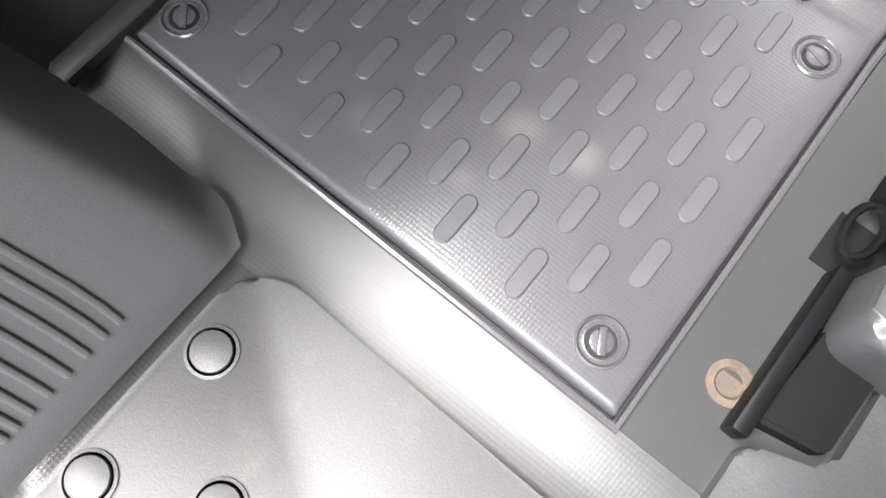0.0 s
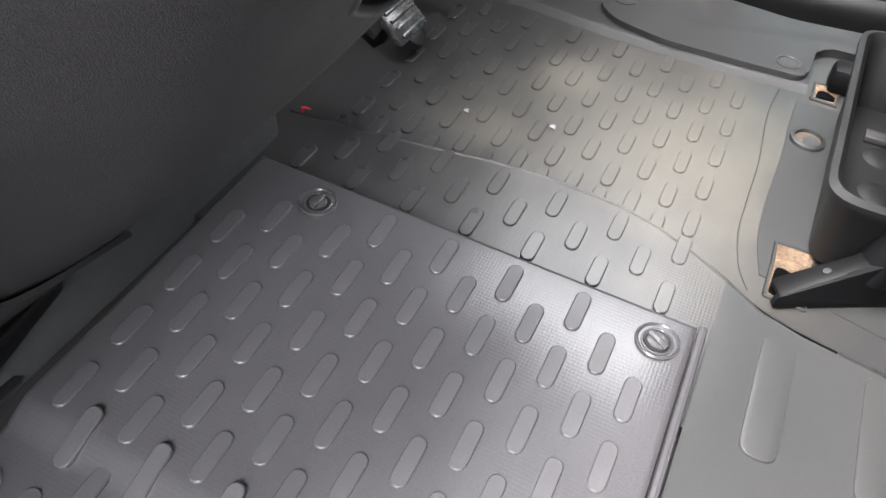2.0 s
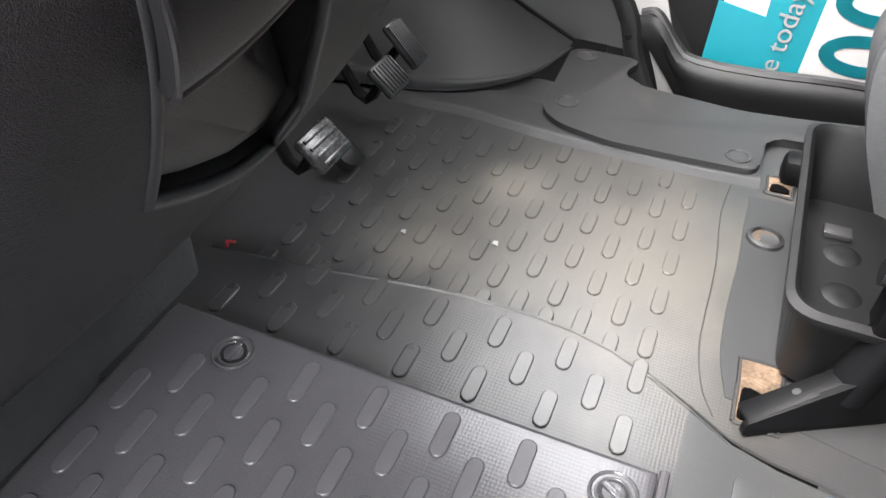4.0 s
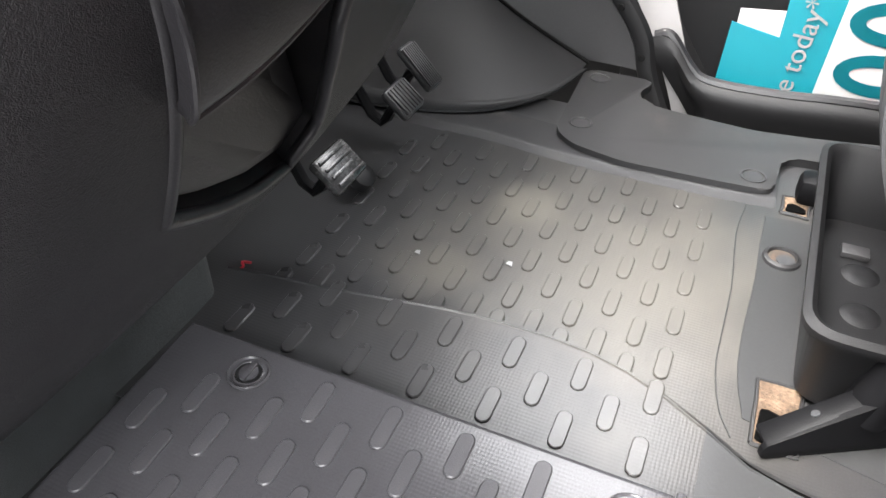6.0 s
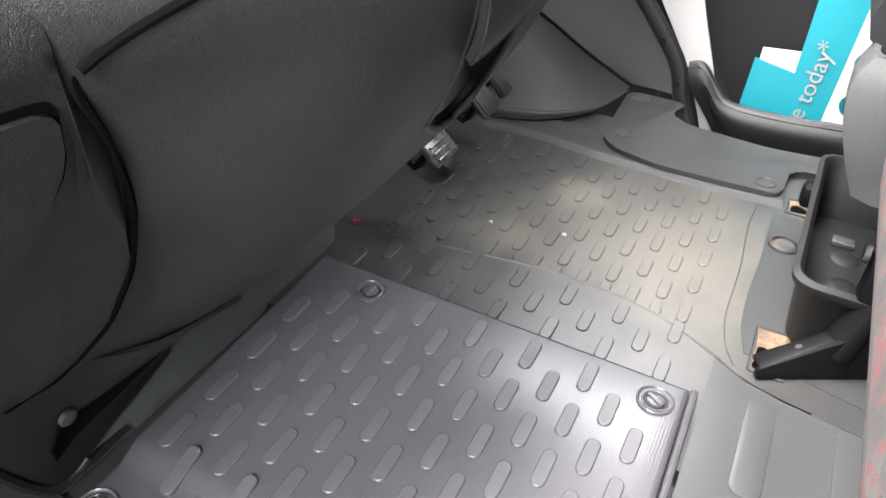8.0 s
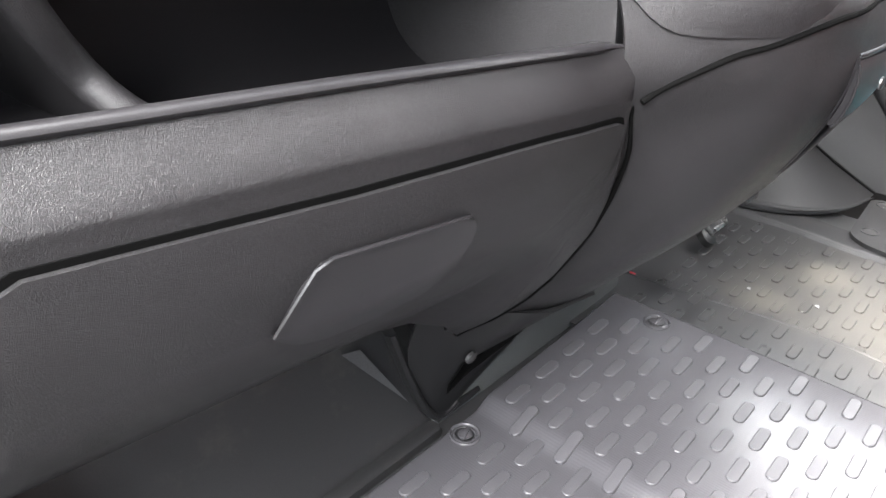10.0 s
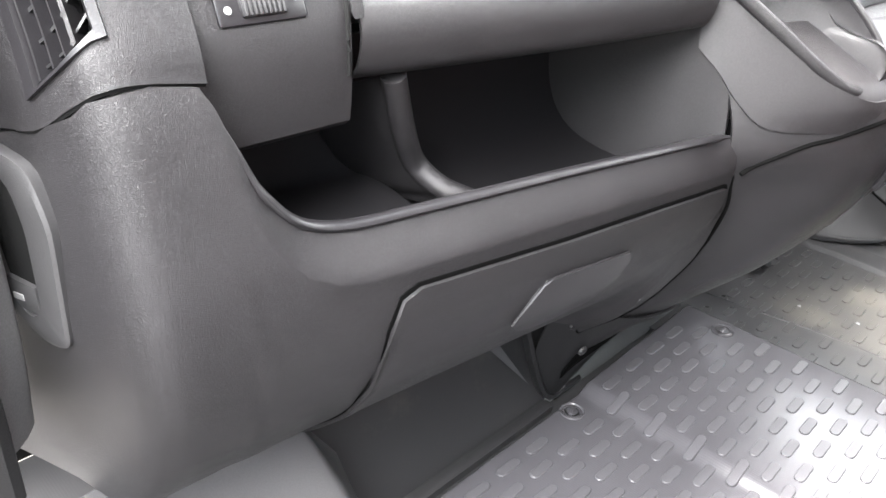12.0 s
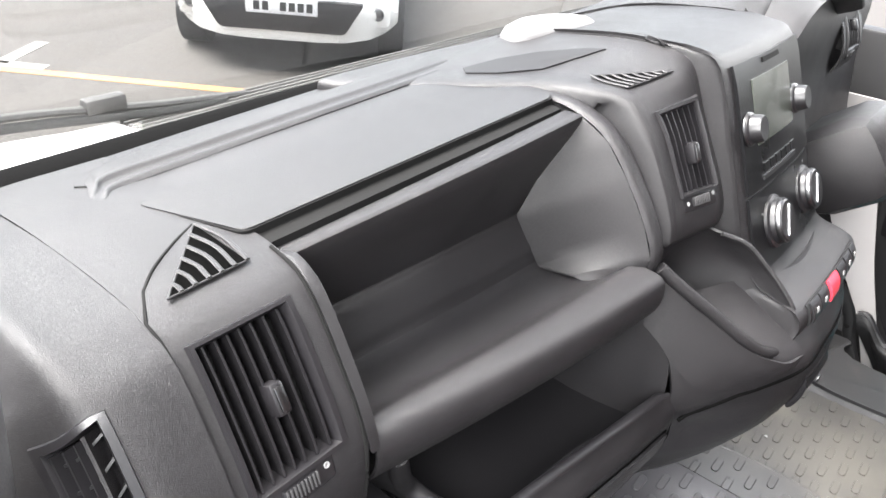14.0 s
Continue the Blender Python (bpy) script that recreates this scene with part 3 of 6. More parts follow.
def driver_pads():
    me = pad_mesh("grip_pad_driver", 0.044, 0.0155, 0.0020, DRIVER_PAD)
    for odd, y in [(0, 0.730), (1, 0.766), (0, 0.801), (1, 0.834)] + [(k % 2, 0.8605 + 0.0331 * k) for k in range(10)]:
        for c in range(odd, 13, 2):
            x = -0.0342 * c - 0.0005
            edge = float(np.interp(x, fold[:, 0], fold[:, 1]))
            z = float(np.interp(y - edge, (-0.016, -0.006, 0.008), (0.0130, 0.0085, 0.0))) if y > edge - 0.016 else 0.0130
            if y > 1.175:
                continue
            ob = new("grip_pad", me)
            hang(ob, floor)
            ob.matrix_basis = pose(x, y, FLOOR_Z + z + 0.0004)


passenger_mat()
driver_pads()
sheet("floor_slope", slope, SLOPE, floor, steps(3, 3), steps(4, 4), 0.003, way=(0, -0.3, 1))

# door step and kick panels on the passenger side
step_outline = rounded([(-0.236, -0.5), (0.4, -0.5), (0.4, -0.116), (0.04, -0.116), (-0.139, -0.114), (-0.200, -0.112), (-0.236, -0.135)], 0.022)
step = thing("door_step_panel", "light grey moulded plastic door step with round plugs", "step panel", at=(-0.1, -0.3, -0.014))
part("step_plate", prism(step_outline, FLOOR_Z - 0.017, FLOOR_Z - 0.004, 0.005), STEP, step)
for x, y in ((-0.209, -0.188), (-0.213, -0.305), (-0.13, -0.262), (0.12, -0.2)):
    b = lathe([(0.0205, 0), (0.0205, 0.0015), (0.018, 0.002), (0.0175, -0.001), (0.016, -0.001), (0.0155, 0.0035), (0.010, 0.005), (0.002, 0.0055)], pose(x, y, FLOOR_Z - 0.004))
    part("step_plug", b, STEP, step)
part("step_washer", lathe([(0.0185, 0), (0.018, 0.003), (0.012, 0.0035), (0.010, 0.001), (0.002, 0.001)], pose(0.097, 0.032, FLOOR_Z + 0.001)), WASHER, step, "rust-ringed fixing washer")

kick_rows = [[(-0.455, y0, 0.285 - dz), (-0.425, y0 + k * 0.3, 0.243 - dz), (-0.39, y0 + k * 0.45, 0.195 - dz), (-0.34, y0 + k * 0.7, 0.125 - dz), (-0.285, y0 + k, 0.05 - dz * 0.8), (-0.255, y0 + k, 0.012 - dz * 0.4), (-0.243, y0 + k * 0.9, -0.008)]
             for y0, k, dz in ((-0.346, 0.0, 0.0), (-0.30, 0.0, 0.0), (-0.24, 0.03, 0.0), (-0.212, 0.056, 0.003), (-0.196, 0.068, 0.022))]
kick_surf = Surf(kick_rows + [[(-0.455, -0.13, 0.16), (-0.425, -0.125, 0.11), (-0.40, -0.115, 0.07), (-0.365, -0.105, 0.03), (-0.325, -0.101, -0.006), (-0.282, -0.098, -0.010), (-0.247, -0.116, -0.012)]])
kick = thing("ribbed_kick_panel", "light grey plastic kick panel with moulded ribs under the dash", "kick panel", at=(-0.34, -0.26, 0.0))
sheet("kick_sheet", kick_surf, KICK, kick, steps(5, 3), steps(6, 4), 0.004)
for k in range(8):
    u = 0.80 + 0.17 * k
    pts = [kick_surf.at(u, v) for v in np.linspace(1.9, 4.75, 8)]
    part("rib", tube([(p.x + 0.001, p.y, p.z + 0.001) for p in pts], 0.0034, 8, flat=0.8), KICK, kick)
side_surf = Surf([[(-0.455, y, 0.285 - dz), (-0.40, y, 0.21 - dz), (-0.33, y, 0.10 - dz), (-0.25, y, -0.01 - dz)] for y, dz in ((-0.50, 0.03), (-0.42, 0.008), (-0.352, 0.0))])
sill = thing("sill_trim", "light grey plastic sill trim beside the door opening", "sill trim", at=(-0.34, -0.42, 0.0))
sheet("sill_sheet", side_surf, TRIM, sill, steps(2, 4), steps(3, 4), 0.004)

toe_surf = Surf([[(-0.462, y, -0.012), (-0.475, y, 0.012), (-0.50, y, 0.06), (-0.56, y, 0.17), (-0.66, y, 0.34)] for y in (-0.2, -0.08, 0.05, 0.18, 0.31)])
toe = tagged(sheet("toe_board", toe_surf, TRIM, None, steps(4, 2), steps(4, 4), 0.006), "dark grey plastic toe board sloping up under the dash", "toe board", kind="structure")
part("toe_ledge", prism(rounded([(-0.462, -0.11), (-0.44, -0.11), (-0.44, 0.29), (-0.462, 0.29)], 0.006), FLOOR_Z, FLOOR_Z + 0.012, 0.004), TRIM, toe)

# the body shell behind, above and beyond the camera
shell = thing("cab_shell", "van cab shell with grey headliner and white painted pillars", "van cab", kind="structure")
part("roof", box((-0.15, -0.62, 1.62), (1.05, 1.68, 1.66), 0.01), HEADLINER, shell)
part("bulkhead", box((1.0, -0.62, -0.05), (1.04, 1.68, 1.64), 0.01), DASH_GREY, shell)
part("front_wall", box((-0.95, -0.5, -0.05), (-0.92, 1.68, 0.60), 0.01), VOID, shell)
part("right_wall_low", box((-0.9, 1.60, -0.4), (1.0, 1.66, 0.74), 0.01), BLACK, shell)
part("right_wall_rear", box((0.62, 1.60, 0.74), (1.0, 1.66, 1.64), 0.01), DASH_GREY, shell)
for y, inward in ((-0.52, 1), (1.62, -1)):
    pillar = smooth_line([(-0.80, y, 0.80), (-0.55, y, 1.02), (-0.30, y - 0.02 * inward, 1.28), (-0.06, y - 0.04 * inward, 1.60)], 14)
    part("a_pillar", tube(pillar, 0.045, 10), DASH_GREY, shell, "grey trimmed windscreen pillar")
part("windscreen_header", box((-0.16, -0.55, 1.55), (-0.06, 1.66, 1.66), 0.02), HEADLINER, shell)
bm = bmesh.new()
scr = [bm.verts.new(p) for p in ((-0.745, -0.5, 0.79), (-0.745, 1.62, 0.79), (-0.08, 1.58, 1.60), (-0.08, -0.46, 1.60))]
bm.faces.new(scr)
bmesh.ops.solidify(bm, geom=bm.faces[:], thickness=0.004)
win = tagged(part("windscreen", bm, GLASS), "clear windscreen glass above the dash", "windscreen", kind="structure")
win.visible_shadow = False
SEAL_X = ((-0.5, -0.706), (-0.25, -0.718), (-0.05, -0.727), (0.2, -0.732), (0.6, -0.728), (1.6, -0.720))
seal_surf = Surf([[(x + 0.028, y, 0.8000), (x + 0.018, y, 0.8030), (x + 0.004, y, 0.8045), (x - 0.006, y, 0.800), (x - 0.009, y, 0.785)] for y, x in SEAL_X])
sheet("windscreen_seal", seal_surf, SEAL, win, steps(5, 5), steps(4, 3), 0.004, label="black rubber seal", way=(0.2, 0, 1))

# trim of the door post at the passenger end of the dash, with its seal
post_l = Surf([[(-0.43 + dx, -0.418 + dy * 0.5, 0.40), (-0.42 + dx, -0.414 + dy, 0.476), (-0.42 + dx, -0.4115 + dy, 0.60), (-0.42 + dx, -0.409 + dy, 0.71), (-0.42 + dx, -0.400 + dy, 0.83), (-0.42 + dx, -0.391 + dy, 0.95), (-0.39 + dx, -0.382 + dy, 1.05), (-0.30 + dx, -0.385 + dy, 1.20), (-0.05 + dx, -0.40 + dy, 1.60)]
               for dx, dy in ((-0.03, -0.012), (0.0, 0.0), (0.012, -0.006), (0.03, -0.04), (0.05, -0.11), (0.08, -0.2))])
sheet("post_trim", post_l, POST, shell, steps(5, 4), steps(8, 4), 0.006, label="grey moulded door post trim", way=(0.6, 0.5, 0))
seal_l = [(-0.385, -0.452, 0.38), (-0.375, -0.450, 0.55), (-0.372, -0.446, 0.72), (-0.37, -0.44, 0.86), (-0.36, -0.432, 0.98), (-0.31, -0.43, 1.12), (-0.10, -0.44, 1.48)]
part("post_seal", tube(seal_l, 0.011, 8, 30), BLACK, shell, "black rubber door seal")

# the passenger door stands open, hinged at the post
pdoor = thing("passenger_door", "open black plastic passenger door card, hinged at the post", "door", at=(-0.40, -0.60, 0.2))
dm = pose(-0.44, -0.62, 0, 0, 0, -106)
part("passenger_door_card", box((0.0, -0.03, -0.32), (1.05, 0.03, 0.74), 0.015, dm), BLACK, pdoor)
part("passenger_door_frame", tube([dm @ Vector(p) for p in ((0.02, 0, 0.74), (0.10, 0, 0.95), (0.42, 0, 1.50), (1.0, 0, 1.55), (1.03, 0, 0.74))], 0.025, 8), BLACK, pdoor)


# ---- the dash ----
def vent(parent, surf, u0, u1, v0, v1, slats, cross=0, knob=True, wheel=True, lip=0.004, wide=0.0):
    """An air vent set in an opening of a surface: frame, slats, back, knob and thumb wheel."""
    flip = surf.outward((1, -0.2, 0.6))

    def at(a, b, n):
        u, v = u0 + (u1 - u0) * a, v0 + (v1 - v0) * b
        return surf.at(u, v) + surf.normal(u, v, flip) * n

    ring = bmesh.new()
    loop = [(a, 0.0) for a in np.linspace(0, 1, 7)[:-1]] + [(1.0, b) for b in np.linspace(0, 1, 9)[:-1]] + [(a, 1.0) for a in np.linspace(1, 0, 7)[:-1]] + [(0.0, b) for b in np.linspace(1, 0, 9)[:-1]]
    profile = [(-0.05 - wide, 0.0005), (-0.03 - wide, lip), (0.015, lip), (0.035, 0.0), (0.04, -0.02)]
    w, h = (at(1, 0.5, 0) - at(0, 0.5, 0)).length, (at(0.5, 1, 0) - at(0.5, 0, 0)).length
    vs = []
    for a, b in loop:
        col = []
        for k, n in profile:
            ka, kb = k, k * w / h
            aa, bb = a + ka * (1 - 2 * a), b + kb * (1 - 2 * b)
            col.append(ring.verts.new(at(aa, bb, n)))
        vs.append(col)
    for i in range(len(vs)):
        p, q = vs[i], vs[(i + 1) % len(vs)]
        for j in range(len(profile) - 1):
            ring.faces.new((p[j], q[j], q[j + 1], p[j + 1]))
    frame_ob = part("vent_frame", ring, DASH_SMOOTH, parent)
    back = bmesh.new()
    g = [[back.verts.new(at(a, b, -0.024)) for b in np.linspace(-0.01, 1.01, 7)] for a in np.linspace(-0.02, 1.02, 4)]
    for i in range(3):
        for j in range(6):
            back.faces.new((g[i][j], g[i + 1][j], g[i + 1][j + 1], g[i][j + 1]))
    part("vent_back", back, VOID, parent)

    def blade(f0, g0, g1, along_v, thick, n0, n1, lean=0.0):
        b = bmesh.new()
        n = 9
        rows = []
        for f in np.linspace(g0, g1, n):
            for_pts = []
            for df, nn in ((-thick, n1), (thick, n1), (thick + lean, n0), (-thick + lean, n0)):
                for_pts.append(b.verts.new(at(f0 + df, f, nn) if along_v else at(f, f0 + df, nn)))
            rows.append(for_pts)
        for p, q in zip(rows, rows[1:]):
            for j in range(4):
                b.faces.new((p[j], q[j], q[(j + 1) % 4], p[(j + 1) % 4]))
        b.faces.new(rows[0]), b.faces.new(rows[-1])
        return b

    spread = slats if isinstance(slats, tuple) else [((i + 0.75) / (slats + 0.5), 0.012) for i in range(slats)]
    for f, w2 in spread:
        part("slat", blade(f, 0.03, 0.97, True, w2, -0.02, 0.0005, 0.05), DASH if w2 > 0.03 else DASH_SMOOTH, parent)
    for i in range(cross):
        part("cross_slat", blade((i + 0.7) / (cross + 0.4), 0.03, 0.97, False, 0.008, -0.018, -0.0045), BLACK, parent)
    if knob:
        m = axes(at(0.56, 0.5, 0.0), at(0.7, 0.5, 0) - at(0.4, 0.5, 0), at(0.5, 0.35, 0) - at(0.5, 0.6, 0))
        kn = part("vent_knob", box((-0.006, -0.0125, -0.006), (0.006, 0.0125, 0.009), 0.003, m), DASH_SMOOTH, parent)
        part("knob_face", box((-0.0035, -0.0095, 0.0085), (0.0035, 0.0095, 0.0105), 0.0012, m), CHROME, kn, "silver knob face")
    if wheel:
        m = axes(at(0.50, 1.13, 0.001), at(0.7, 1.13, 0) - at(0.3, 1.13, 0), at(0.5, 1.0, 0) - at(0.5, 1.2, 0))
        part("wheel_plate", box((-0.032, -0.0105, -0.003), (0.032, 0.0095, 0.0006), 0.0025, m), DASH_SMOOTH, parent)
        wh = part("thumb_wheel", box((-0.016, -0.0065, -0.004), (0.016, 0.0065, 0.003), 0.002, m), DASH_SMOOTH, parent)
        for k in range(9):
            part("wheel_ridge", box((-0.0145 + k * 0.0034, -0.0055, 0.002), (-0.013 + k * 0.0034, 0.0055, 0.0045), 0.0004, m), DASH_GREY, wh)
        part("vent_mark", lathe([(0.0026, 0.0), (0.0024, 0.0006), (0.001, 0.0006)], m @ pose(-0.0245, -0.001, 0.001), 14), WHITE_INK, parent, "white closed-vent dot")
        part("vent_mark", lathe([(0.0026, 0.0), (0.0026, 0.0006), (0.0015, 0.0006), (0.0014, 0.0)], m @ pose(0.0245, 0.003, 0.001), 14), WHITE_INK, parent, "white open-vent ring")
    return frame_ob


dash = thing("dashboard", "charcoal grained plastic van dashboard with open storage shelves", "dashboard", at=(-0.5, 0.4, 0.6))

# left end pad, from the windscreen over the shoulder down to the seam
FRONT = ((-0.70, 0.799), (-0.57, 0.811), (-0.475, 0.81), (-0.432, 0.803), (-0.402, 0.786), (-0.366, 0.732), (-0.338, 0.676), (-0.331, 0.6505))
left_surf = Surf([[(x - dx * min(1, (0.83 - z) / 0.035), y, z - dz - flank * min(1, max(0, (z - 0.772) / 0.028)) - (drop if z < 0.66 else 0)) for x, z in FRONT]
                  for y, dx, dz, drop, flank in ((-0.445, 0.14, 0.035, 0.02, 0.12), (-0.405, 0.088, 0.014, 0.018, 0.055), (-0.388, 0.050, 0.006, 0.021, 0.027), (-0.376, 0.022, 0.002, 0.0075, 0.009), (-0.366, 0.006, 0.0, -0.001, 0.0), (-0.345, 0.0, 0.0, -0.004, 0.0), (-0.3035, 0.004, 0.0004, 0.003, 0.0))])


class Leaning(Surf):
    """The end pad, its lines dropping towards the door where the side vent sits."""

    def at(self, u, v):
        lean = float(np.interp(v, (0, 2.6, 4.0, 5.85, 7), (0, 0, 0.36, 0.66, 0)))
        return super().at(u, min(v + lean * min(max((4.4 - u) / 2.0, 0), 1.2), 7))


left_surf = Leaning(left_surf.g)
W_HOLE = (2.35, 4.42, 4.0, 5.85)
sheet("end_pad", left_surf, DASH, dash, steps(6, 4, W_HOLE[:2]), steps(7, 5, W_HOLE[2:]), 0.004, [W_HOLE])
part("end_seam", tube([left_surf.at(u, 6.98) - left_surf.normal(u, 6.9, left_surf.outward((1, -0.2, 0.6))) * 0.003 for u in np.linspace(1.6, 6, 20)], 0.0026, 6), VOID, dash)
side_vent = thing("side_air_vent", "dark plastic side window air vent with crossed slats", "air vent", at=(-0.39, -0.37, 0.73))
vent(side_vent, left_surf, *W_HOLE, ((0.06, 0.012), (0.26, 0.012), (0.48, 0.012), (0.69, 0.035)), cross=7, knob=False, wheel=False, lip=0.003, wide=0.07)

# vent pod beside the shelf
pod_surf = Surf([[(-0.70, y, 0.800 - e), (-0.60, y, 0.811 - e), (-0.50, y, 0.812 - e), (-0.445, y, 0.806 - e), (-0.417, y, 0.790), (-0.384, y, 0.742), (-0.357, y, 0.692), (-0.347, y - 0.003, 0.655), (-0.353, y, 0.60), (-0.368, y, 0.53), (-0.385, y, 0.45)]
                 for y, e in ((-0.303, 0.0012), (-0.268, 0.0), (-0.232, 0.0), (-0.184, 0.0))])
P_HOLE = (0.42, 2.5, 4.0, 5.98)
sheet("vent_pod", pod_surf, DASH, dash, steps(3, 5, P_HOLE[:2]), steps(7, 5, P_HOLE[2:]) + [7.2, 7.4, 7.6, 7.8, 7.95, 8.08], 0.004, [P_HOLE])
pod_under = Surf([[tuple(pod_surf.at(u, 8.08)), tuple(pod_surf.at(u, 8.08) + Vector((-0.012, 0, -0.006))), tuple(pod_surf.at(u, 8.08) + Vector((-0.05, 0, 0.0))), (-0.47, pod_surf.at(u, 8).y, 0.612)] for u in (0, 1, 2, 3)])
sheet("pod_underside", pod_under, TRAY, dash, steps(3, 3), steps(3, 4), 0.003, way=(0, 0, -1))
pod_line = smooth_line([(-0.520, -0.211, 0.8115), (-0.505, -0.238, 0.8120), (-0.485, -0.268, 0.8115), (-0.468, -0.287, 0.8090)], 14)
part("pod_seam", tube([tuple(q) for q in pod_line] + [pod_surf.at(0.01, v) + pod_surf.normal(0.05, v, pod_surf.outward((1, 0, 0.6))) * 0.0006 for v in np.linspace(3.1, 7.0, 30)], 0.0013, 6), VOID, dash)
pod_vent = thing("air_vent", "dark plastic dash air vent with upright slats and a thumb wheel", "air vent", "dash air vents", at=(-0.385, -0.247, 0.74))
vent(pod_vent, pod_surf, *P_HOLE, 7)


def demister(parent, corners, n):
    """A three-cornered grille in the dash top: dark floor and curved ribs."""
    a, b, c = (Vector(p) for p in corners)
    bm = bmesh.new()
    up = Vector((0, 0, 0.0012))
    fs = [bm.verts.new(p + up) for p in (a, b, c)]
    bm.faces.new(fs)
    bmesh.ops.solidify(bm, geom=bm.faces[:], thickness=0.002)
    part("grille_floor", bm, SEAL, parent)
    for i in range(n + 1):
        f = i / n
        p, q = a.lerp(b, f), a.lerp(c, f)
        mid = p.lerp(q, 0.5) + (b + c - 2 * a).normalized() * 0.006 * f
        if i == 0:
            continue
        part("grille_rib", tube([p + up * 1.6, mid + up * 1.6, q + up * 1.6], 0.0021, 6, 8, 0.6), DASH, parent)
    part("grille_rim", tube([a + up, b + up, c + up, a + up], 0.0009, 6), DASH, parent)


grille = thing("demister_grille", "three-cornered demister grille with curved ribs in the dash top", "air vent", "demister grilles", at=(-0.47, -0.24, 0.80))
demister(grille, ((-0.449, -0.281, 0.8085), (-0.516, -0.213, 0.8125), (-0.452, -0.213, 0.8090)), 6)

# top pad behind the shelf, with a lid let into it
top_surf = Surf([[(-0.704 - 0.03 * (y + 0.2), y, 0.7985 + up * 0.3), (-0.66, y, 0.8055 + up * 0.6), (-0.60, y, 0.8102 + up), (-0.54, y, 0.8115 + up), (-0.491 + (y + 0.19) * 0.046, y, 0.8110 + up)] for y, up in ((-0.194, 0.0), (-0.05, 0.0073), (0.1, 0.0152), (0.275, 0.0243))])
sheet("top_pad", top_surf, DASH, dash, steps(3, 4), steps(4, 4), 0.004)
lid_line = [(x, y + 0.0433) for x, y in rounded([(-0.574, -0.226), (-0.482, -0.193), (-0.466, 0.226), (-0.497, 0.243), (-0.536, 0.190), (-0.566, 0.0)], 0.008)]
part("top_lid", prism(list(lid_line), 0.8130, 0.8238, 0.0012, pose(0, 0, 0, 3.0, 0, 0)), DASH, dash, "flat document lid in the dash top", 15)
part("lid_gap", prism([(-0.530 + (x + 0.530) * 1.03, 0.05 + (y - 0.05) * 1.008) for x, y in lid_line], 0.8140, 0.8226, 0, pose(0, 0, 0, 3.0, 0, 0)), VOID, dash)
ledge_rows = []
for y, w in ((-0.243, 0.0), (-0.233, 0.45), (-0.215, 1.0), (-0.14, 1.0), (-0.05, 0.9), (0.05, 0.75), (0.14, 0.6), (0.24, 0.45)):
    x, z = -0.606 - 0.02 * (y + 0.24) - 0.024 * w, 0.8105 + 0.0535 * max(0, y + 0.19)
    ledge_rows.append([(x - 0.034, y + 0.010, z - 0.002), (x - 0.020, y + 0.006, z + 0.0012 * w), (x - 0.007, y, z + 0.0034 * w), (x - 0.003, y, z + 0.0032 * w), (x + 0.001, y, z + 0.0003), (x + 0.007, y, z + 0.0003),
                       (x + 0.010, y, z + 0.0019 * w), (x + 0.0130, y, z + 0.0017 * w), (x + 0.017, y, z - 0.001)])
sheet("top_ledge", Surf(ledge_rows), DASH, dash, steps(7, 4), steps(8, 3), 0.003, way=(0, 0, 1))
part("top_seam", tube([(-0.641, -0.241, 0.8075), (-0.625, -0.224, 0.8090)], 0.0010, 6), VOID, dash)
part("top_slot", prism([(-0.489, -0.15), (-0.464, -0.15), (-0.449, 0.262), (-0.470, 0.266)], 0.800, 0.8150, 0, pose(0, 0, 0.001, 3.0, 0, 0)), VOID, dash)

# the open shelf: back, floor, ends, rolled lip
def shelf_x(y):
    return float(np.interp(y, (-0.19, -0.16, 0.02, 0.212), (-0.012, -0.004, 0.03, 0.055)))


def shelf_row(y, end=False):
    d = shelf_x(y)
    e, t = 0.72 * d - 0.001, (y + 0.17) * 0.062
    return [(-0.4605 + d * 0.25, y, 0.802 + t), (-0.4535 + d * 0.33, y, 0.8025 + t), (-0.4455 + d * 0.41, y, 0.796 + t), (-0.462 + d * 0.28, y, 0.752), (-0.476 + d * 0.33, y, 0.712), (-0.478 + d * 0.33, y, 0.704), (-0.472 + d * 0.35, y, 0.697), (-0.462 + d * 0.5, y, 0.667),
            (-0.450 + d * 0.5, y, 0.646), (-0.395 + e, y, 0.655), (-0.372 + e, y, 0.672), (-0.361 + e, y, 0.679), (-0.346 + d, y, 0.677), (-0.338 + d, y, 0.660), (-0.340 + d, y, 0.640), (-0.350 + d, y, 0.624), (-0.38 + d, y, 0.616)]


shelf_surf = Surf([shelf_row(y) for y in (-0.178, -0.06, 0.06, 0.15, 0.224)])
sheet("shelf", shelf_surf, DASH, dash, steps(4, 4), steps(16, 4), 0.003)
# its left end is flat, its right end flares out to the rim
row = [Vector(p) for p in smooth_line(shelf_row(-0.175)[1:13], 40)]
arc = [Vector((p.x + 0.0015, -0.175, p.z + 0.001)) for p in (pod_surf.at(3, v) for v in np.linspace(6.7, 3.05, 14))]
pts = row + arc
bm = bmesh.new()
a, b = [bm.verts.new(p) for p in pts], [bm.verts.new(p + Vector((0, -0.0105, 0))) for p in pts]
bm.faces.new(a), bm.faces.new(list(reversed(b)))
for i in range(len(a)):
    bm.faces.new((a[i], b[i], b[(i + 1) % len(a)], a[(i + 1) % len(a)]))
bmesh.ops.bevel(bm, geom=[e for e in bm.edges if abs(e.verts[0].co.y - e.verts[1].co.y) < 1e-5], offset=0.0018, segments=2, affect="EDGES", profile=0.5)
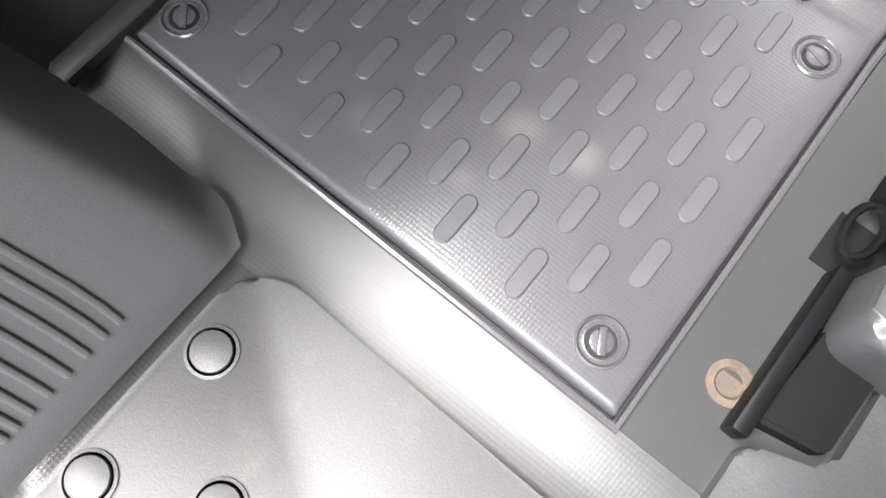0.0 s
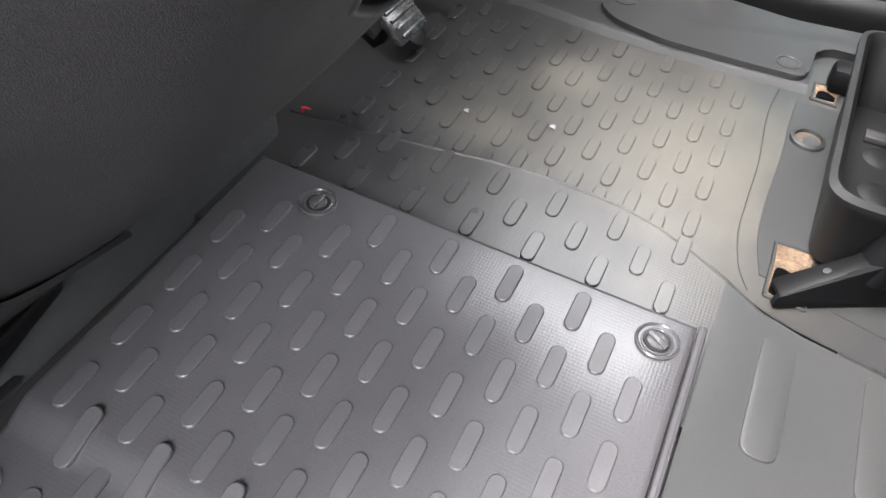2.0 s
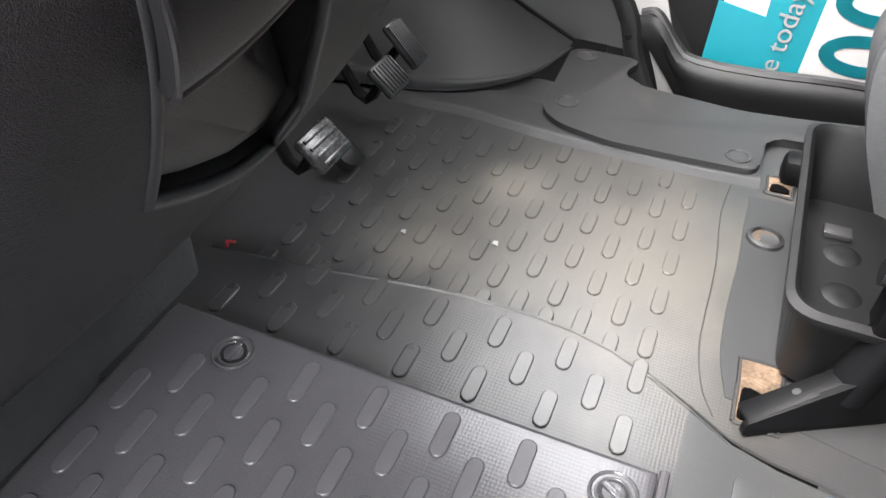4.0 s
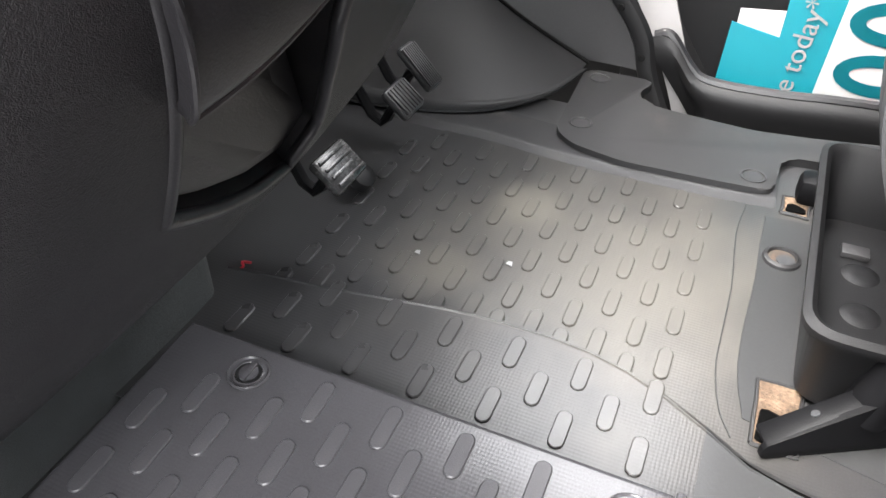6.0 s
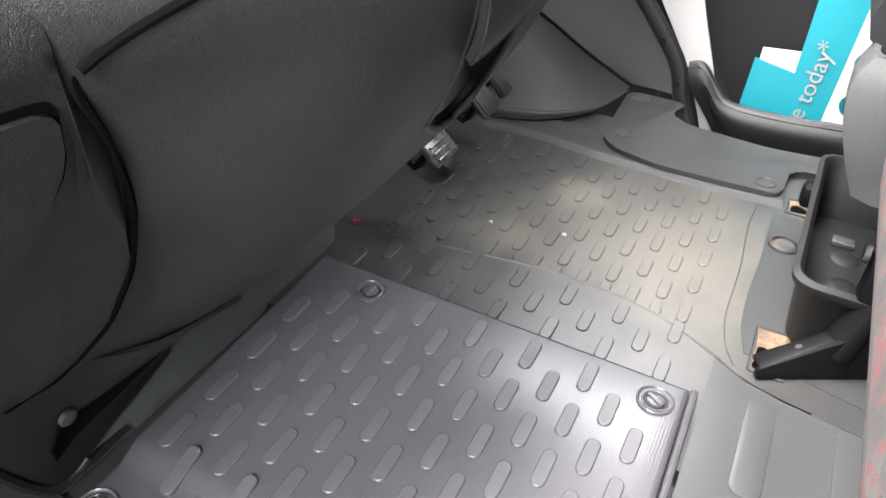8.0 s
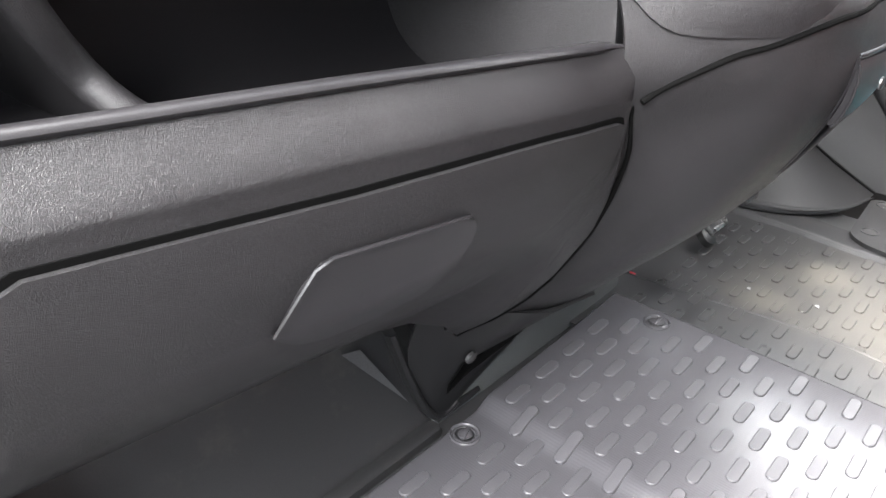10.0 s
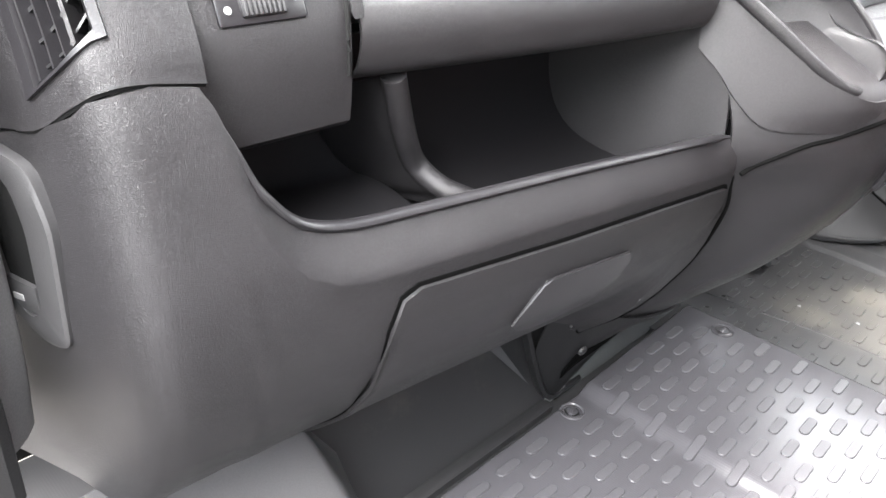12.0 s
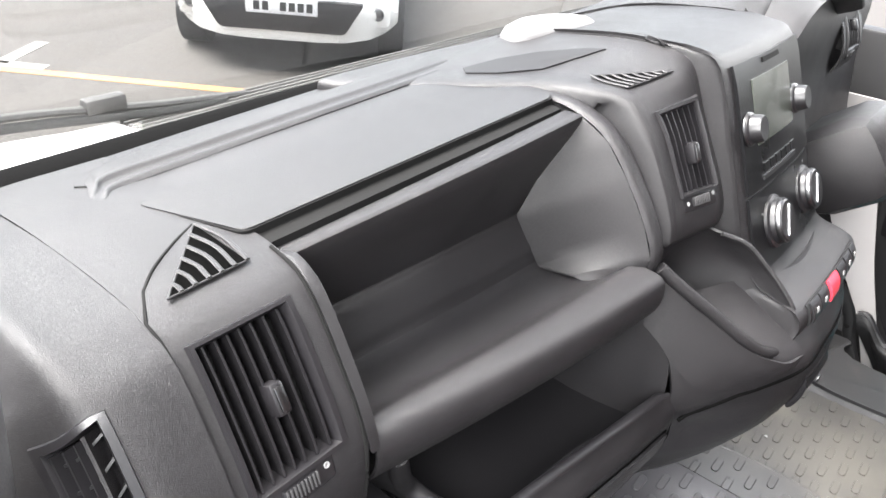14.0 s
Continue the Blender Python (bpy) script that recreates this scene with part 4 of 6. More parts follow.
part("shelf_end", bm, DASH, dash, smooth=35)
part("shelf_groove", tube([pod_surf.at(2.93, v) + Vector((0.0006, 0, 0.0004)) for v in np.linspace(2.7, 7.5, 30)], 0.0016, 6), VOID, dash)
RIM = [(-0.428, 0.225, 0.827), (-0.389, 0.225, 0.808), (-0.356, 0.225, 0.772), (-0.325, 0.225, 0.728), (-0.309, 0.226, 0.691), (-0.314, 0.227, 0.655)]
BACK = [(-0.432, 0.222, 0.826), (-0.445, 0.197, 0.766), (-0.458, 0.173, 0.706), (-0.426, 0.187, 0.645), (-0.380, 0.181, 0.656), (-0.343, 0.193, 0.650)]


class Straight(Surf):
    """A surface whose lines run straight from point to point."""

    def _line(self, row, v):
        i = min(int(v), len(row) - 2)
        return row[i] + (row[i + 1] - row[i]) * (v - i)


end_surf = Straight([BACK, [tuple(0.5 * (p[k] + q[k]) for k in range(3)) for p, q in zip(BACK, RIM)], RIM])
sheet("shelf_flare", end_surf, DASH, dash, steps(2, 4), steps(5, 6), 0.003, way=(0.3, -1, 0.2))
part("shelf_crease", tube([(p[0], p[1], p[2]) for p in BACK[3:5]], 0.0014, 6), DASH, dash)
band = Surf([[(x + ox, y + oy, z + oz) for x, y, z in [(-0.545, 0.205, 0.8290), (-0.475, 0.226, 0.8325)] + RIM + [(-0.315, 0.228, 0.64), (-0.35, 0.228, 0.616)]] for ox, oy, oz in ((0.0, 0.0, 0.0), (0.004, 0.004, 0.003), (0.006, 0.012, 0.004), (0.005, 0.022, 0.003), (-0.004, 0.030, -0.002), (-0.02, 0.034, -0.01))])
sheet("shelf_band", band, DASH, dash, steps(5, 3), steps(9, 4), 0.003)
for x, y, z in ((-0.39, -0.05, 0.657), (-0.375, 0.13, 0.657)):
    part("shelf_screw", lathe([(0.0035, 0), (0.003, 0.0012), (0.001, 0.0015)], pose(x + shelf_x(y), y, z), 12), STEEL, dash)

# lower storage tray and the panel below it
def lower_x(y, z):
    lip = float(np.interp(y, (-0.45, -0.409, -0.388, -0.3765, -0.368, -0.36, -0.30, -0.2, 0.0, 0.25, 0.30), (-0.545, -0.43, -0.370, -0.324, -0.311, -0.3065, -0.301, -0.291, -0.268, -0.236, -0.2295)))
    back = float(np.interp(z, (0.13, 0.18, 0.22, 0.265, 0.29, 0.33, 0.38, 0.44, 0.50, 0.66), (-0.202, -0.19, -0.166, -0.130, -0.098, -0.056, -0.022, -0.003, 0.0, -0.022)))
    corner = float(np.interp(z, (0.13, 0.18, 0.21, 0.245, 0.272, 0.319, 0.348, 0.38, 0.424, 0.50, 0.66), (-0.205, -0.160, -0.127, -0.096, -0.080, -0.054, -0.041, -0.027, -0.010, 0.0, -0.022)))
    w = min(1, max(0, (y - 0.17) / 0.08))
    return lip + back + (corner - back) * w


def rim_z(y):
    return float(np.interp(y, (-0.45, -0.41, -0.386, -0.371, -0.345, -0.312, -0.300, -0.288, -0.27, -0.245, -0.21, -0.15, 0.0, 0.251, 0.2555, 0.2575, 0.2602, 0.263, 0.276, 0.290, 0.295), (0.578, 0.606, 0.6240, 0.6490, 0.654, 0.649, 0.615, 0.583, 0.556, 0.540, 0.533, 0.530, 0.524, 0.5125, 0.5112, 0.497, 0.479, 0.459, 0.424, 0.38, 0.34)))


def lean(y):
    """How far the upper band of the panel leans back."""
    return float(np.interp(y, (-0.30, -0.25, 0.235, 0.262), (0.0, 0.013, 0.013, 0.004)))


ycols = [-0.45, -0.43, -0.415, -0.404, -0.395, -0.388, -0.3825, -0.3775, -0.372, -0.366, -0.355, -0.34, -0.315, -0.308, -0.302, -0.296, -0.288, -0.278, -0.262, -0.24, -0.21, -0.17, -0.12, -0.06, 0.0, 0.07, 0.14, 0.18, 0.216, 0.235, 0.25, 0.2555, 0.2575, 0.2602, 0.263, 0.268, 0.272, 0.276, 0.282, 0.288, 0.292, 0.295]
rows = []
for y in ycols:
    bottom = float(np.interp(y, (-0.4, -0.2, 0.05, 0.15, 0.19, 0.216, 0.235, 0.25, 0.262, 0.268, 0.272, 0.276, 0.282, 0.288, 0.292, 0.295), (0.29, 0.245, 0.240, 0.235, 0.228, 0.215, 0.195, 0.182, 0.177, 0.180, 0.212, 0.243, 0.256, 0.266, 0.275, 0.325)))
    top = rim_z(y)
    band = min(0.038, 0.2 * (top - bottom))
    zs = [top, top - band * 0.5, top - band * 0.93, top - band * 1.07] + list(np.linspace(top - band * 1.4, bottom, 9))
    rows.append([(lower_x(y, z) - (0.0015 if i == 0 else 0) - lean(y) * max(0, 1 - i * 0.5), y, z) for i, z in enumerate(zs)])
low = Surf(rows)
sheet("lower_panel", low, DASH, dash, list(range(len(rows))), steps(12, 2), 0.012)
edge_line = ((0.252, 0.181), (0.262, 0.176), (0.2685, 0.179), (0.2725, 0.211), (0.277, 0.242), (0.283, 0.255), (0.289, 0.265), (0.293, 0.275), (0.2955, 0.318), (0.295, 0.345), (0.290, 0.38), (0.276, 0.424), (0.264, 0.459), (0.261, 0.480))
part("panel_seam", tube([(lower_x(y, z) - 0.003, y + 0.002, z - 0.001) for y, z in edge_line], [0.0036 if k < 32 else 0.0036 - 0.00015 * (k - 32) for k in range(50)], 6, 50), SEAL, dash)
# rounded top of the lip
lip_pts = [(lower_x(y, rim_z(y)) - 0.0040 - lean(y), y, rim_z(y) + 0.001) for y in ycols[14:31]]
part("tray_lip", tube(lip_pts, [min(0.0066, 0.001 + 0.0006 * i, 0.002 + 0.0009 * (59 - i)) for i in range(60)], 12, 60, 0.6), DASH_SMOOTH, dash)
tray_rows = []
for y, floor_z in ((-0.312, 0.645), (-0.304, 0.612), (-0.294, 0.570), (-0.280, 0.530), (-0.262, 0.502), (-0.235, 0.489), (-0.19, 0.484), (-0.12, 0.481), (-0.084, 0.479), (-0.066, 0.462), (0.02, 0.457), (0.12, 0.455), (0.262, 0.455)):
    tray_rows.append([(lower_x(y, max(0.51, rim_z(y))) - 0.014 - lean(y), y, max(rim_z(y) - 0.004, floor_z)), (lower_x(y, max(0.5, floor_z)) - 0.020 - lean(y) * 0.6, y, max(0.49, floor_z)), (lower_x(y, max(0.47, floor_z)) - 0.03, y, floor_z + 0.006), (-0.36, y, floor_z), (-0.43, y, floor_z + 0.012), (-0.470, y, max(0.50, floor_z + 0.02)), (-0.485, y, max(0.56, floor_z + 0.01)), (-0.47, y, max(0.622, floor_z))])
sheet("tray", Surf(tray_rows), TRAY, dash, steps(12, 3), steps(7, 4), 0.003)
bm = bmesh.new()
ridge = smooth_line([(-0.362, -0.135, 0.618), (-0.374, -0.112, 0.566), (-0.384, -0.088, 0.527), (-0.362, -0.076, 0.508), (-0.330, -0.068, 0.503), (-0.304, -0.064, 0.498)], 24)
tube_bm(bm, [tuple(q) for q in ridge], 0.0105, 10)
for dy in (0.008, -0.008):
    near = [bm.verts.new((q[0], q[1] + dy, q[2])) for q in ridge]
    back = [bm.verts.new((-0.474, q[1] + dy, 0.47 + 0.95 * (q[2] - 0.503))) for q in ridge]
    for i in range(len(ridge) - 1):
        bm.faces.new((near[i], near[i + 1], back[i + 1], back[i]))
part("tray_divider", bm, DASH, dash)

# fuse flap in the lower panel: dark gap and a proud cover with a finger pull
def on_low(y, z, n=0.0):
    e = 0.004
    a = Vector((lower_x(y + e, z) - lower_x(y - e, z), 2 * e, 0))
    b = Vector((lower_x(y, z + e) - lower_x(y, z - e), 0, 2 * e))
    nn = a.cross(b).normalized()
    return Vector((lower_x(y, z), y, z)) + nn * n


def low_patch(name, outline, n0, n1, mat, parent, label=""):
    """A piece that follows the lower panel, its outline given as (y, z) from the upper and the lower edge."""
    bm = bmesh.new()
    rows = []
    for y, zt, zb in outline:
        rows.append(([bm.verts.new(on_low(y, z, n1)) for z in np.linspace(zt, zb, 9)], [bm.verts.new(on_low(y, z, n0)) for z in np.linspace(zt, zb, 9)]))
    for (a, a2), (b, b2) in zip(rows, rows[1:]):
        for i in range(8):
            bm.faces.new((a[i], b[i], b[i + 1], a[i + 1])), bm.faces.new((a2[i + 1], b2[i + 1], b2[i], a2[i]))
        bm.faces.new((a[0], a2[0], b2[0], b[0])), bm.faces.new((a[8], b[8], b2[8], a2[8]))
    for a, a2 in (rows[0], rows[-1]):
        for i in range(8):
            bm.faces.new((a[i], a[i + 1], a2[i + 1], a2[i]))
    return part(name, bm, mat, parent, label, 50)


def flap_edges(grow):
    out = []
    for y, zt, zb in ((-0.206, 0.300, 0.265), (-0.203, 0.33, 0.258), (-0.200, 0.38, 0.256), (-0.195, 0.445, 0.255), (-0.186, 0.470, 0.254), (-0.17, 0.477, 0.253), (-0.1, 0.473, 0.252), (0.0, 0.467, 0.252), (0.08, 0.465, 0.262), (0.13, 0.464, 0.290),
                      (0.165, 0.463, 0.318), (0.195, 0.461, 0.346), (0.222, 0.460, 0.383), (0.240, 0.459, 0.412), (0.247, 0.457, 0.428), (0.250, 0.452, 0.438)):
        out.append((y + (grow if y > 0 else -grow) * 0.6, zt + grow, zb - grow))
    return out


flap = thing("fuse_cover", "dark plastic fuse cover with a finger pull under the lower tray", "cover", at=(-0.3, 0.02, 0.37))
low_patch("cover_gap", flap_edges(0.0042), -0.003, 0.0010, SEAL, flap)
cover = low_patch("cover_panel", flap_edges(0.0), 0.0, 0.0045, DASH, flap)
low_patch("finger_pull", [(-0.046, 0.392, 0.386), (-0.036, 0.418, 0.375), (-0.024, 0.434, 0.366), (0.0, 0.434, 0.356), (0.04, 0.432, 0.354), (0.080, 0.429, 0.362), (0.096, 0.424, 0.385), (0.102, 0.416, 0.405)], 0.003, 0.0062, DASH_SMOOTH, flap)
part("pull_edge", tube([on_low(-0.048, 0.386, 0.006), on_low(-0.028, 0.431, 0.0065), on_low(-0.018, 0.436, 0.0065), on_low(0.09, 0.429, 0.0065)], 0.0016, 6), DASH_SMOOTH, flap)

# grab recess in the end of the dash: a grey frame round a dark hollow, with a catch
def ring_plate(outer, inner, z0, z1, m):
    bm = bmesh.new()
    loops = [[bm.verts.new(m @ Vector((x, y, z))) for x, y in line] for line, z in ((outer, z0), (outer, z1 - 0.002), ([(x + (cx - x) * 0.06, y + (cy - y) * 0.06) for x, y in outer], z1), (inner, z1 - 0.001), (inner, z0))]
    for a, b in zip(loops, loops[1:]):
        for i in range(len(a)):
            bm.faces.new((a[i], a[(i + 1) % len(a)], b[(i + 1) % len(a)], b[i]))
    return bm


grab = thing("door_side_cup", "grey moulded grab recess with a catch on the dash end", "recess", at=(-0.4, -0.40, 0.55))
cx, cy = -0.412, 0.54
gm = axes((0, -0.2505, 0), (1, 0.36, 0), (0, 0, 1))
gm = Matrix.Translation((0.004, 0.0, 0.0)) @ gm
so = 1.0 / math.sqrt(1 + 0.36 ** 2)
to_line = lambda pts: rounded([(x / so, z) for x, z in pts], 0.012, 3)
outer = to_line([(-0.428, 0.612), (-0.390, 0.602), (-0.380, 0.566), (-0.387, 0.474), (-0.408, 0.472), (-0.432, 0.492), (-0.441, 0.55)])
inner = to_line([(-0.428, 0.598), (-0.408, 0.590), (-0.402, 0.56), (-0.405, 0.50), (-0.415, 0.490), (-0.428, 0.502), (-0.434, 0.55)])
cx = cx / so
part("recess_frame", ring_plate(outer, inner, -0.008, 0.007, gm), DASH_GREY, grab)
part("recess_hollow", prism(inner, -0.004, 0.0025, 0, gm), VOID, grab)
part("catch", prism([(-0.437 / so, 0.496), (-0.407 / so, 0.494), (-0.407 / so, 0.516), (-0.437 / so, 0.520)], 0.0, 0.006, 0.002, gm), DASH_GREY, grab)
part("catch_mark", box((-0.427 / so, 0.503, 0.0055), (-0.418 / so, 0.508, 0.0068), 0.0008, gm), WHITE_INK, grab, "small white symbol")

# ---- centre console ----
CON = {
    0.62: ((0.247, -0.305), (0.30, -0.285), (0.38, -0.250), (0.46, -0.212), (0.56, -0.205), (0.66, -0.225), (0.74, -0.29), (0.785, -0.42)),
    0.56: ((0.247, -0.262), (0.30, -0.218), (0.38, -0.150), (0.46, -0.140), (0.56, -0.142), (0.66, -0.165), (0.74, -0.22), (0.785, -0.34)),
    0.50: ((0.247, -0.246), (0.30, -0.200), (0.38, -0.148), (0.46, -0.130), (0.56, -0.130), (0.66, -0.146), (0.74, -0.19), (0.785, -0.31)),
    0.44: ((0.247, -0.264), (0.30, -0.229), (0.38, -0.160), (0.46, -0.144), (0.56, -0.144), (0.66, -0.158), (0.74, -0.195), (0.785, -0.32)),
    0.37: ((0.247, -0.300), (0.30, -0.263), (0.38, -0.196), (0.46, -0.180), (0.56, -0.180), (0.66, -0.188), (0.74, -0.216), (0.785, -0.34)),
    0.29: ((0.247, -0.362), (0.30, -0.328), (0.38, -0.252), (0.46, -0.236), (0.56, -0.235), (0.66, -0.243), (0.74, -0.268), (0.785, -0.38)),
    0.20: ((0.247, -0.405), (0.30, -0.378), (0.38, -0.333), (0.46, -0.318), (0.56, -0.318), (0.66, -0.326), (0.74, -0.346), (0.785, -0.43)),
    0.13: ((0.247, -0.440), (0.30, -0.424), (0.38, -0.396), (0.46, -0.384), (0.56, -0.384), (0.66, -0.392), (0.74, -0.41), (0.785, -0.45)),
    0.08: ((0.247, -0.47), (0.30, -0.462), (0.38, -0.45), (0.46, -0.442), (0.56, -0.442), (0.66, -0.446), (0.74, -0.46), (0.785, -0.48)),
}
con_surf = Surf([[(x, y, z) for y, x in line] for z, line in CON.items()])
console = thing("centre_console", "rounded charcoal plastic centre console running down to the floor", "console", at=(-0.3, 0.48, 0.0))
R_HOLE = (2.05, 4.3, 2.9, 4.1)


class Pocketed(Surf):
    """The console's surface, its lines bent so that four of them follow the sides of the pocket."""

    def at(self, u, v):
        f = (u - 2.05) / 2.25
        left = float(np.interp(f, (-0.9, 0, 1, 1.6), (2.9, 2.72, 3.03, 2.9)))
        right = float(np.interp(f, (-0.9, 0, 0.45, 0.65, 0.85, 1, 1.6), (4.1, 3.75, 3.9, 4.1, 4.36, 4.34, 4.1)))
        low = float(np.interp(v, (0, 2.9, 3.3, 3.7, 4.1, 5, 7), (4.3, 3.95, 4.3, 4.6, 4.75, 4.5, 4.3)))
        return super().at(float(np.interp(u, (0, 2.05, 4.3, 8), (0, 2.05, low, 8))), float(np.interp(v, (0, 2.9, 4.1, 7), (0, left, right, 7))))


low_edge = con_surf.g
low_edge[7, 0], low_edge[8, 0] = (-0.402, 0.247, 0.190), (-0.408, 0.247, 0.182)
low_edge[7, 1], low_edge[8, 1] = (-0.404, 0.30, 0.155), (-0.412, 0.30, 0.143)
con_surf = Pocketed(low_edge)
sheet("console_body", con_surf, DASH, console, steps(8, 9, R_HOLE[:2]), steps(7, 8, R_HOLE[2:]), 0.004, [R_HOLE])


def on_con(u, v, n=0.0):
    return con_surf.at(u, v) + con_surf.normal(u, v, CFLIP) * n


CFLIP = 1 if con_surf.normal(4, 3).x > 0 else -1
# open pocket with a hinged lid in the console
bm = bmesh.new()
ring = [(R_HOLE[0], v) for v in np.linspace(R_HOLE[2], R_HOLE[3], 20)] + [(u, R_HOLE[3]) for u in np.linspace(R_HOLE[0], R_HOLE[1], 34)[1:]] + [(R_HOLE[1], v) for v in np.linspace(R_HOLE[3], R_HOLE[2], 20)[1:]] + [(u, R_HOLE[2]) for u in np.linspace(R_HOLE[1], R_HOLE[0], 34)[1:-1]]
mid = (R_HOLE[0] + R_HOLE[1]) / 2, (R_HOLE[2] + R_HOLE[3]) / 2
loops = []
for k, n in ((1.0, 0.001), (0.97, -0.012), (0.93, -0.030)):
    loops.append([bm.verts.new(on_con(mid[0] + (u - mid[0]) * k, mid[1] + (v - mid[1]) * k, n + (0.020 if n < -0.02 and u > 3.9 else 0))) for u, v in ring])
for a, b in zip(loops, loops[1:]):
    for i in range(len(ring)):
        bm.faces.new((a[i], a[(i + 1) % len(ring)], b[(i + 1) % len(ring)], b[i]))
bm.faces.new(loops[-1])
bmesh.ops.solidify(bm, geom=bm.faces[:], thickness=0.002)
part("pocket", bm, DASH_SMOOTH, console, "dark lined pocket")
part("pocket_rim", tube([on_con(u, v, -0.002) for u, v in ring + ring[:1]], 0.0036, 10), DASH_SMOOTH, console)
flap_s = Surf([[on_con(2.1 + f * (3.30 - 0.75 * w - 2.1), R_HOLE[2] - 0.01 + w * (R_HOLE[3] - R_HOLE[2] - 0.07), n) for w in np.linspace(0, 1, 6)] for f, n in ((0.0, 0.002), (0.3, 0.006), (0.6, 0.008), (0.9, 0.008), (1.0, 0.006))])
fl = sheet("pocket_lid", flap_s, DASH_SMOOTH, console, steps(4, 6), steps(5, 5), 0.006)
part("lid_edge", tube([flap_s.at(u, 0.01) for u in np.linspace(0.2, 3.9, 20)] + [flap_s.at(3.98, v) for v in np.linspace(0.12, 5, 24)], 0.0014, 8), DASH_SMOOTH, fl)
p = on_con(2.50, 3.60, 0.010)
part("lid_catch", lathe([(0.006, 0), (0.006, 0.0015), (0.0045, 0.0025), (0.002, 0.0025)], axes(p, (0, 1, 0), (0, 0, 1)), 16), CHROME, fl)
# seam between the upper and the lower moulding
seam_line = [(-0.2335, 0.262, 0.472), (-0.228, 0.273, 0.479), (-0.216, 0.283, 0.4885), (-0.2005, 0.299, 0.4995), (-0.1875, 0.316, 0.508), (-0.1715, 0.338, 0.5145), (-0.143, 0.377, 0.532)]
part("console_seam", tube(seam_line + [on_con(u, v, -0.001) for u, v in ((1.38, 2.5), (1.3, 3.0), (1.25, 4.0), (1.3, 5.0))], 0.0026, 8, 40), SEAL, console)
# black tube put in as the darkness of the gap between boot and toe board
part("boot_gap_shade", tube([(-0.46, 0.214, 0.171), (-0.458, 0.254, 0.066), (-0.455, 0.285, 0.012), (-0.456, 0.325, 0.003), (-0.46, 0.375, 0.0)], 0.010, 8, 20, 0.6), BLACK, console)
boot = Surf([[(-0.412, 0.215, 0.222), (-0.398, 0.250, 0.215), (-0.385, 0.30, 0.192), (-0.352, 0.36, 0.178), (-0.338, 0.44, 0.172)],
             [(-0.444, 0.228, 0.145), (-0.428, 0.258, 0.122), (-0.420, 0.30, 0.108), (-0.412, 0.36, 0.106), (-0.402, 0.44, 0.112)],
             [(-0.458, 0.252, 0.075), (-0.448, 0.276, 0.045), (-0.444, 0.305, 0.036), (-0.442, 0.35, 0.050), (-0.440, 0.44, 0.070)],
             [(-0.460, 0.266, 0.045), (-0.452, 0.288, 0.012), (-0.449, 0.308, 0.006), (-0.448, 0.35, 0.024), (-0.446, 0.44, 0.054)]])
sheet("console_boot", boot, BLACK, console, steps(3, 5), steps(4, 5), 0.004, way=(1, -0.2, 0.2))
part("boot_lip", tube([boot.at(3, v) for v in np.linspace(0, 2.5, 18)], 0.004, 8), DASH_SMOOTH, console)
# slightly proud black patch that paints the shade of the recess by the bolt
bm = bmesh.new()
hollow = [(1.02, 3.45), (1.0, 2.6), (1.08, 1.95), (1.5, 1.72), (1.78, 1.75), (1.5, 2.3)]
rings = [[bm.verts.new(boot.at(1.28 + (u - 1.28) * k, 2.15 + (v - 2.15) * k) + Vector((n, -0.2 * n, 0.2 * n))) for u, v in hollow] for k, n in ((1.08, 0.001), (0.98, 0.0028), (0.9, 0.0018))]
for a, b in zip(rings, rings[1:]):
    for k in range(len(a)):
        bm.faces.new((a[k], a[(k + 1) % len(a)], b[(k + 1) % len(a)], b[k]))
bm.faces.new(rings[-1])
part("bolt_recess_shade", bm, SEAL, console)
bm = bmesh.new()
tri = [bm.verts.new(p) for p in ((-0.520, 0.196, 0.118), (-0.516, 0.222, 0.114), (-0.478, 0.266, 0.030))]
bm.faces.new(tri)
bmesh.ops.solidify(bm, geom=bm.faces[:], thickness=0.004)
part("toe_wedge", bm, POST, toe, "pale three-cornered patch on the toe board")
part("foot_bolt", lathe([(0.0085, 0), (0.0085, 0.004), (0.006, 0.006), (0.002, 0.006)], axes((-0.4155, 0.3025, 0.114), (0, 1, 0), (0.28, 0, 1)), 12), DASH_GREY, console)
felt = Surf([[(-0.455, 0.29, z), (-0.455, 0.42, z), (-0.455, 0.60, z), (-0.455, 0.72, z), (-0.462, 0.755, z), (-0.50, 0.77, z), (-0.60, 0.77, z)] for z in (-0.012, 0.03, 0.062)])
tagged(sheet("felt_side_lining", felt, CARPET, None, steps(2, 1), steps(6, 4), 0.006), "grey felt lining under the centre console", "lining", kind="structure")

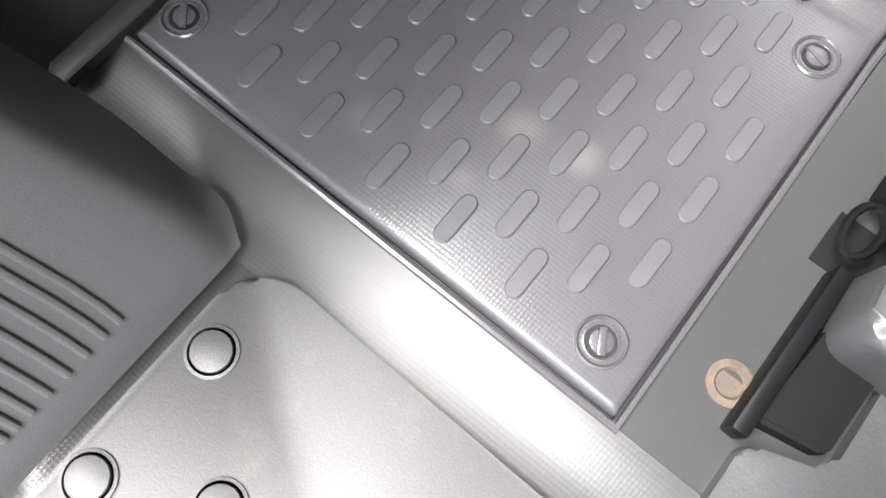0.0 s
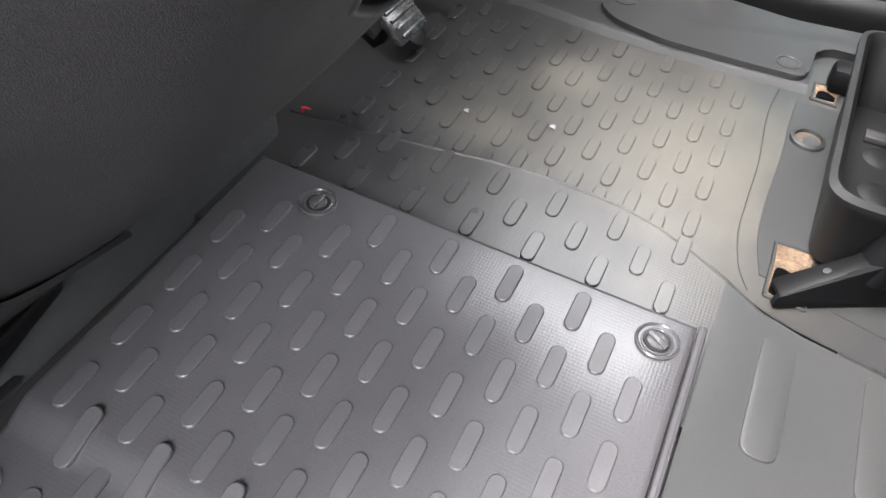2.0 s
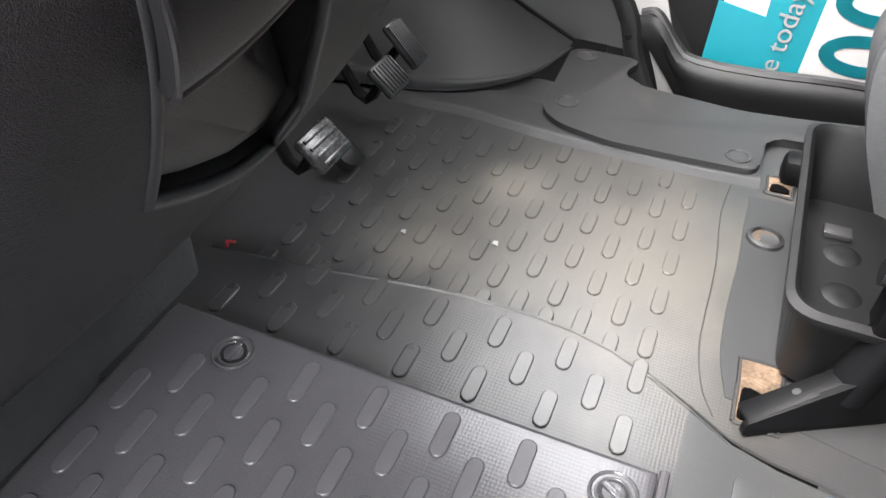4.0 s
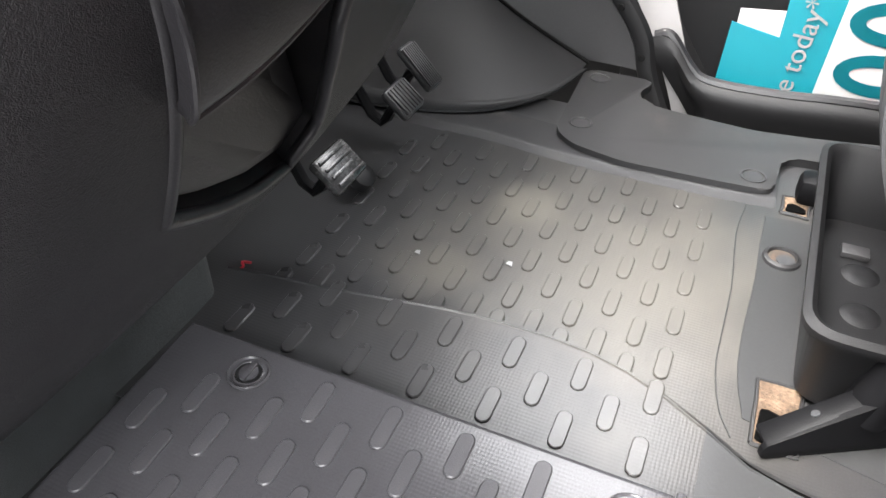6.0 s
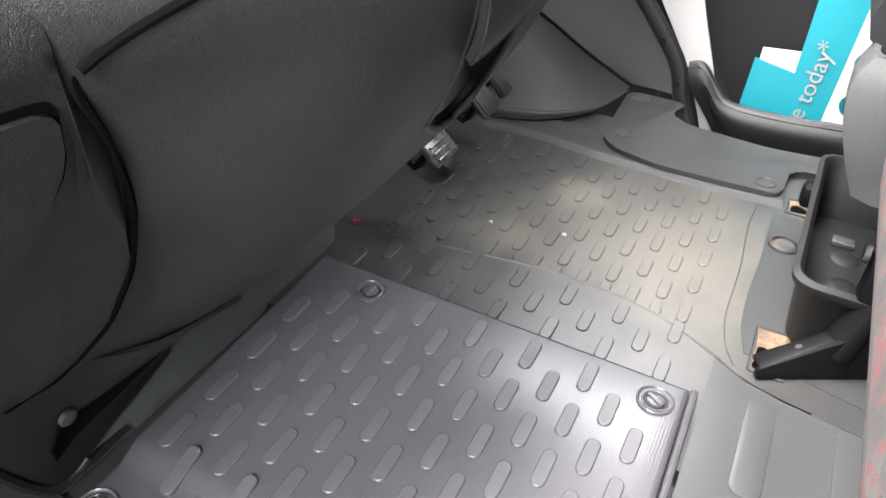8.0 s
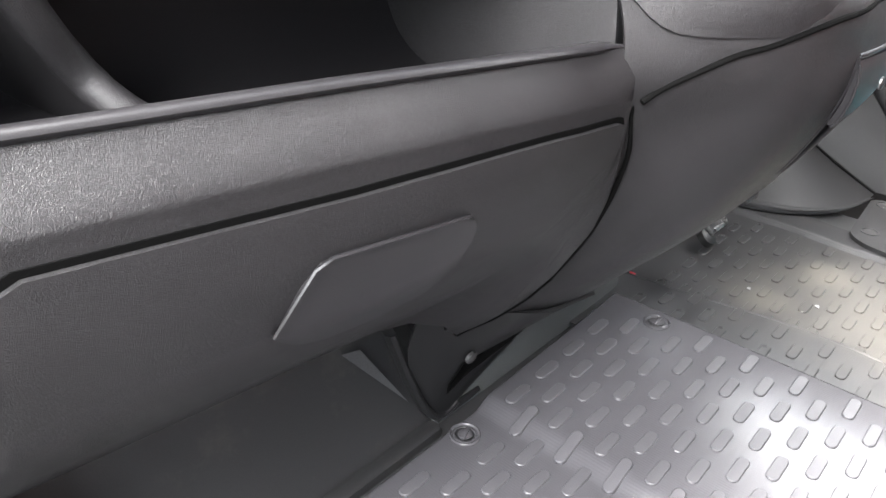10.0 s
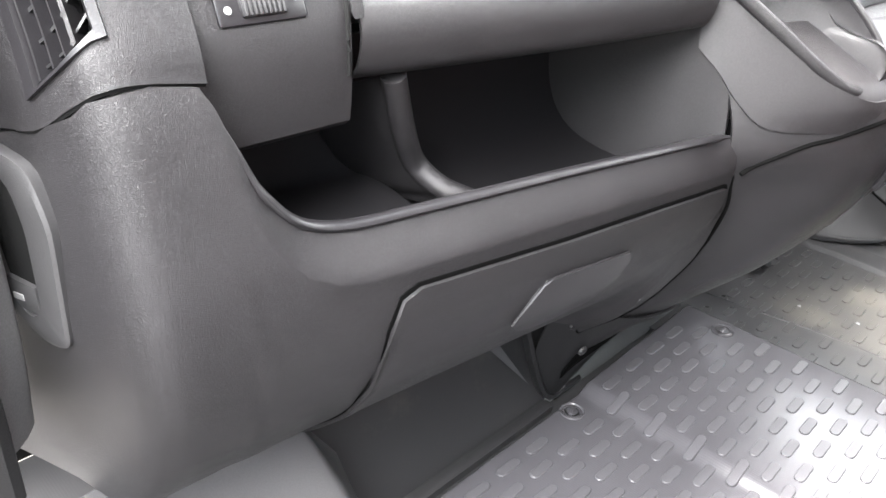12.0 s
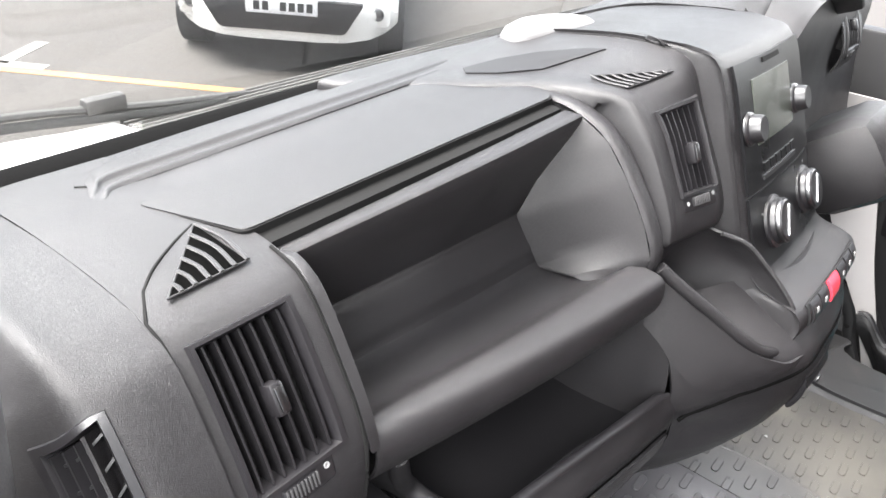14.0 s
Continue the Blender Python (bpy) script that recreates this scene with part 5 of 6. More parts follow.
# upper centre stack: vent pod, radio, heater panel, cup holder
cpod = Surf([[(-0.71, y0 - 0.16 * w, 0.812 + t * 0.4 + 0.006 * w), (-0.62, y0 - 0.125 * w, 0.832 + t + lift * 0.018 - 0.001 * w), (-0.50, y0 - 0.027 * w, 0.850 + t + lift * 0.025 - 0.006 * w), (-0.43, y0 - 0.004 * w, 0.855 + t + lift * 0.028 - 0.004 * w), (-0.388 + d, y1, 0.846 + t + lift * 0.024), (-0.356 + d, y1, 0.815 + t * 0.5), (-0.332 + d, y1, 0.775), (-0.314 + d, y1, 0.742), (-0.302 + d, y1, 0.712), (-0.305 + d, y1, 0.690), (-0.35 + d, y1, 0.675)]
             for y0, y1, d, t, lift, w in ((0.255, 0.258, -0.085, -0.04, 0, 1.0), (0.258, 0.262, -0.012, -0.010, 0, 1.0), (0.270, 0.278, -0.002, -0.002, 0, 0.9), (0.29, 0.292, 0.001, 0.0, 0, 0.75), (0.325, 0.325, 0.008, 0.004, 0.15, 0.5), (0.362, 0.360, 0.016, 0.006, 0.5, 0.2), (0.400, 0.388, 0.012, 0.003, 1.0, 0.0))])
stack = thing("centre_stack", "dark plastic centre stack with radio, heater knobs and a switch strip", "centre stack", at=(-0.3, 0.5, 0.7))
C_HOLE = (3.0, 5.0, 4.6, 6.9)
sheet("vent_tower", cpod, DASH, stack, steps(6, 4, C_HOLE[:2]), steps(10, 5, C_HOLE[2:]), 0.004, [C_HOLE])
cvent = thing("air_vent", "dark plastic dash air vent with upright slats and a thumb wheel", "air vent", "dash air vents", at=(-0.32, 0.325, 0.79))
vent(cvent, cpod, *C_HOLE, 7)
grille2 = thing("demister_grille", "three-cornered demister grille with curved ribs in the dash top", "air vent", "demister grilles", at=(-0.47, 0.31, 0.87))
demister(grille2, ((-0.381, 0.349, 0.8645), (-0.4527, 0.2853, 0.8518), (-0.4038, 0.286, 0.8508)), 8)
tower = Surf([[(-0.71, y, 0.808), (-0.62, y, 0.850), (-0.50, y, 0.876), (-0.42, y, 0.884), (-0.37 + d, y, 0.885), (-0.337 + d, y, 0.872), (-0.300 + d, y, 0.79), (-0.272 + d, y, 0.722), (-0.250 + d, y, 0.67), (-0.225 + d, y, 0.628), (-0.20 + d, y, 0.615), (-0.165 + d, y, 0.607), (-0.155 + d, y, 0.585), (-0.165 + d, y, 0.555)]
              for y, d in ((0.384, -0.07), (0.388, -0.012), (0.40, 0.0), (0.52, 0.004), (0.655, 0.0), (0.682, -0.012), (0.695, -0.05))])
sheet("tower_body", tower, DASH, stack, steps(6, 4), steps(13, 4), 0.004)


def on_tower(y, v, n=0.0):
    u = float(np.interp(y, (0.388, 0.40, 0.52, 0.655, 0.682), (1, 2, 3, 4, 5)))
    nn = tower.normal(u, v)
    nn = nn if nn.x > 0 else -nn
    return tower.at(u, v) + nn * n


def tower_patch(name, y0, y1, v0, v1, n0, n1, mat, parent, label=""):
    bm = bmesh.new()
    a = [[bm.verts.new(on_tower(y, v, n1)) for v in np.linspace(v0, v1, 8)] for y in np.linspace(y0, y1, 5)]
    b = [[bm.verts.new(on_tower(y, v, n0)) for v in np.linspace(v0, v1, 8)] for y in np.linspace(y0, y1, 5)]
    for i in range(4):
        for j in range(7):
            bm.faces.new((a[i][j], a[i + 1][j], a[i + 1][j + 1], a[i][j + 1]))
    for i in range(4):
        for j in (0, 7):
            bm.faces.new((a[i][j], a[i + 1][j], b[i + 1][j], b[i][j]))
    for j in range(7):
        for i in (0, 4):
            bm.faces.new((a[i][j], a[i][j + 1], b[i][j + 1], b[i][j]))
    return part(name, bm, mat, parent, label, 50)


def tower_pose(y, v, n=0.0):
    d = on_tower(y, v - 0.2) - on_tower(y, v + 0.2)
    return axes(on_tower(y, v, n), (0, 1, 0), d)


radio = thing("car_radio", "gloss black car radio with a grey screen and two round knobs", "radio", at=(-0.3, 0.52, 0.8))
face = tower_patch("radio_face", 0.412, 0.662, 5.02, 6.98, -0.002, 0.004, GLOSS, radio)
tower_patch("screen", 0.458, 0.588, 5.32, 6.22, 0.003, 0.0052, SCREEN, face, "dull grey display")
for y in (0.436, 0.606):
    m = tower_pose(y, 5.9, 0.004)
    kn = part("radio_knob", lathe([(0.0205, 0), (0.0205, 0.004), (0.0180, 0.006), (0.0165, 0.016), (0.0150, 0.019), (0.003, 0.0185)], m), DASH_SMOOTH, radio)
    part("knob_ring", lathe([(0.0212, 0), (0.0212, 0.002), (0.0195, 0.0038)], m), CHROME, kn, "chrome ring")
for k in range(6):
    tower_patch("preset_button", 0.468 + k * 0.02, 0.484 + k * 0.02, 6.56, 6.72, 0.003, 0.0062, GLOSS, radio)
tower_patch("radio_strip", 0.465, 0.585, 6.78, 6.86, 0.003, 0.006, CHROME, radio)
tower_patch("slot", 0.50, 0.56, 5.08, 5.16, 0.003, 0.0055, VOID, radio)
heater = thing("heater_panel", "black heater panel with round chrome-tipped control knobs", "heater controls", at=(-0.25, 0.52, 0.68))
tower_patch("heater_face", 0.412, 0.66, 7.06, 8.95, -0.002, 0.003, GLOSS, heater)
for y in (0.484, 0.614):
    m = tower_pose(y, 7.95, 0.003)
    kn = part("heater_knob", lathe([(0.036, 0), (0.0355, 0.004), (0.031, 0.006), (0.0290, 0.016), (0.0265, 0.0195), (0.003, 0.0195)], m, 32), DASH_SMOOTH, heater)
    part("knob_bezel", lathe([(0.0298, 0.011), (0.0305, 0.014), (0.0292, 0.0172), (0.0268, 0.0172)], m, 32), CHROME, kn, "chrome bezel")
    part("knob_grip", box((-0.0035, -0.022, 0.015), (0.0035, 0.022, 0.0225), 0.0025, m @ pose(0, 0, 0, rz=-25)), CHROME, kn, "silver grip bar")
    for k in range(7):
        a = radians(-60 + 40 * k)
        part("heater_mark", box((-0.0012, -0.002, 0.0), (0.0012, 0.002, 0.0008), 0, m @ pose(0.041 * math.sin(a), 0.041 * math.cos(a), 0.0, rz=-math.degrees(a))), RED_INK if (k == 2 and y < 0.5) else WHITE_INK, heater)
switches = thing("switch_strip", "black switch strip with a red hazard button", "switches", at=(-0.16, 0.53, 0.6))
tower_patch("strip_face", 0.42, 0.655, 10.95, 12.05, -0.002, 0.0025, BLACK, switches)
tower_patch("hazard_button", 0.498, 0.535, 11.0, 12.0, 0.002, 0.006, RED_INK, switches, "red hazard light button")
for k, y in enumerate((0.430, 0.463, 0.545, 0.58, 0.615)):
    tower_patch("rocker_switch", y, y + 0.029, 11.0, 12.0, 0.002, 0.0045, DASH_SMOOTH, switches)
    tower_patch("switch_mark", y + 0.011, y + 0.018, 11.4, 11.6, 0.004, 0.0052, WHITE_INK, switches)

# cup holder scoop between the shelf and the stack
scoop_rows = [
    [(-0.298, 0.243, 0.680), (-0.272, 0.262, 0.655), (-0.238, 0.287, 0.625), (-0.205, 0.313, 0.594), (-0.178, 0.345, 0.568), (-0.166, 0.382, 0.560)],
    [(-0.320, 0.262, 0.660), (-0.305, 0.285, 0.615), (-0.275, 0.305, 0.570), (-0.235, 0.330, 0.548), (-0.195, 0.357, 0.543), (-0.170, 0.386, 0.556)],
    [(-0.330, 0.305, 0.665), (-0.318, 0.340, 0.615), (-0.285, 0.355, 0.575), (-0.240, 0.368, 0.550), (-0.200, 0.380, 0.546), (-0.170, 0.391, 0.562)],
    [(-0.305, 0.345, 0.690), (-0.290, 0.366, 0.660), (-0.258, 0.381, 0.640), (-0.225, 0.387, 0.615), (-0.192, 0.392, 0.595), (-0.166, 0.395, 0.580)],
    [(-0.273, 0.352, 0.691), (-0.246, 0.370, 0.681), (-0.221, 0.382, 0.659), (-0.192, 0.390, 0.631), (-0.171, 0.395, 0.604), (-0.163, 0.396, 0.580)],
]
scoop = thing("cup_holder", "charcoal plastic cup holder scoop holding loose coins", "cup holder", at=(-0.22, 0.34, 0.58))
sheet("scoop", Surf(scoop_rows), DASH, scoop, steps(4, 5), steps(5, 5), 0.003, way=(0, 0, 1))
part("scoop_rim", tube([(p[0] - 0.002, p[1] - 0.003, p[2] - 0.002) for p in scoop_rows[0]], 0.0075, 10, 30), DASH, scoop)
part("scoop_lip", tube([scoop_rows[0][5], scoop_rows[1][5], scoop_rows[2][5], scoop_rows[3][5]] + scoop_rows[4][::-1], 0.0035, 8, 40), DASH, scoop)
neck = Surf([[(-0.30, 0.248, 0.682), (-0.272, 0.262, 0.655), (-0.235, 0.285, 0.618), (-0.198, 0.308, 0.582), (-0.155, 0.35, 0.558), (-0.142, 0.39, 0.556)],
             [(-0.305, 0.240, 0.65), (-0.275, 0.252, 0.62), (-0.24, 0.270, 0.585), (-0.205, 0.293, 0.553), (-0.158, 0.345, 0.545), (-0.140, 0.39, 0.54)],
             [(-0.30, 0.236, 0.60), (-0.275, 0.240, 0.58), (-0.25, 0.250, 0.55), (-0.22, 0.272, 0.525), (-0.172, 0.335, 0.520), (-0.142, 0.39, 0.515)]])
sheet("scoop_side", neck, DASH, scoop, steps(2, 4), steps(5, 4), 0.003)
back_wall = Surf([[(-0.50, 0.228, z), (-0.42, 0.234, z), (-0.34, 0.240, z), (xe, ye, z)] for z, xe, ye in ((0.44, -0.262, 0.249), (0.50, -0.256, 0.249), (0.56, -0.262, 0.247), (0.61, -0.285, 0.244), (0.65, -0.305, 0.242))])
sheet("shelf_side_wall", back_wall, DASH, dash, steps(4, 3), steps(3, 3), 0.004)
part("stack_core", box((-0.64, 0.352, 0.70), (-0.375, 0.42, 0.852), 0.012), DASH, stack)
for k, (x, y) in enumerate(((-0.188, 0.360), (-0.180, 0.376), (-0.205, 0.358))):
    tagged(part("coin", lathe([(0.0115, 0), (0.0118, 0.0012), (0.0105, 0.0022), (0.001, 0.0020)], pose(x, y, 0.5525 + 0.002 * k, 12 * k - 8, 10, 0), 20), CHROME), "silver coin lying in the cup holder", "coin", "coins in the cup holder")

bm = bmesh.new()
rim_hi = [(-0.592, 0.224, 0.8363), (-0.579, 0.212, 0.8357), (-0.549, 0.234, 0.8394), (-0.512, 0.275, 0.8464), (-0.496, 0.312, 0.8551), (-0.471, 0.351, 0.8686), (-0.499, 0.342, 0.8634), (-0.544, 0.312, 0.8529), (-0.575, 0.270, 0.8437)]
hi = [bm.verts.new((x, y, z + 0.0016)) for x, y, z in rim_hi]
lo = [bm.verts.new((x, y, z - 0.008)) for x, y, z in rim_hi]
hub = bm.verts.new((-0.533, 0.288, 0.8500))
bm.faces.new(list(reversed(lo)))
for k in range(len(hi)):
    bm.faces.new((hi[k], lo[k], lo[(k + 1) % len(hi)], hi[(k + 1) % len(hi)]))
    bm.faces.new((hi[k], hi[(k + 1) % len(hi)], hub))
part("top_recess", bm, TRAY, stack, "dark moulded hollow in the tower top")
dome = thing("dash_top_cover", "pale translucent rounded cover lying on the dash top", "cover", at=(-0.6, 0.44, 0.84))
shell_bm = bmesh.new()
ring = smooth_line([(-0.628, 0.352, 0), (-0.592, 0.334, 0), (-0.566, 0.372, 0), (-0.548, 0.440, 0), (-0.556, 0.500, 0), (-0.590, 0.508, 0), (-0.622, 0.450, 0), (-0.634, 0.395, 0), (-0.628, 0.352, 0)], 33)[:-1]
mx, my = float(ring[:, 0].mean()), float(ring[:, 1].mean())
loops = [[shell_bm.verts.new((mx + (q[0] - mx) * k, my + (q[1] - my) * k, z)) for q in ring] for k, z in ((1.0, 0.846), (1.0, 0.853), (0.93, 0.862), (0.75, 0.869), (0.45, 0.873), (0.1, 0.874))]
for a, b in zip(loops, loops[1:]):
    for i in range(len(a)):
        shell_bm.faces.new((a[i], a[(i + 1) % len(a)], b[(i + 1) % len(a)], b[i]))
shell_bm.faces.new(loops[0]), shell_bm.faces.new(loops[-1])
part("cover_shell", shell_bm, POST, dome)

# driver side of the dash, with the instrument hood, wheel and stalks
right_top = Surf([[(-0.73, y, 0.81), (-0.60, y, 0.84 + h), (-0.48, y, 0.86 + h), (-0.42, y, 0.86 + h), (-0.385, y, 0.83), (-0.38, y, 0.72), (-0.36, y, 0.60), (-0.35, y, 0.48), (-0.45, y, 0.38)] for y, h in ((0.685, 0.02), (0.80, 0.06), (1.0, 0.085), (1.2, 0.05), (1.32, 0.0), (1.50, -0.02))])
sheet("driver_dash", right_top, DASH, dash, steps(5, 3), steps(8, 3), 0.004)
hood = Surf([[(-0.50, y, 0.88 + h), (-0.42, y, 0.905 + h), (-0.36, y, 0.90 + h), (-0.345, y, 0.885 + h), (-0.40, y, 0.86 + h)] for y, h in ((0.72, -0.04), (0.80, 0.0), (0.95, 0.02), (1.10, 0.0), (1.18, -0.04))])
sheet("instrument_hood", hood, DASH, dash, steps(4, 3), steps(4, 3), 0.006)
rpod = Surf([[(-0.50, y, 0.87), (-0.44, y, 0.865), (-0.41, y, 0.845), (-0.375, y, 0.79), (-0.36, y, 0.74), (-0.37, y, 0.70)] for y in (1.24, 1.28, 1.34, 1.40)])
RV = (0.6, 2.4, 2.1, 3.9)
sheet("driver_vent_pod", rpod, DASH, dash, steps(3, 4, RV[:2]), steps(5, 4, RV[2:]), 0.004, [RV])
rvent = thing("air_vent", "dark plastic dash air vent with upright slats and a thumb wheel", "air vent", "dash air vents", at=(-0.39, 1.32, 0.79))
vent(rvent, rpod, *RV, 7)
wheel = thing("steering_wheel", "dark grey leather-look steering wheel on its column", "steering wheel", at=(-0.2, 0.95, 0.72))
wm = axes((-0.06, 0.99, 0.80), (0, 1, 0), (-0.62, 0, 0.78))
ring_pts = [wm @ Vector((0.195 * math.cos(a), 0.195 * math.sin(a), 0)) for a in np.linspace(0, 2 * math.pi, 49)]
part("rim", tube(ring_pts, 0.0155, 10), DASH, wheel)
part("hub", box((-0.075, -0.065, -0.045), (0.075, 0.065, -0.005), 0.025, wm), DASH, wheel)
for a in (0, 180, 270):
    part("spoke", box((0.05, -0.022, -0.03), (0.19, 0.022, -0.012), 0.008, wm @ pose(0, 0, 0, rz=a)), DASH, wheel)
part("column", tube([wm @ Vector((0, 0, -0.04)), wm @ Vector((0, 0, -0.36))], 0.035, 16), DASH, wheel)
part("column_cowl", box((-0.115, -0.095, -0.33), (0.115, 0.06, -0.16), 0.045, wm @ pose(-0.04, 0, 0)), DASH, wheel)
for s in (-1, 1):
    part("stalk", tube([wm @ Vector((0.06 * s, -0.06, -0.19)), wm @ Vector((0.14 * s, -0.05, -0.17)), wm @ Vector((0.22 * s, -0.04, -0.14))], [0.008, 0.009, 0.013], 8), BLACK, wheel)


# ---- driver footwell ----
scuff_line = rounded([(-0.236, 1.30), (-0.232, 1.245), (-0.20, 1.215), (-0.123, 1.198), (-0.017, 1.202), (0.072, 1.208), (0.077, 1.305), (0.36, 1.33), (0.36, 1.43), (0.118, 1.375), (0.034, 1.362),
                      (-0.09, 1.372), (-0.130, 1.380), (-0.146, 1.41), (-0.128, 1.462), (-0.245, 1.462)], 0.02)
scuff = thing("sill_cover", "dark grey plastic sill cover with oval screw plugs", "sill cover", at=(-0.05, 1.3, -0.014))
part("cover_plate", prism(scuff_line, FLOOR_Z, FLOOR_Z + 0.0125, 0.004), TRIM, scuff)
for x, y in ((-0.203, 1.278), (0.044, 1.235), (-0.215, 1.435)):
    part("screw_plug", lathe([(0.0175, 0), (0.017, 0.0022), (0.0145, 0.0022), (0.0135, 0.0005), (0.010, 0.0008), (0.002, 0.001)], pose(x, y, FLOOR_Z + 0.0118), 20), DASH_GREY, scuff)
hole = thing("floor_grommet", "worn round grommet hole in the floor covering", "grommet", at=(0.094, 1.082, -0.014))
part("grommet_ring", lathe([(0.022, 0), (0.021, 0.004), (0.017, 0.006), (0.0155, 0.002), (0.0155, -0.003)], pose(0.094, 1.082, FLOOR_Z + 0.001)), TRIM, hole)
part("grommet_well", lathe([(0.0165, 0.0012), (0.016, 0.002), (0.002, 0.0016)], pose(0.094, 1.082, FLOOR_Z + 0.001)), WASHER, hole, "bare orange foam in the hole")
part("grommet_plug", lathe([(0.0108, 0.0012), (0.0105, 0.0026), (0.002, 0.0024)], pose(0.0985, 1.079, FLOOR_Z + 0.001), 20), SEAT_GREY, hole, "grey plug deep in the hole")

trim = thing("footwell_trim", "dark grey moulded trim over the wheel arch in the driver footwell", "trim panel", at=(-0.4, 1.3, 0))
FOOT = [(-0.72, 1.20, -0.01), (-0.58, 1.205, -0.01), (-0.44, 1.222, -0.008), (-0.345, 1.262, -0.006), (-0.275, 1.345, -0.004), (-0.243, 1.458, -0.002)]
SEAM = [(-0.80, 1.38, 0.31), (-0.66, 1.40, 0.23), (-0.54, 1.42, 0.165), (-0.436, 1.44, 0.115), (-0.342, 1.458, 0.055), (-0.246, 1.470, 0.004)]
arch_rows = [FOOT]
for dy, dz in ((0.004, 0.020), (0.014, 0.027), (0.022, 0.030)):
    arch_rows.append([(x - 0.3 * dy, y + dy * (1 - k / 5.2), z + dz * (1 - k / 5.0)) for k, (x, y, z) in enumerate(FOOT)])
for f in (0.1, 0.4, 0.7, 1.0):
    arch_rows.append([tuple(a + (b - a) * f for a, b in zip(p, q)) for p, q in zip(arch_rows[3], SEAM)])
arch = Surf(arch_rows)
sheet("arch_cover", arch, ARCH, trim, steps(7, 3), steps(5, 5), 0.004)
part("arch_seam", tube([(x + 0.002, y - 0.002, z + 0.001) for x, y, z in SEAM], 0.0022, 6, 24), VOID, trim)
part("arch_edge", tube([(x, y - 0.002, z + 0.001) for x, y, z in FOOT], 0.002, 6, 24), BLACK, trim)
post = Surf([[(x, y + 0.004, z + 0.003) for x, y, z in SEAM],
             [(-0.80, 1.43, 0.45), (-0.67, 1.45, 0.40), (-0.55, 1.465, 0.33), (-0.44, 1.475, 0.26), (-0.33, 1.478, 0.165), (-0.200, 1.478, 0.005)],
             [(-0.80, 1.44, 0.55), (-0.66, 1.46, 0.50), (-0.53, 1.475, 0.42), (-0.41, 1.48, 0.33), (-0.275, 1.482, 0.205), (-0.155, 1.485, 0.0)]])
sheet("post_cover", post, DASH_GREY, trim, steps(2, 4), steps(5, 5), 0.004)
seal_pts = [(-0.40, 1.482, 0.36), (-0.345, 1.485, 0.275), (-0.285, 1.487, 0.200), (-0.22, 1.488, 0.125), (-0.17, 1.488, 0.06), (-0.150, 1.486, 0.0), (-0.125, 1.482, -0.05), (-0.10, 1.478, -0.09)]
part("door_seal", tube(seal_pts, 0.014, 8, 30, 1.2), BLACK, trim, "black rubber door seal")
for x, y, z in ((-0.205, 1.468, 0.105), (-0.16, 1.466, 0.03)):
    part("seal_clip", lathe([(0.006, 0), (0.005, 0.002), (0.001, 0.002)], axes((x, y, z), (1, 0, 0), (0, 0, 1)), 10), VOID, trim)
white_surf = Surf([[(-0.46, 1.515, 0.60), (-0.36, 1.52, 0.40), (-0.255, 1.52, 0.20), (-0.17, 1.52, 0.07), (-0.115, 1.52, -0.04), (-0.07, 1.52, -0.16)], [(-0.28, 1.525, 0.60), (-0.225, 1.525, 0.40), (-0.165, 1.525, 0.20), (-0.115, 1.525, 0.07), (-0.065, 1.525, -0.06), (-0.03, 1.525, -0.16)]])
tagged(sheet("door_pillar", white_surf, PAINT, None, steps(1, 3), steps(5, 5), 0.01), "white painted door pillar behind the seal", "pillar", kind="structure")
sillrun = box((-0.16, 1.36, -0.30), (0.9, 1.50, -0.11), 0.01)
tagged(part("door_sill", sillrun, BLACK), "dark door sill below the seat", "sill", kind="structure")

door = thing("driver_door", "closed black plastic driver door card with a deep storage bin", "door", at=(0.3, 1.58, 0.2))
part("door_card", box((-0.21, 1.575, -0.32), (0.95, 1.60, 0.74), 0.012, pose(0, 0, 0)), BLACK, door)
arm = Surf([[(-0.20, 1.57, 0.42), (-0.05, 1.55, 0.40), (0.2, 1.545, 0.39), (0.9, 1.545, 0.39)], [(-0.19, 1.55, 0.34), (-0.04, 1.528, 0.325), (0.2, 1.52, 0.32), (0.9, 1.52, 0.32)], [(-0.18, 1.57, 0.26), (-0.03, 1.555, 0.245), (0.2, 1.55, 0.24), (0.9, 1.55, 0.24)]])
sheet("arm_ledge", arm, DASH_SMOOTH, door, steps(2, 4), steps(3, 5), 0.006)
bin_s = Surf([[(-0.155, 1.50, 0.055), (-0.125, 1.497, 0.058), (-0.085, 1.488, 0.018), (-0.05, 1.482, 0.0), (0.05, 1.480, 0.0), (0.25, 1.480, 0.012), (0.9, 1.480, 0.02)],
              [(-0.140, 1.493, 0.028), (-0.108, 1.488, 0.028), (-0.075, 1.479, -0.006), (-0.04, 1.473, -0.02), (0.05, 1.471, -0.02), (0.25, 1.471, -0.01), (0.9, 1.471, 0.0)],
              [(-0.072, 1.505, -0.06), (-0.055, 1.50, -0.06), (-0.035, 1.492, -0.07), (-0.010, 1.488, -0.08), (0.05, 1.486, -0.08), (0.25, 1.486, -0.08), (0.9, 1.486, -0.08)],
              [(-0.005, 1.53, -0.18), (0.005, 1.528, -0.18), (0.015, 1.525, -0.19), (0.025, 1.522, -0.2), (0.05, 1.52, -0.2), (0.25, 1.52, -0.2), (0.9, 1.52, -0.2)]])
sheet("door_bin", bin_s, BLACK, door, steps(3, 4), steps(6, 4), 0.008)
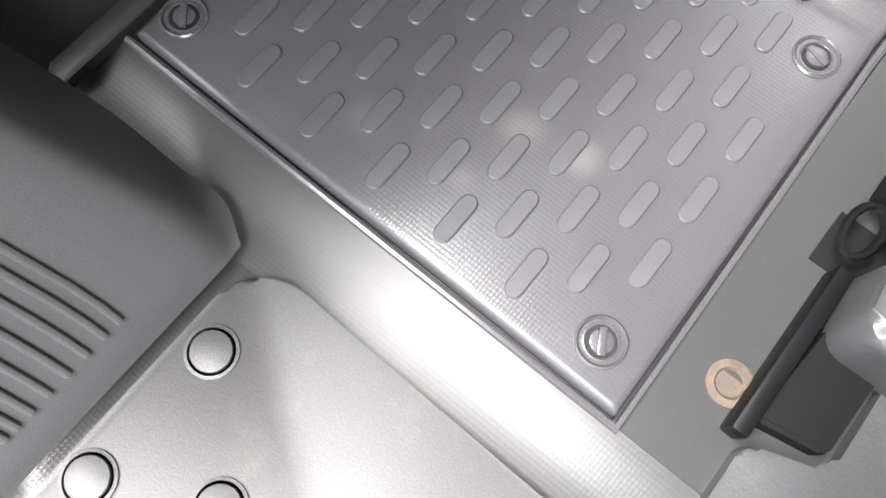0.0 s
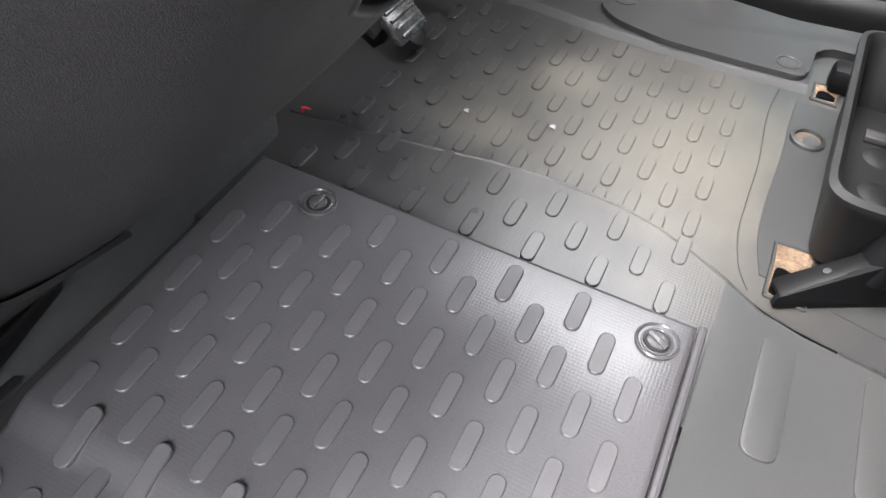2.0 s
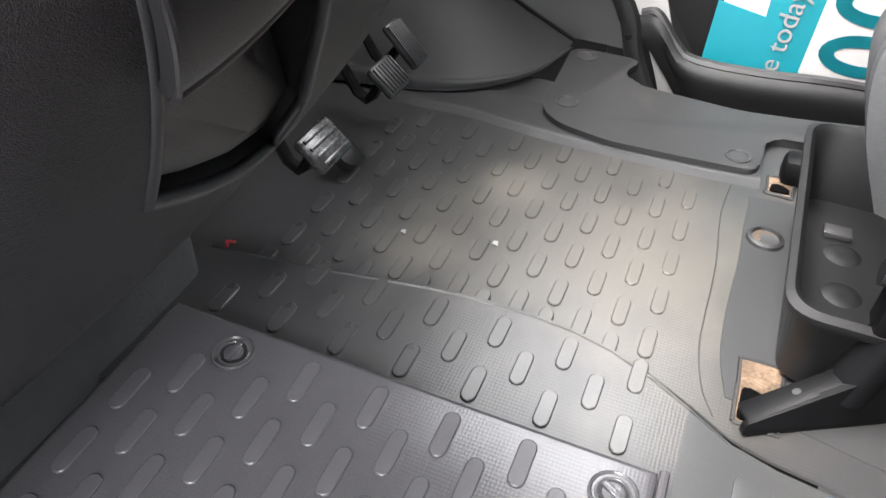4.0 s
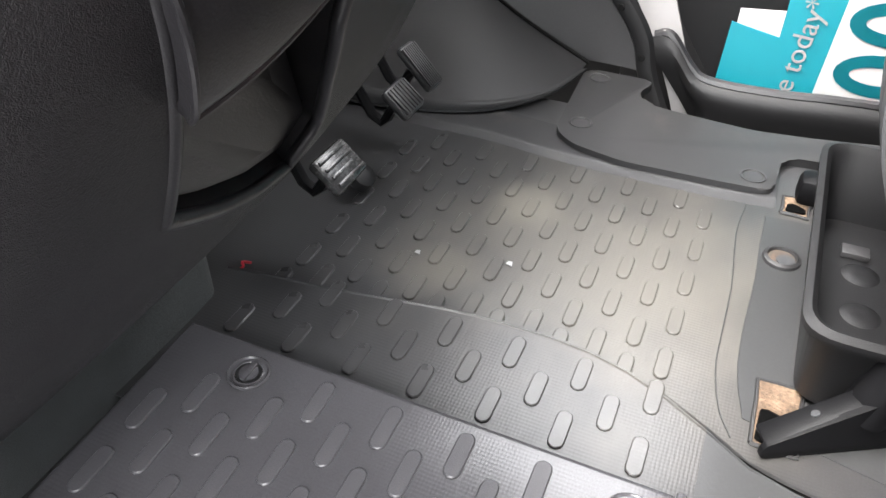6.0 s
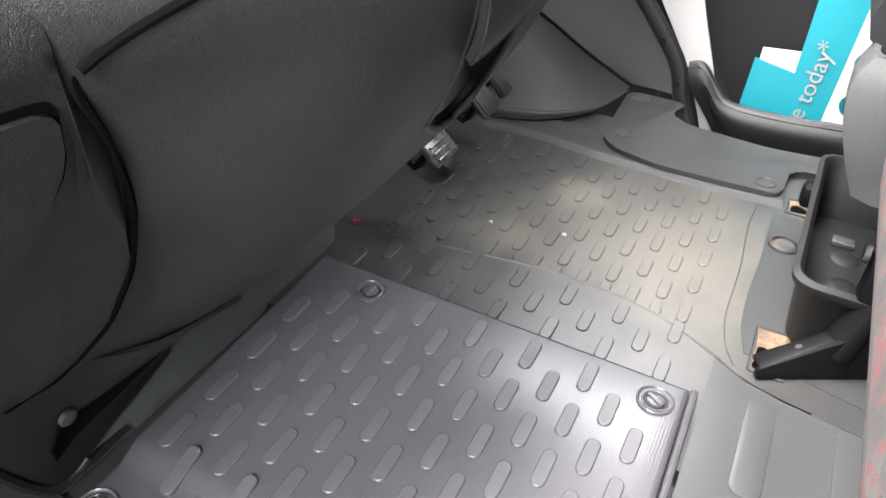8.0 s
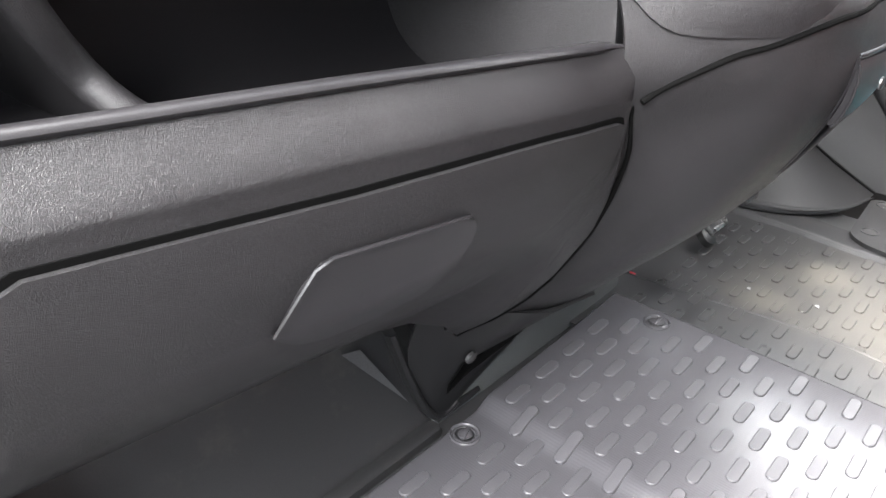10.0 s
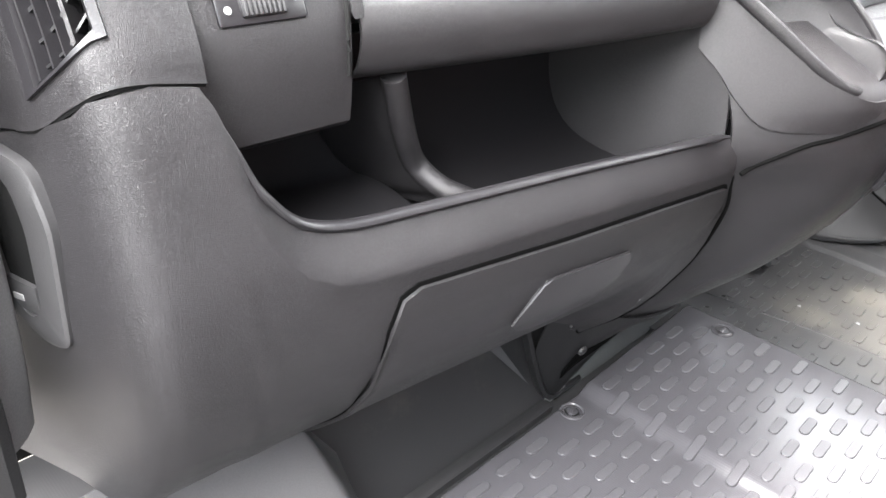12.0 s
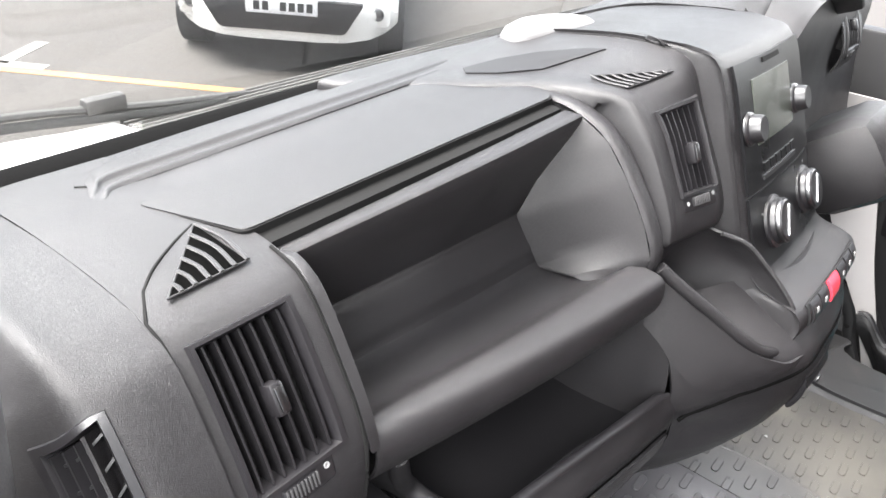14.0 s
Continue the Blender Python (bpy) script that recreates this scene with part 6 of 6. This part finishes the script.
part("bin_rim", tube([(-0.150, 1.505, 0.056), (-0.125, 1.505, 0.060), (-0.085, 1.494, 0.020), (-0.05, 1.488, 0.003), (0.05, 1.486, 0.003), (0.25, 1.486, 0.015), (0.9, 1.486, 0.022)], 0.0085, 8, 40), DASH_SMOOTH, door)
part("bin_end", prism([(-0.150, 0.05), (-0.12, 0.058), (0.03, -0.15), (0.0, -0.18)], -0.04, 0.04, 0.005, axes((0, 1.54, 0), (1, 0, 0), (0, 0, 1))), BLACK, door)

# leaflets standing in the door bin
leaf = thing("leaflet", "teal and white printed leaflet standing in the door bin", "leaflet", at=(0.03, 1.53, 0.0))
lm = axes((0.006, 1.528, 0.02), (1, 0, 0.02), (0, 0.05, 1))
part("sheet_low", prism([(-0.052, -0.06), (0.25, -0.06), (0.25, 0.30), (0.030, 0.30), (0.028, 0.055), (-0.046, 0.070)], -0.001, 0.001, 0, lm), TEAL, leaf)
part("sheet_white", prism([(-0.045, -0.06), (0.05, -0.06), (0.05, 0.092), (-0.042, 0.086)], -0.004, -0.002, 0, axes((0.010, 1.536, 0.022), (1, 0, 0.02), (0, 0.05, 1))), CARD, leaf)
part("white_band", prism([(0.095, -0.06), (0.22, -0.06), (0.22, 0.30), (0.118, 0.30)], 0.0012, 0.002, 0, lm), CARD, leaf)
words("printed_text", "ne today*", 0.044, lm @ pose(0.060, 0.036, 0.003, rz=84), WHITE_INK, leaf, "white printed words")
for cy in (0.018, 0.096, 0.18):
    bmr = bmesh.new()
    ringv = []
    for a in np.linspace(0, 2 * math.pi, 25)[:-1]:
        ringv.append([bmr.verts.new((lm @ pose(0.178, cy, 0.003)) @ Vector((kx * math.cos(a), ky * math.sin(a), 0))) for kx, ky in ((0.062, 0.033), (0.040, 0.014))])
    for i in range(24):
        a, b = ringv[i], ringv[(i + 1) % 24]
        bmr.faces.new((a[0], b[0], b[1], a[1]))
    bmesh.ops.solidify(bmr, geom=bmr.faces[:], thickness=0.0006)
    part("print_ring", bmr, TEAL, leaf)


def pedal(name, label, centre, w, h, m, ribs, mat, arm_to, along=False):
    ob = thing(name, label, "pedal", "pedals", at=centre)
    p = Matrix.Translation(centre) @ m
    pad = part("pedal_pad", box((-w / 2, -h / 2, -0.006), (w / 2, h / 2, 0.006), 0.005, p), mat, ob)
    for k in range(ribs):
        if along:
            x = -w / 2 + w * (k + 0.7) / (ribs + 0.4)
            lo, hi = (x - 0.0014, -h / 2 + 0.004, 0.005), (x + 0.0014, h / 2 - 0.004, 0.0080)
        else:
            y = -h / 2 + h * (k + 0.7) / (ribs + 0.4)
            lo, hi = (-w / 2 + 0.006, y - 0.0022, 0.005), (w / 2 - 0.006, y + 0.0022, 0.0085)
        part("tread", box(lo, hi, 0.0008, p), mat, pad)
    part("pedal_arm", tube([p @ Vector((0, 0, -0.008)), p @ Vector((0, 0.03, -0.05)), arm_to], 0.007, 8, 10), STEEL, ob)
    return ob


pedal("clutch_pedal", "worn shiny black rubber clutch pedal", (-0.372, 0.880, 0.106), 0.062, 0.044, axes((0, 0, 0), (0, 1, 0), (-0.75, 0, 0.66)), 4, PEDAL, (-0.56, 0.90, 0.42))
pedal("brake_pedal", "black ribbed rubber brake pedal", (-0.392, 1.075, 0.090), 0.052, 0.046, axes((0, 0, 0), (0, 1, 0), (-0.75, 0, 0.66)), 7, PEDAL_DARK, (-0.58, 1.06, 0.42), True)
pedal("accelerator_pedal", "tall ribbed black accelerator pedal", (-0.409, 1.160, 0.095), 0.036, 0.070, axes((0, 0, 0), (0.05, 1, 0), (-0.70, 0, 0.72)), 8, PEDAL_DARK, (-0.60, 1.16, 0.42), True)
tagged(part("pedal_stop", lathe([(0.02, 0), (0.018, 0.012), (0.008, 0.016), (0.002, 0.016)], pose(-0.42, 1.0, FLOOR_Z + 0.02, 0, 40, 0), 14), BLACK), "small black rubber pedal stop on the bulkhead", "pedal stop")
tagged(part("driver_bulkhead", box((-0.62, 0.74, -0.02), (-0.58, 1.30, 0.6), 0.01, pose(0, 0, 0, 0, -14, 0)), BLACK), "black lined bulkhead behind the pedals", "bulkhead", kind="structure")

# tray under the driver seat
tray = thing("under_seat_tray", "black plastic storage tray under the driver seat, empty", "storage tray", at=(0.2, 1.0, 0.0))
rim0 = rounded([(0.103, 0.842), (0.36, 0.842), (0.38, 1.175), (0.108, 1.182)], 0.032, 6)
bm = bmesh.new()
cx, cy = 0.24, 1.015


def ring_at(k, z, src=rim0):
    return [bm.verts.new((cx + (x - cx) * k, cy + (y - cy) * k, z)) for x, y in src]


rings = [ring_at(0.90, -0.004), ring_at(0.985, 0.078), ring_at(1.04, 0.088), ring_at(1.045, 0.096), ring_at(1.0, 0.099), ring_at(0.955, 0.092), ring_at(0.88, 0.008)]
for a, b in zip(rings, rings[1:]):
    for i in range(len(a)):
        bm.faces.new((a[i], a[(i + 1) % len(a)], b[(i + 1) % len(a)], b[i]))
bm.faces.new(list(reversed(rings[0]))), bm.faces.new(rings[-1])
part("tray_shell", bm, BLACK, tray, smooth=50)
for y in (0.93, 0.99, 1.06):
    part("tray_boss", lathe([(0.020, 0), (0.015, 0.0022), (0.008, 0.0032), (0.002, 0.0028)], pose(0.172, y, 0.008), 20), BLACK, tray)
part("tray_clip", box((0.15, 1.085, 0.008), (0.18, 1.105, 0.016), 0.002), DASH_GREY, tray)

# seat frame brackets and the torn openings in the floor covering
for x0, y0, x1, y1 in ((0.087, 0.795, 0.128, 0.878), (0.086, 1.180, 0.118, 1.222)):
    tear = thing("floor_opening", "ragged opening in the floor covering showing orange foam and rust", "floor opening", "floor openings", at=(x0, y0, -0.014))
    jag = [(x0 + (x1 - x0) * a + random.uniform(-0.002, 0.002), y0 + (y1 - y0) * b + random.uniform(-0.002, 0.002)) for a, b in ((0, 0), (0.5, 0), (1, 0), (1, 0.3), (1, 0.65), (1, 1), (0.5, 1), (0, 1), (0, 0.6), (0, 0.3))]
    part("bare_foam", prism(jag, FLOOR_Z, FLOOR_Z + 0.0022), RUST, tear)
    part("torn_rubber", prism(rounded([(x0 + 0.004, y0 + 0.004), (x1 - 0.002, y0 + 0.006), (x1 - 0.006, y0 + (y1 - y0) * 0.45), (x0 + 0.006, y0 + (y1 - y0) * 0.55)], 0.006), FLOOR_Z, FLOOR_Z + 0.005, 0.002), SEAL, tear)
    part("opening_lip", tube([(x, y, FLOOR_Z + 0.002) for x, y in jag + jag[:1]], 0.0022, 6), TRIM, tear)


def beam(a, b, w, h):
    d = Vector(b) - Vector(a)
    m = axes(a, d, (0, 0, 1) if abs(d.normalized().z) < 0.9 else (0, 1, 0))
    return box((0, -h / 2, -w / 2), (d.length, h / 2, w / 2), 0.003, m)


base = thing("steel_floor_mount", "black painted steel driver seat frame bolted to the floor", "mount", at=(0.25, 0.9, 0.0))
part("front_leg", beam((0.094, 0.793, 0.002), (0.205, 0.858, 0.064), 0.024, 0.008), STEEL, base)
part("leg_gusset", prism(rounded([(0.0, -0.012), (0.165, -0.012), (0.165, 0.080), (0.125, 0.066), (0.0, 0.004)], 0.006), -0.003, 0.003, 0.001, axes((0.096, 0.783, 0.0), (0.865, 0.50, 0), (0, 0, 1))), STEEL, base)
for k in (0.35, 0.7):
    q = Vector((0.094, 0.793, 0.002)).lerp(Vector((0.205, 0.858, 0.064)), k)
    part("leg_hole", lathe([(0.004, 0), (0.0038, 0.0012), (0.001, 0.0012)], Matrix.Translation((q.x - 0.002, q.y, q.z + 0.0035)) @ pose(0, 0, 0, 0, -27, 0), 10), SEAT_GREY, base)
part("front_post", tube([(0.17, 0.84, 0.02), (0.185, 0.85, 0.08), (0.215, 0.86, 0.15), (0.26, 0.87, 0.21)], 0.021, 10, 12), STEEL, base)
part("rear_foot", box((0.098, 1.205, FLOOR_Z), (0.20, 1.245, 0.024), 0.010), STEEL, base)
part("height_lever", tube([(0.185, 0.885, 0.20), (0.185, 0.90, 0.14), (0.20, 0.95, 0.11)], 0.012, 8, 10), STEEL, base)
part("rail", box((0.16, 0.80, 0.205), (0.75, 0.845, 0.245), 0.006), STEEL, base)
part("rail", box((0.16, 1.22, 0.205), (0.75, 1.265, 0.245), 0.006), STEEL, base)
part("cross_tube", tube([(0.19, 0.82, 0.20), (0.19, 1.24, 0.20)], 0.014, 10), STEEL, base)
part("pivot_bracket", box((0.165, 0.835, 0.09), (0.215, 0.87, 0.20), 0.006), STEEL, base)
part("pivot_bolt", lathe([(0.012, 0), (0.012, 0.006), (0.006, 0.008), (0.001, 0.008)], axes((0.166, 0.85, 0.15), (0, 1, 0), (0, 0, 1)) @ pose(0, 0, -0.012, 0, 0, 0), 10), CHROME, base)
part("link_rod", tube([(0.168, 1.16, 0.235), (0.165, 1.15, 0.19), (0.170, 1.14, 0.15), (0.185, 1.12, 0.10)], 0.0085, 8, 14), STEEL, base)
part("link_joint", lathe([(0.014, -0.012), (0.016, 0.0), (0.014, 0.012), (0.002, 0.014)], pose(0.166, 1.147, 0.185), 10), SEAT_GREY, base)


def cushion(bm, lo, hi, r):
    return box_bm(bm, lo, hi, r, None, 4)


dseat = thing("driver_seat", "driver seat with grey plastic side cover and checked cloth", "seat", at=(0.45, 1.0, 0.25))
part("seat_cushion", cushion(bmesh.new(), (0.092, 0.775, 0.375), (0.72, 1.30, 0.53), 0.05), CLOTH, dseat)
side = Surf([[(0.128, 0.83, 0.262), (0.094, 0.83, 0.305), (0.082, 0.83, 0.345), (0.090, 0.83, 0.372)], [(0.130, 0.79, 0.258), (0.096, 0.785, 0.305), (0.086, 0.785, 0.348), (0.095, 0.785, 0.376)], [(0.17, 0.770, 0.245), (0.15, 0.762, 0.305), (0.14, 0.760, 0.355), (0.15, 0.762, 0.385)], [(0.72, 0.78, 0.235), (0.72, 0.765, 0.31), (0.72, 0.76, 0.38), (0.72, 0.76, 0.43)]])
sheet("side_cover", side, SEAT_GREY, dseat, steps(3, 5), steps(3, 4), 0.006)
part("cover_groove", box((0.26, 0.7615, 0.322), (0.70, 0.771, 0.330), 0.002), DASH_GREY, dseat)
part("seat_front_edge", tube([(0.105, 0.82, 0.395), (0.10, 0.95, 0.40), (0.10, 1.15, 0.40), (0.105, 1.28, 0.395)], 0.032, 10, 14), BLACK, dseat)
part("backrest", cushion(bmesh.new(), (0.66, 0.80, 0.5), (0.82, 1.30, 1.25), 0.06), CLOTH, dseat)

pseat = thing("passenger_bench", "passenger bench in dark cloth with a red check", "seat", at=(0.4, 0.2, 0.0))
part("bench_base", box((0.30, -0.25, -0.012), (0.85, 0.62, 0.30), 0.02), DASH_GREY, pseat)
part("bench_cushion", cushion(bmesh.new(), (0.101, -0.30, 0.315), (0.80, 0.66, 0.475), 0.05), CLOTH, pseat)
part("bench_back", cushion(bmesh.new(), (0.72, -0.30, 0.44), (0.88, 0.66, 1.15), 0.05), CLOTH, pseat)
brk = thing("bench_bracket", "black steel bench bracket bolted to the floor", "bracket", at=(0.15, 0.08, 0.0))
part("bracket_plate", prism(rounded([(0.120, 0.016), (0.128, 0.112), (0.175, 0.128), (0.172, 0.026)], 0.006), FLOOR_Z, 0.006, 0.004), VOID, brk)
part("bracket_flange", box((0.108, 0.0, FLOOR_Z), (0.122, 0.15, 0.012), 0.003, pose(0, 0, 0)), STEEL, brk)
part("bracket_strap", box((0.100, 0.208, 0.0), (0.32, 0.242, 0.05), 0.006), VOID, brk)
part("bracket_rod", tube([(0.125, 0.20, 0.01), (0.15, 0.175, 0.03), (0.20, 0.17, 0.04)], 0.008, 8, 8), STEEL, brk)
part("bracket_ring", tube([Vector((0.108, 0.182, 0.012)) + Vector((0.013 * math.cos(a), 0.024 * math.sin(a), 0)) for a in np.linspace(0, 2 * math.pi, 17)], 0.0035, 6), STEEL, brk)
part("bracket_recess", box((0.092, 0.15, FLOOR_Z), (0.32, 0.245, FLOOR_Z + 0.004), 0.001), VOID, brk)
plinth = thing("bench_plinth", "light grey plastic plinth cover under the bench", "plinth", at=(0.3, 0.05, 0.0))
part("plinth_base", prism(rounded([(0.124, -0.35), (0.46, -0.35), (0.46, 0.16), (0.182, 0.16), (0.182, 0.02), (0.124, 0.0)], 0.012), FLOOR_Z, 0.002, 0.004), SEAT_GREY, plinth)
part("plinth_cover", prism(rounded([(0.128, 0.088), (0.46, 0.10), (0.46, 0.172), (0.120, 0.158)], 0.02), 0.0, 0.062, 0.012), SEAT_GREY, plinth)

# litter on the floor
for x, y, s in ((-0.192, 0.942, 0.004), (-0.297, 0.917, 0.0035)):
    tagged(part("paper_scrap", prism([(-s, -s * 0.6), (s, -s), (s * 0.5, s), (-s * 0.7, s * 0.8)], 0, 0.001, 0, pose(x, y, FLOOR_Z + 0.001)), CARD), "tiny white paper scrap on the floor", "litter", "litter on the floor")
tagged(part("thread_scrap", tube([(-0.467, 0.80, -0.011), (-0.462, 0.806, -0.008), (-0.468, 0.812, -0.008), (-0.46, 0.818, -0.011)], 0.0016, 6, 10), RED_INK), "small red thread scrap on the floor", "litter", "litter on the floor")

# ---- outside ----
GROUND_Z = -0.62
ground = tagged(part("ground", box((-400, -400, GROUND_Z - 0.1), (400, 400, GROUND_Z)), ASPHALT), "grey asphalt car park", "ground", kind="structure")


def stripe(a, b, w, mat):
    d = Vector((b[0] - a[0], b[1] - a[1], 0))
    n = d.normalized().cross(Vector((0, 0, 1))) * w / 2
    pts = [(a[0] + n.x, a[1] + n.y), (b[0] + n.x, b[1] + n.y), (b[0] - n.x, b[1] - n.y), (a[0] - n.x, a[1] - n.y)]
    ob = part("bay_line", prism(list(reversed(pts)), GROUND_Z, GROUND_Z + 0.004), mat, ground)
    return ob


stripe((-7.2, 0.093), (-3.4, 2.972), 0.10, LINE_YELLOW)
stripe((-5.415, 1.584), (-5.726, 2.027), 0.10, LINE_WHITE)
stripe((-5.45, 1.56), (-5.163, 1.771), 0.10, LINE_WHITE)
bonnet = thing("cowl", "weathered grey cowl panel with drain slots below the windscreen", "cowl", at=(-0.9, 0.5, 0.7))
cowl_surf = Surf([[(-0.738, y, 0.780), (-0.80, y, 0.768), (-0.815, y, 0.764), (-0.85, y, 0.74), (-0.98, y, 0.62), (-1.05, y, 0.2)] for y in (-0.6, 0.0, 0.6, 1.2, 1.66)])
sheet("cowl_panel", cowl_surf, COWL, bonnet, steps(4, 3), steps(5, 4), 0.006, way=(-0.2, 0, 1))
edge_surf = Surf([[(-0.728, y, 0.7935), (-0.76, y, 0.7900), (-0.80, y, 0.7855), (-0.80 - w, y, 0.776)] for y, w in ((-0.6, 0.06), (-0.35, 0.05), (-0.20, 0.035), (-0.115, 0.012))])
sheet("bonnet_edge", edge_surf, PAINT, bonnet, steps(3, 4), steps(3, 4), 0.003, (), "white painted bonnet edge", (0, 0, 1))
for k in range(6):
    part("cowl_rib", box((-0.772 - 0.009 * k, -0.10, 0.774), (-0.769 - 0.009 * k, 1.0, 0.7805), 0.001), COWL, bonnet)
wiper = thing("windscreen_wiper", "dark grey windscreen wiper lying on the glass", "wiper", at=(-0.79, -0.1, 0.82))
part("wiper_arm", tube([(-0.80, -0.48, 0.838), (-0.80, -0.227, 0.816), (-0.80, -0.139, 0.805), (-0.80, -0.052, 0.793), (-0.805, 0.061, 0.780)], 0.0055, 8, 24, 0.8), WIPER, wiper)
part("wiper_blade", tube([(-0.797, -0.48, 0.828), (-0.797, -0.227, 0.806), (-0.797, -0.139, 0.796), (-0.797, -0.052, 0.786), (-0.80, 0.03, 0.779)], 0.0042, 8, 20, 1.3), TYRE, wiper)
part("wiper_clip", box((-0.808, -0.146, 0.800), (-0.792, -0.100, 0.817), 0.004), WIPER, wiper)


def small_car(m):
    car = thing("parked_car", "white parked hatchback with a black lower grille, facing the van", "car")
    car.matrix_basis = m
    L, W = 4.0, 1.7
    prof = [(0.0, 0.34), (0.02, 0.55), (0.10, 0.72), (0.9, 0.92), (1.7, 1.42), (3.0, 1.46), (3.8, 0.95), (3.95, 0.7), (3.95, 0.35), (3.5, 0.22), (0.4, 0.20), (0.06, 0.24)]
    prof = [(0.03, 0.25), (0.0, 0.34), (0.0, 0.46)] + prof[1:]
    rows = []
    for f in (-1, -0.96, -0.88, -0.75, -0.55, -0.3, 0, 0.3, 0.55, 0.75, 0.88, 0.96, 1):
        c, e = 0.34 * abs(f) ** 4, abs(f) ** 6
        rows.append([(x + c * max(0, 1 - x / 1.2), f * W / 2 * (1 if z < 0.95 else 0.8), z + (0.12 * e if z < 0.4 else -0.10 * e if z > 0.5 else 0)) for x, z in prof + prof[:1]])
    bmc = bmesh.new()
    vs = [[bmc.verts.new(p) for p in r[:-1]] for r in rows]
    for a, b in zip(vs, vs[1:]):
        for i in range(len(a)):
            bmc.faces.new((a[i], a[(i + 1) % len(a)], b[(i + 1) % len(a)], b[i]))
    bmc.faces.new(vs[0]), bmc.faces.new(list(reversed(vs[-1])))

    def piece(name, b, mat, label=""):
        ob = part(name, b, mat, None, label)
        ob.parent = car
        return ob

    piece("body", bmc, CAR_PAINT)
    piece("lower_grille", prism(rounded([(-0.46, 0.33), (0.46, 0.33), (0.60, 0.56), (-0.60, 0.56)], 0.03), -0.05, 0.012, 0.008, axes((0.0, 0, 0), (0, 1, 0), (0, 0, 1)) @ pose(0, 0, 0, 0, 180, 0)), BLACK)
    piece("upper_grille", prism(rounded([(-0.42, 0.60), (0.42, 0.60), (0.36, 0.66), (-0.36, 0.66)], 0.02), -0.05, 0.0, 0.006, axes((0.03, 0, 0), (0, 1, 0), (0, 0, 1)) @ pose(0, 0, 0, 0, 180, 0)), BLACK)
    pl = piece("number_plate", box((-0.030, -0.26, 0.455), (-0.018, 0.26, 0.565), 0.004), CARD, "white number plate")
    for k in range(7):
        if k != 4:
            b = part("plate_bar", box((-0.0315, -0.225 + k * 0.064, 0.478), (-0.0298, -0.18 + k * 0.064, 0.542)), BLACK, None)
            b.parent = pl
    for s in (-1, 1):
        piece("fog_recess", prism(rounded([(-0.09, -0.09), (0.09, -0.09), (0.09, 0.10), (-0.05, 0.10)], 0.03), -0.02, 0.006, 0.004, axes((0.165, 0.70 * s, 0.46), (0, 1, 0), (0, 0, 1)) @ pose(0, 0, 0, 0, 180, 0)), CAR_PAINT)
        piece("fog_lamp", lathe([(0.045, -0.02), (0.045, 0.012), (0.036, 0.014), (0.03, 0.004), (0.002, 0.008)], axes((0.155, 0.70 * s, 0.46), (0, 1, 0), (0, 0, 1)) @ pose(0, 0, 0, 0, 180, 0)), CHROME)
        piece("headlight", prism(rounded([(-0.16, -0.08), (0.16, -0.05), (0.12, 0.10), (-0.10, 0.08)], 0.03), -0.04, 0.02, 0.01, axes((0.17, 0.62 * s, 0.74), (0.3 * s, 1, 0), (0.25, 0, 1)) @ pose(0, 0, 0, 0, 180, 0)), CHROME)
        for x in (0.75, 3.2):
            w = piece("car_wheel", lathe([(0.30, -0.1), (0.305, -0.06), (0.305, 0.06), (0.30, 0.1), (0.2, 0.1), (0.19, 0.08), (0.02, 0.09)], axes((x, 0.80 * s, 0.305), (1, 0, 0), (0, 0, 1)) @ pose(0, 0, 0, 0, 180 if s > 0 else 0, 0)), TYRE)
    piece("car_windscreen", prism([(-0.58, 0.96), (0.58, 0.96), (0.50, 1.36), (-0.50, 1.36)], -0.004, 0.006, 0, axes((0.55, 0, 0.05), (0, 1, 0), (0.8, 0, 0.75)) @ pose(0, 0, -0.42, 0, 180, 0)), GLOSS)
    return car


small_car(pose(-4.15, 2.97, GROUND_Z, 0, 0, 131) @ Matrix.Scale(0.94, 4))
far_hedge = thing("far_wall", "pale building wall far across the car park", "wall", kind="structure", at=(-30, 10, 0))
part("wall_block", box((-34, -40, GROUND_Z), (-30, 60, 5.0), 0.1), HEADLINER, far_hedge)
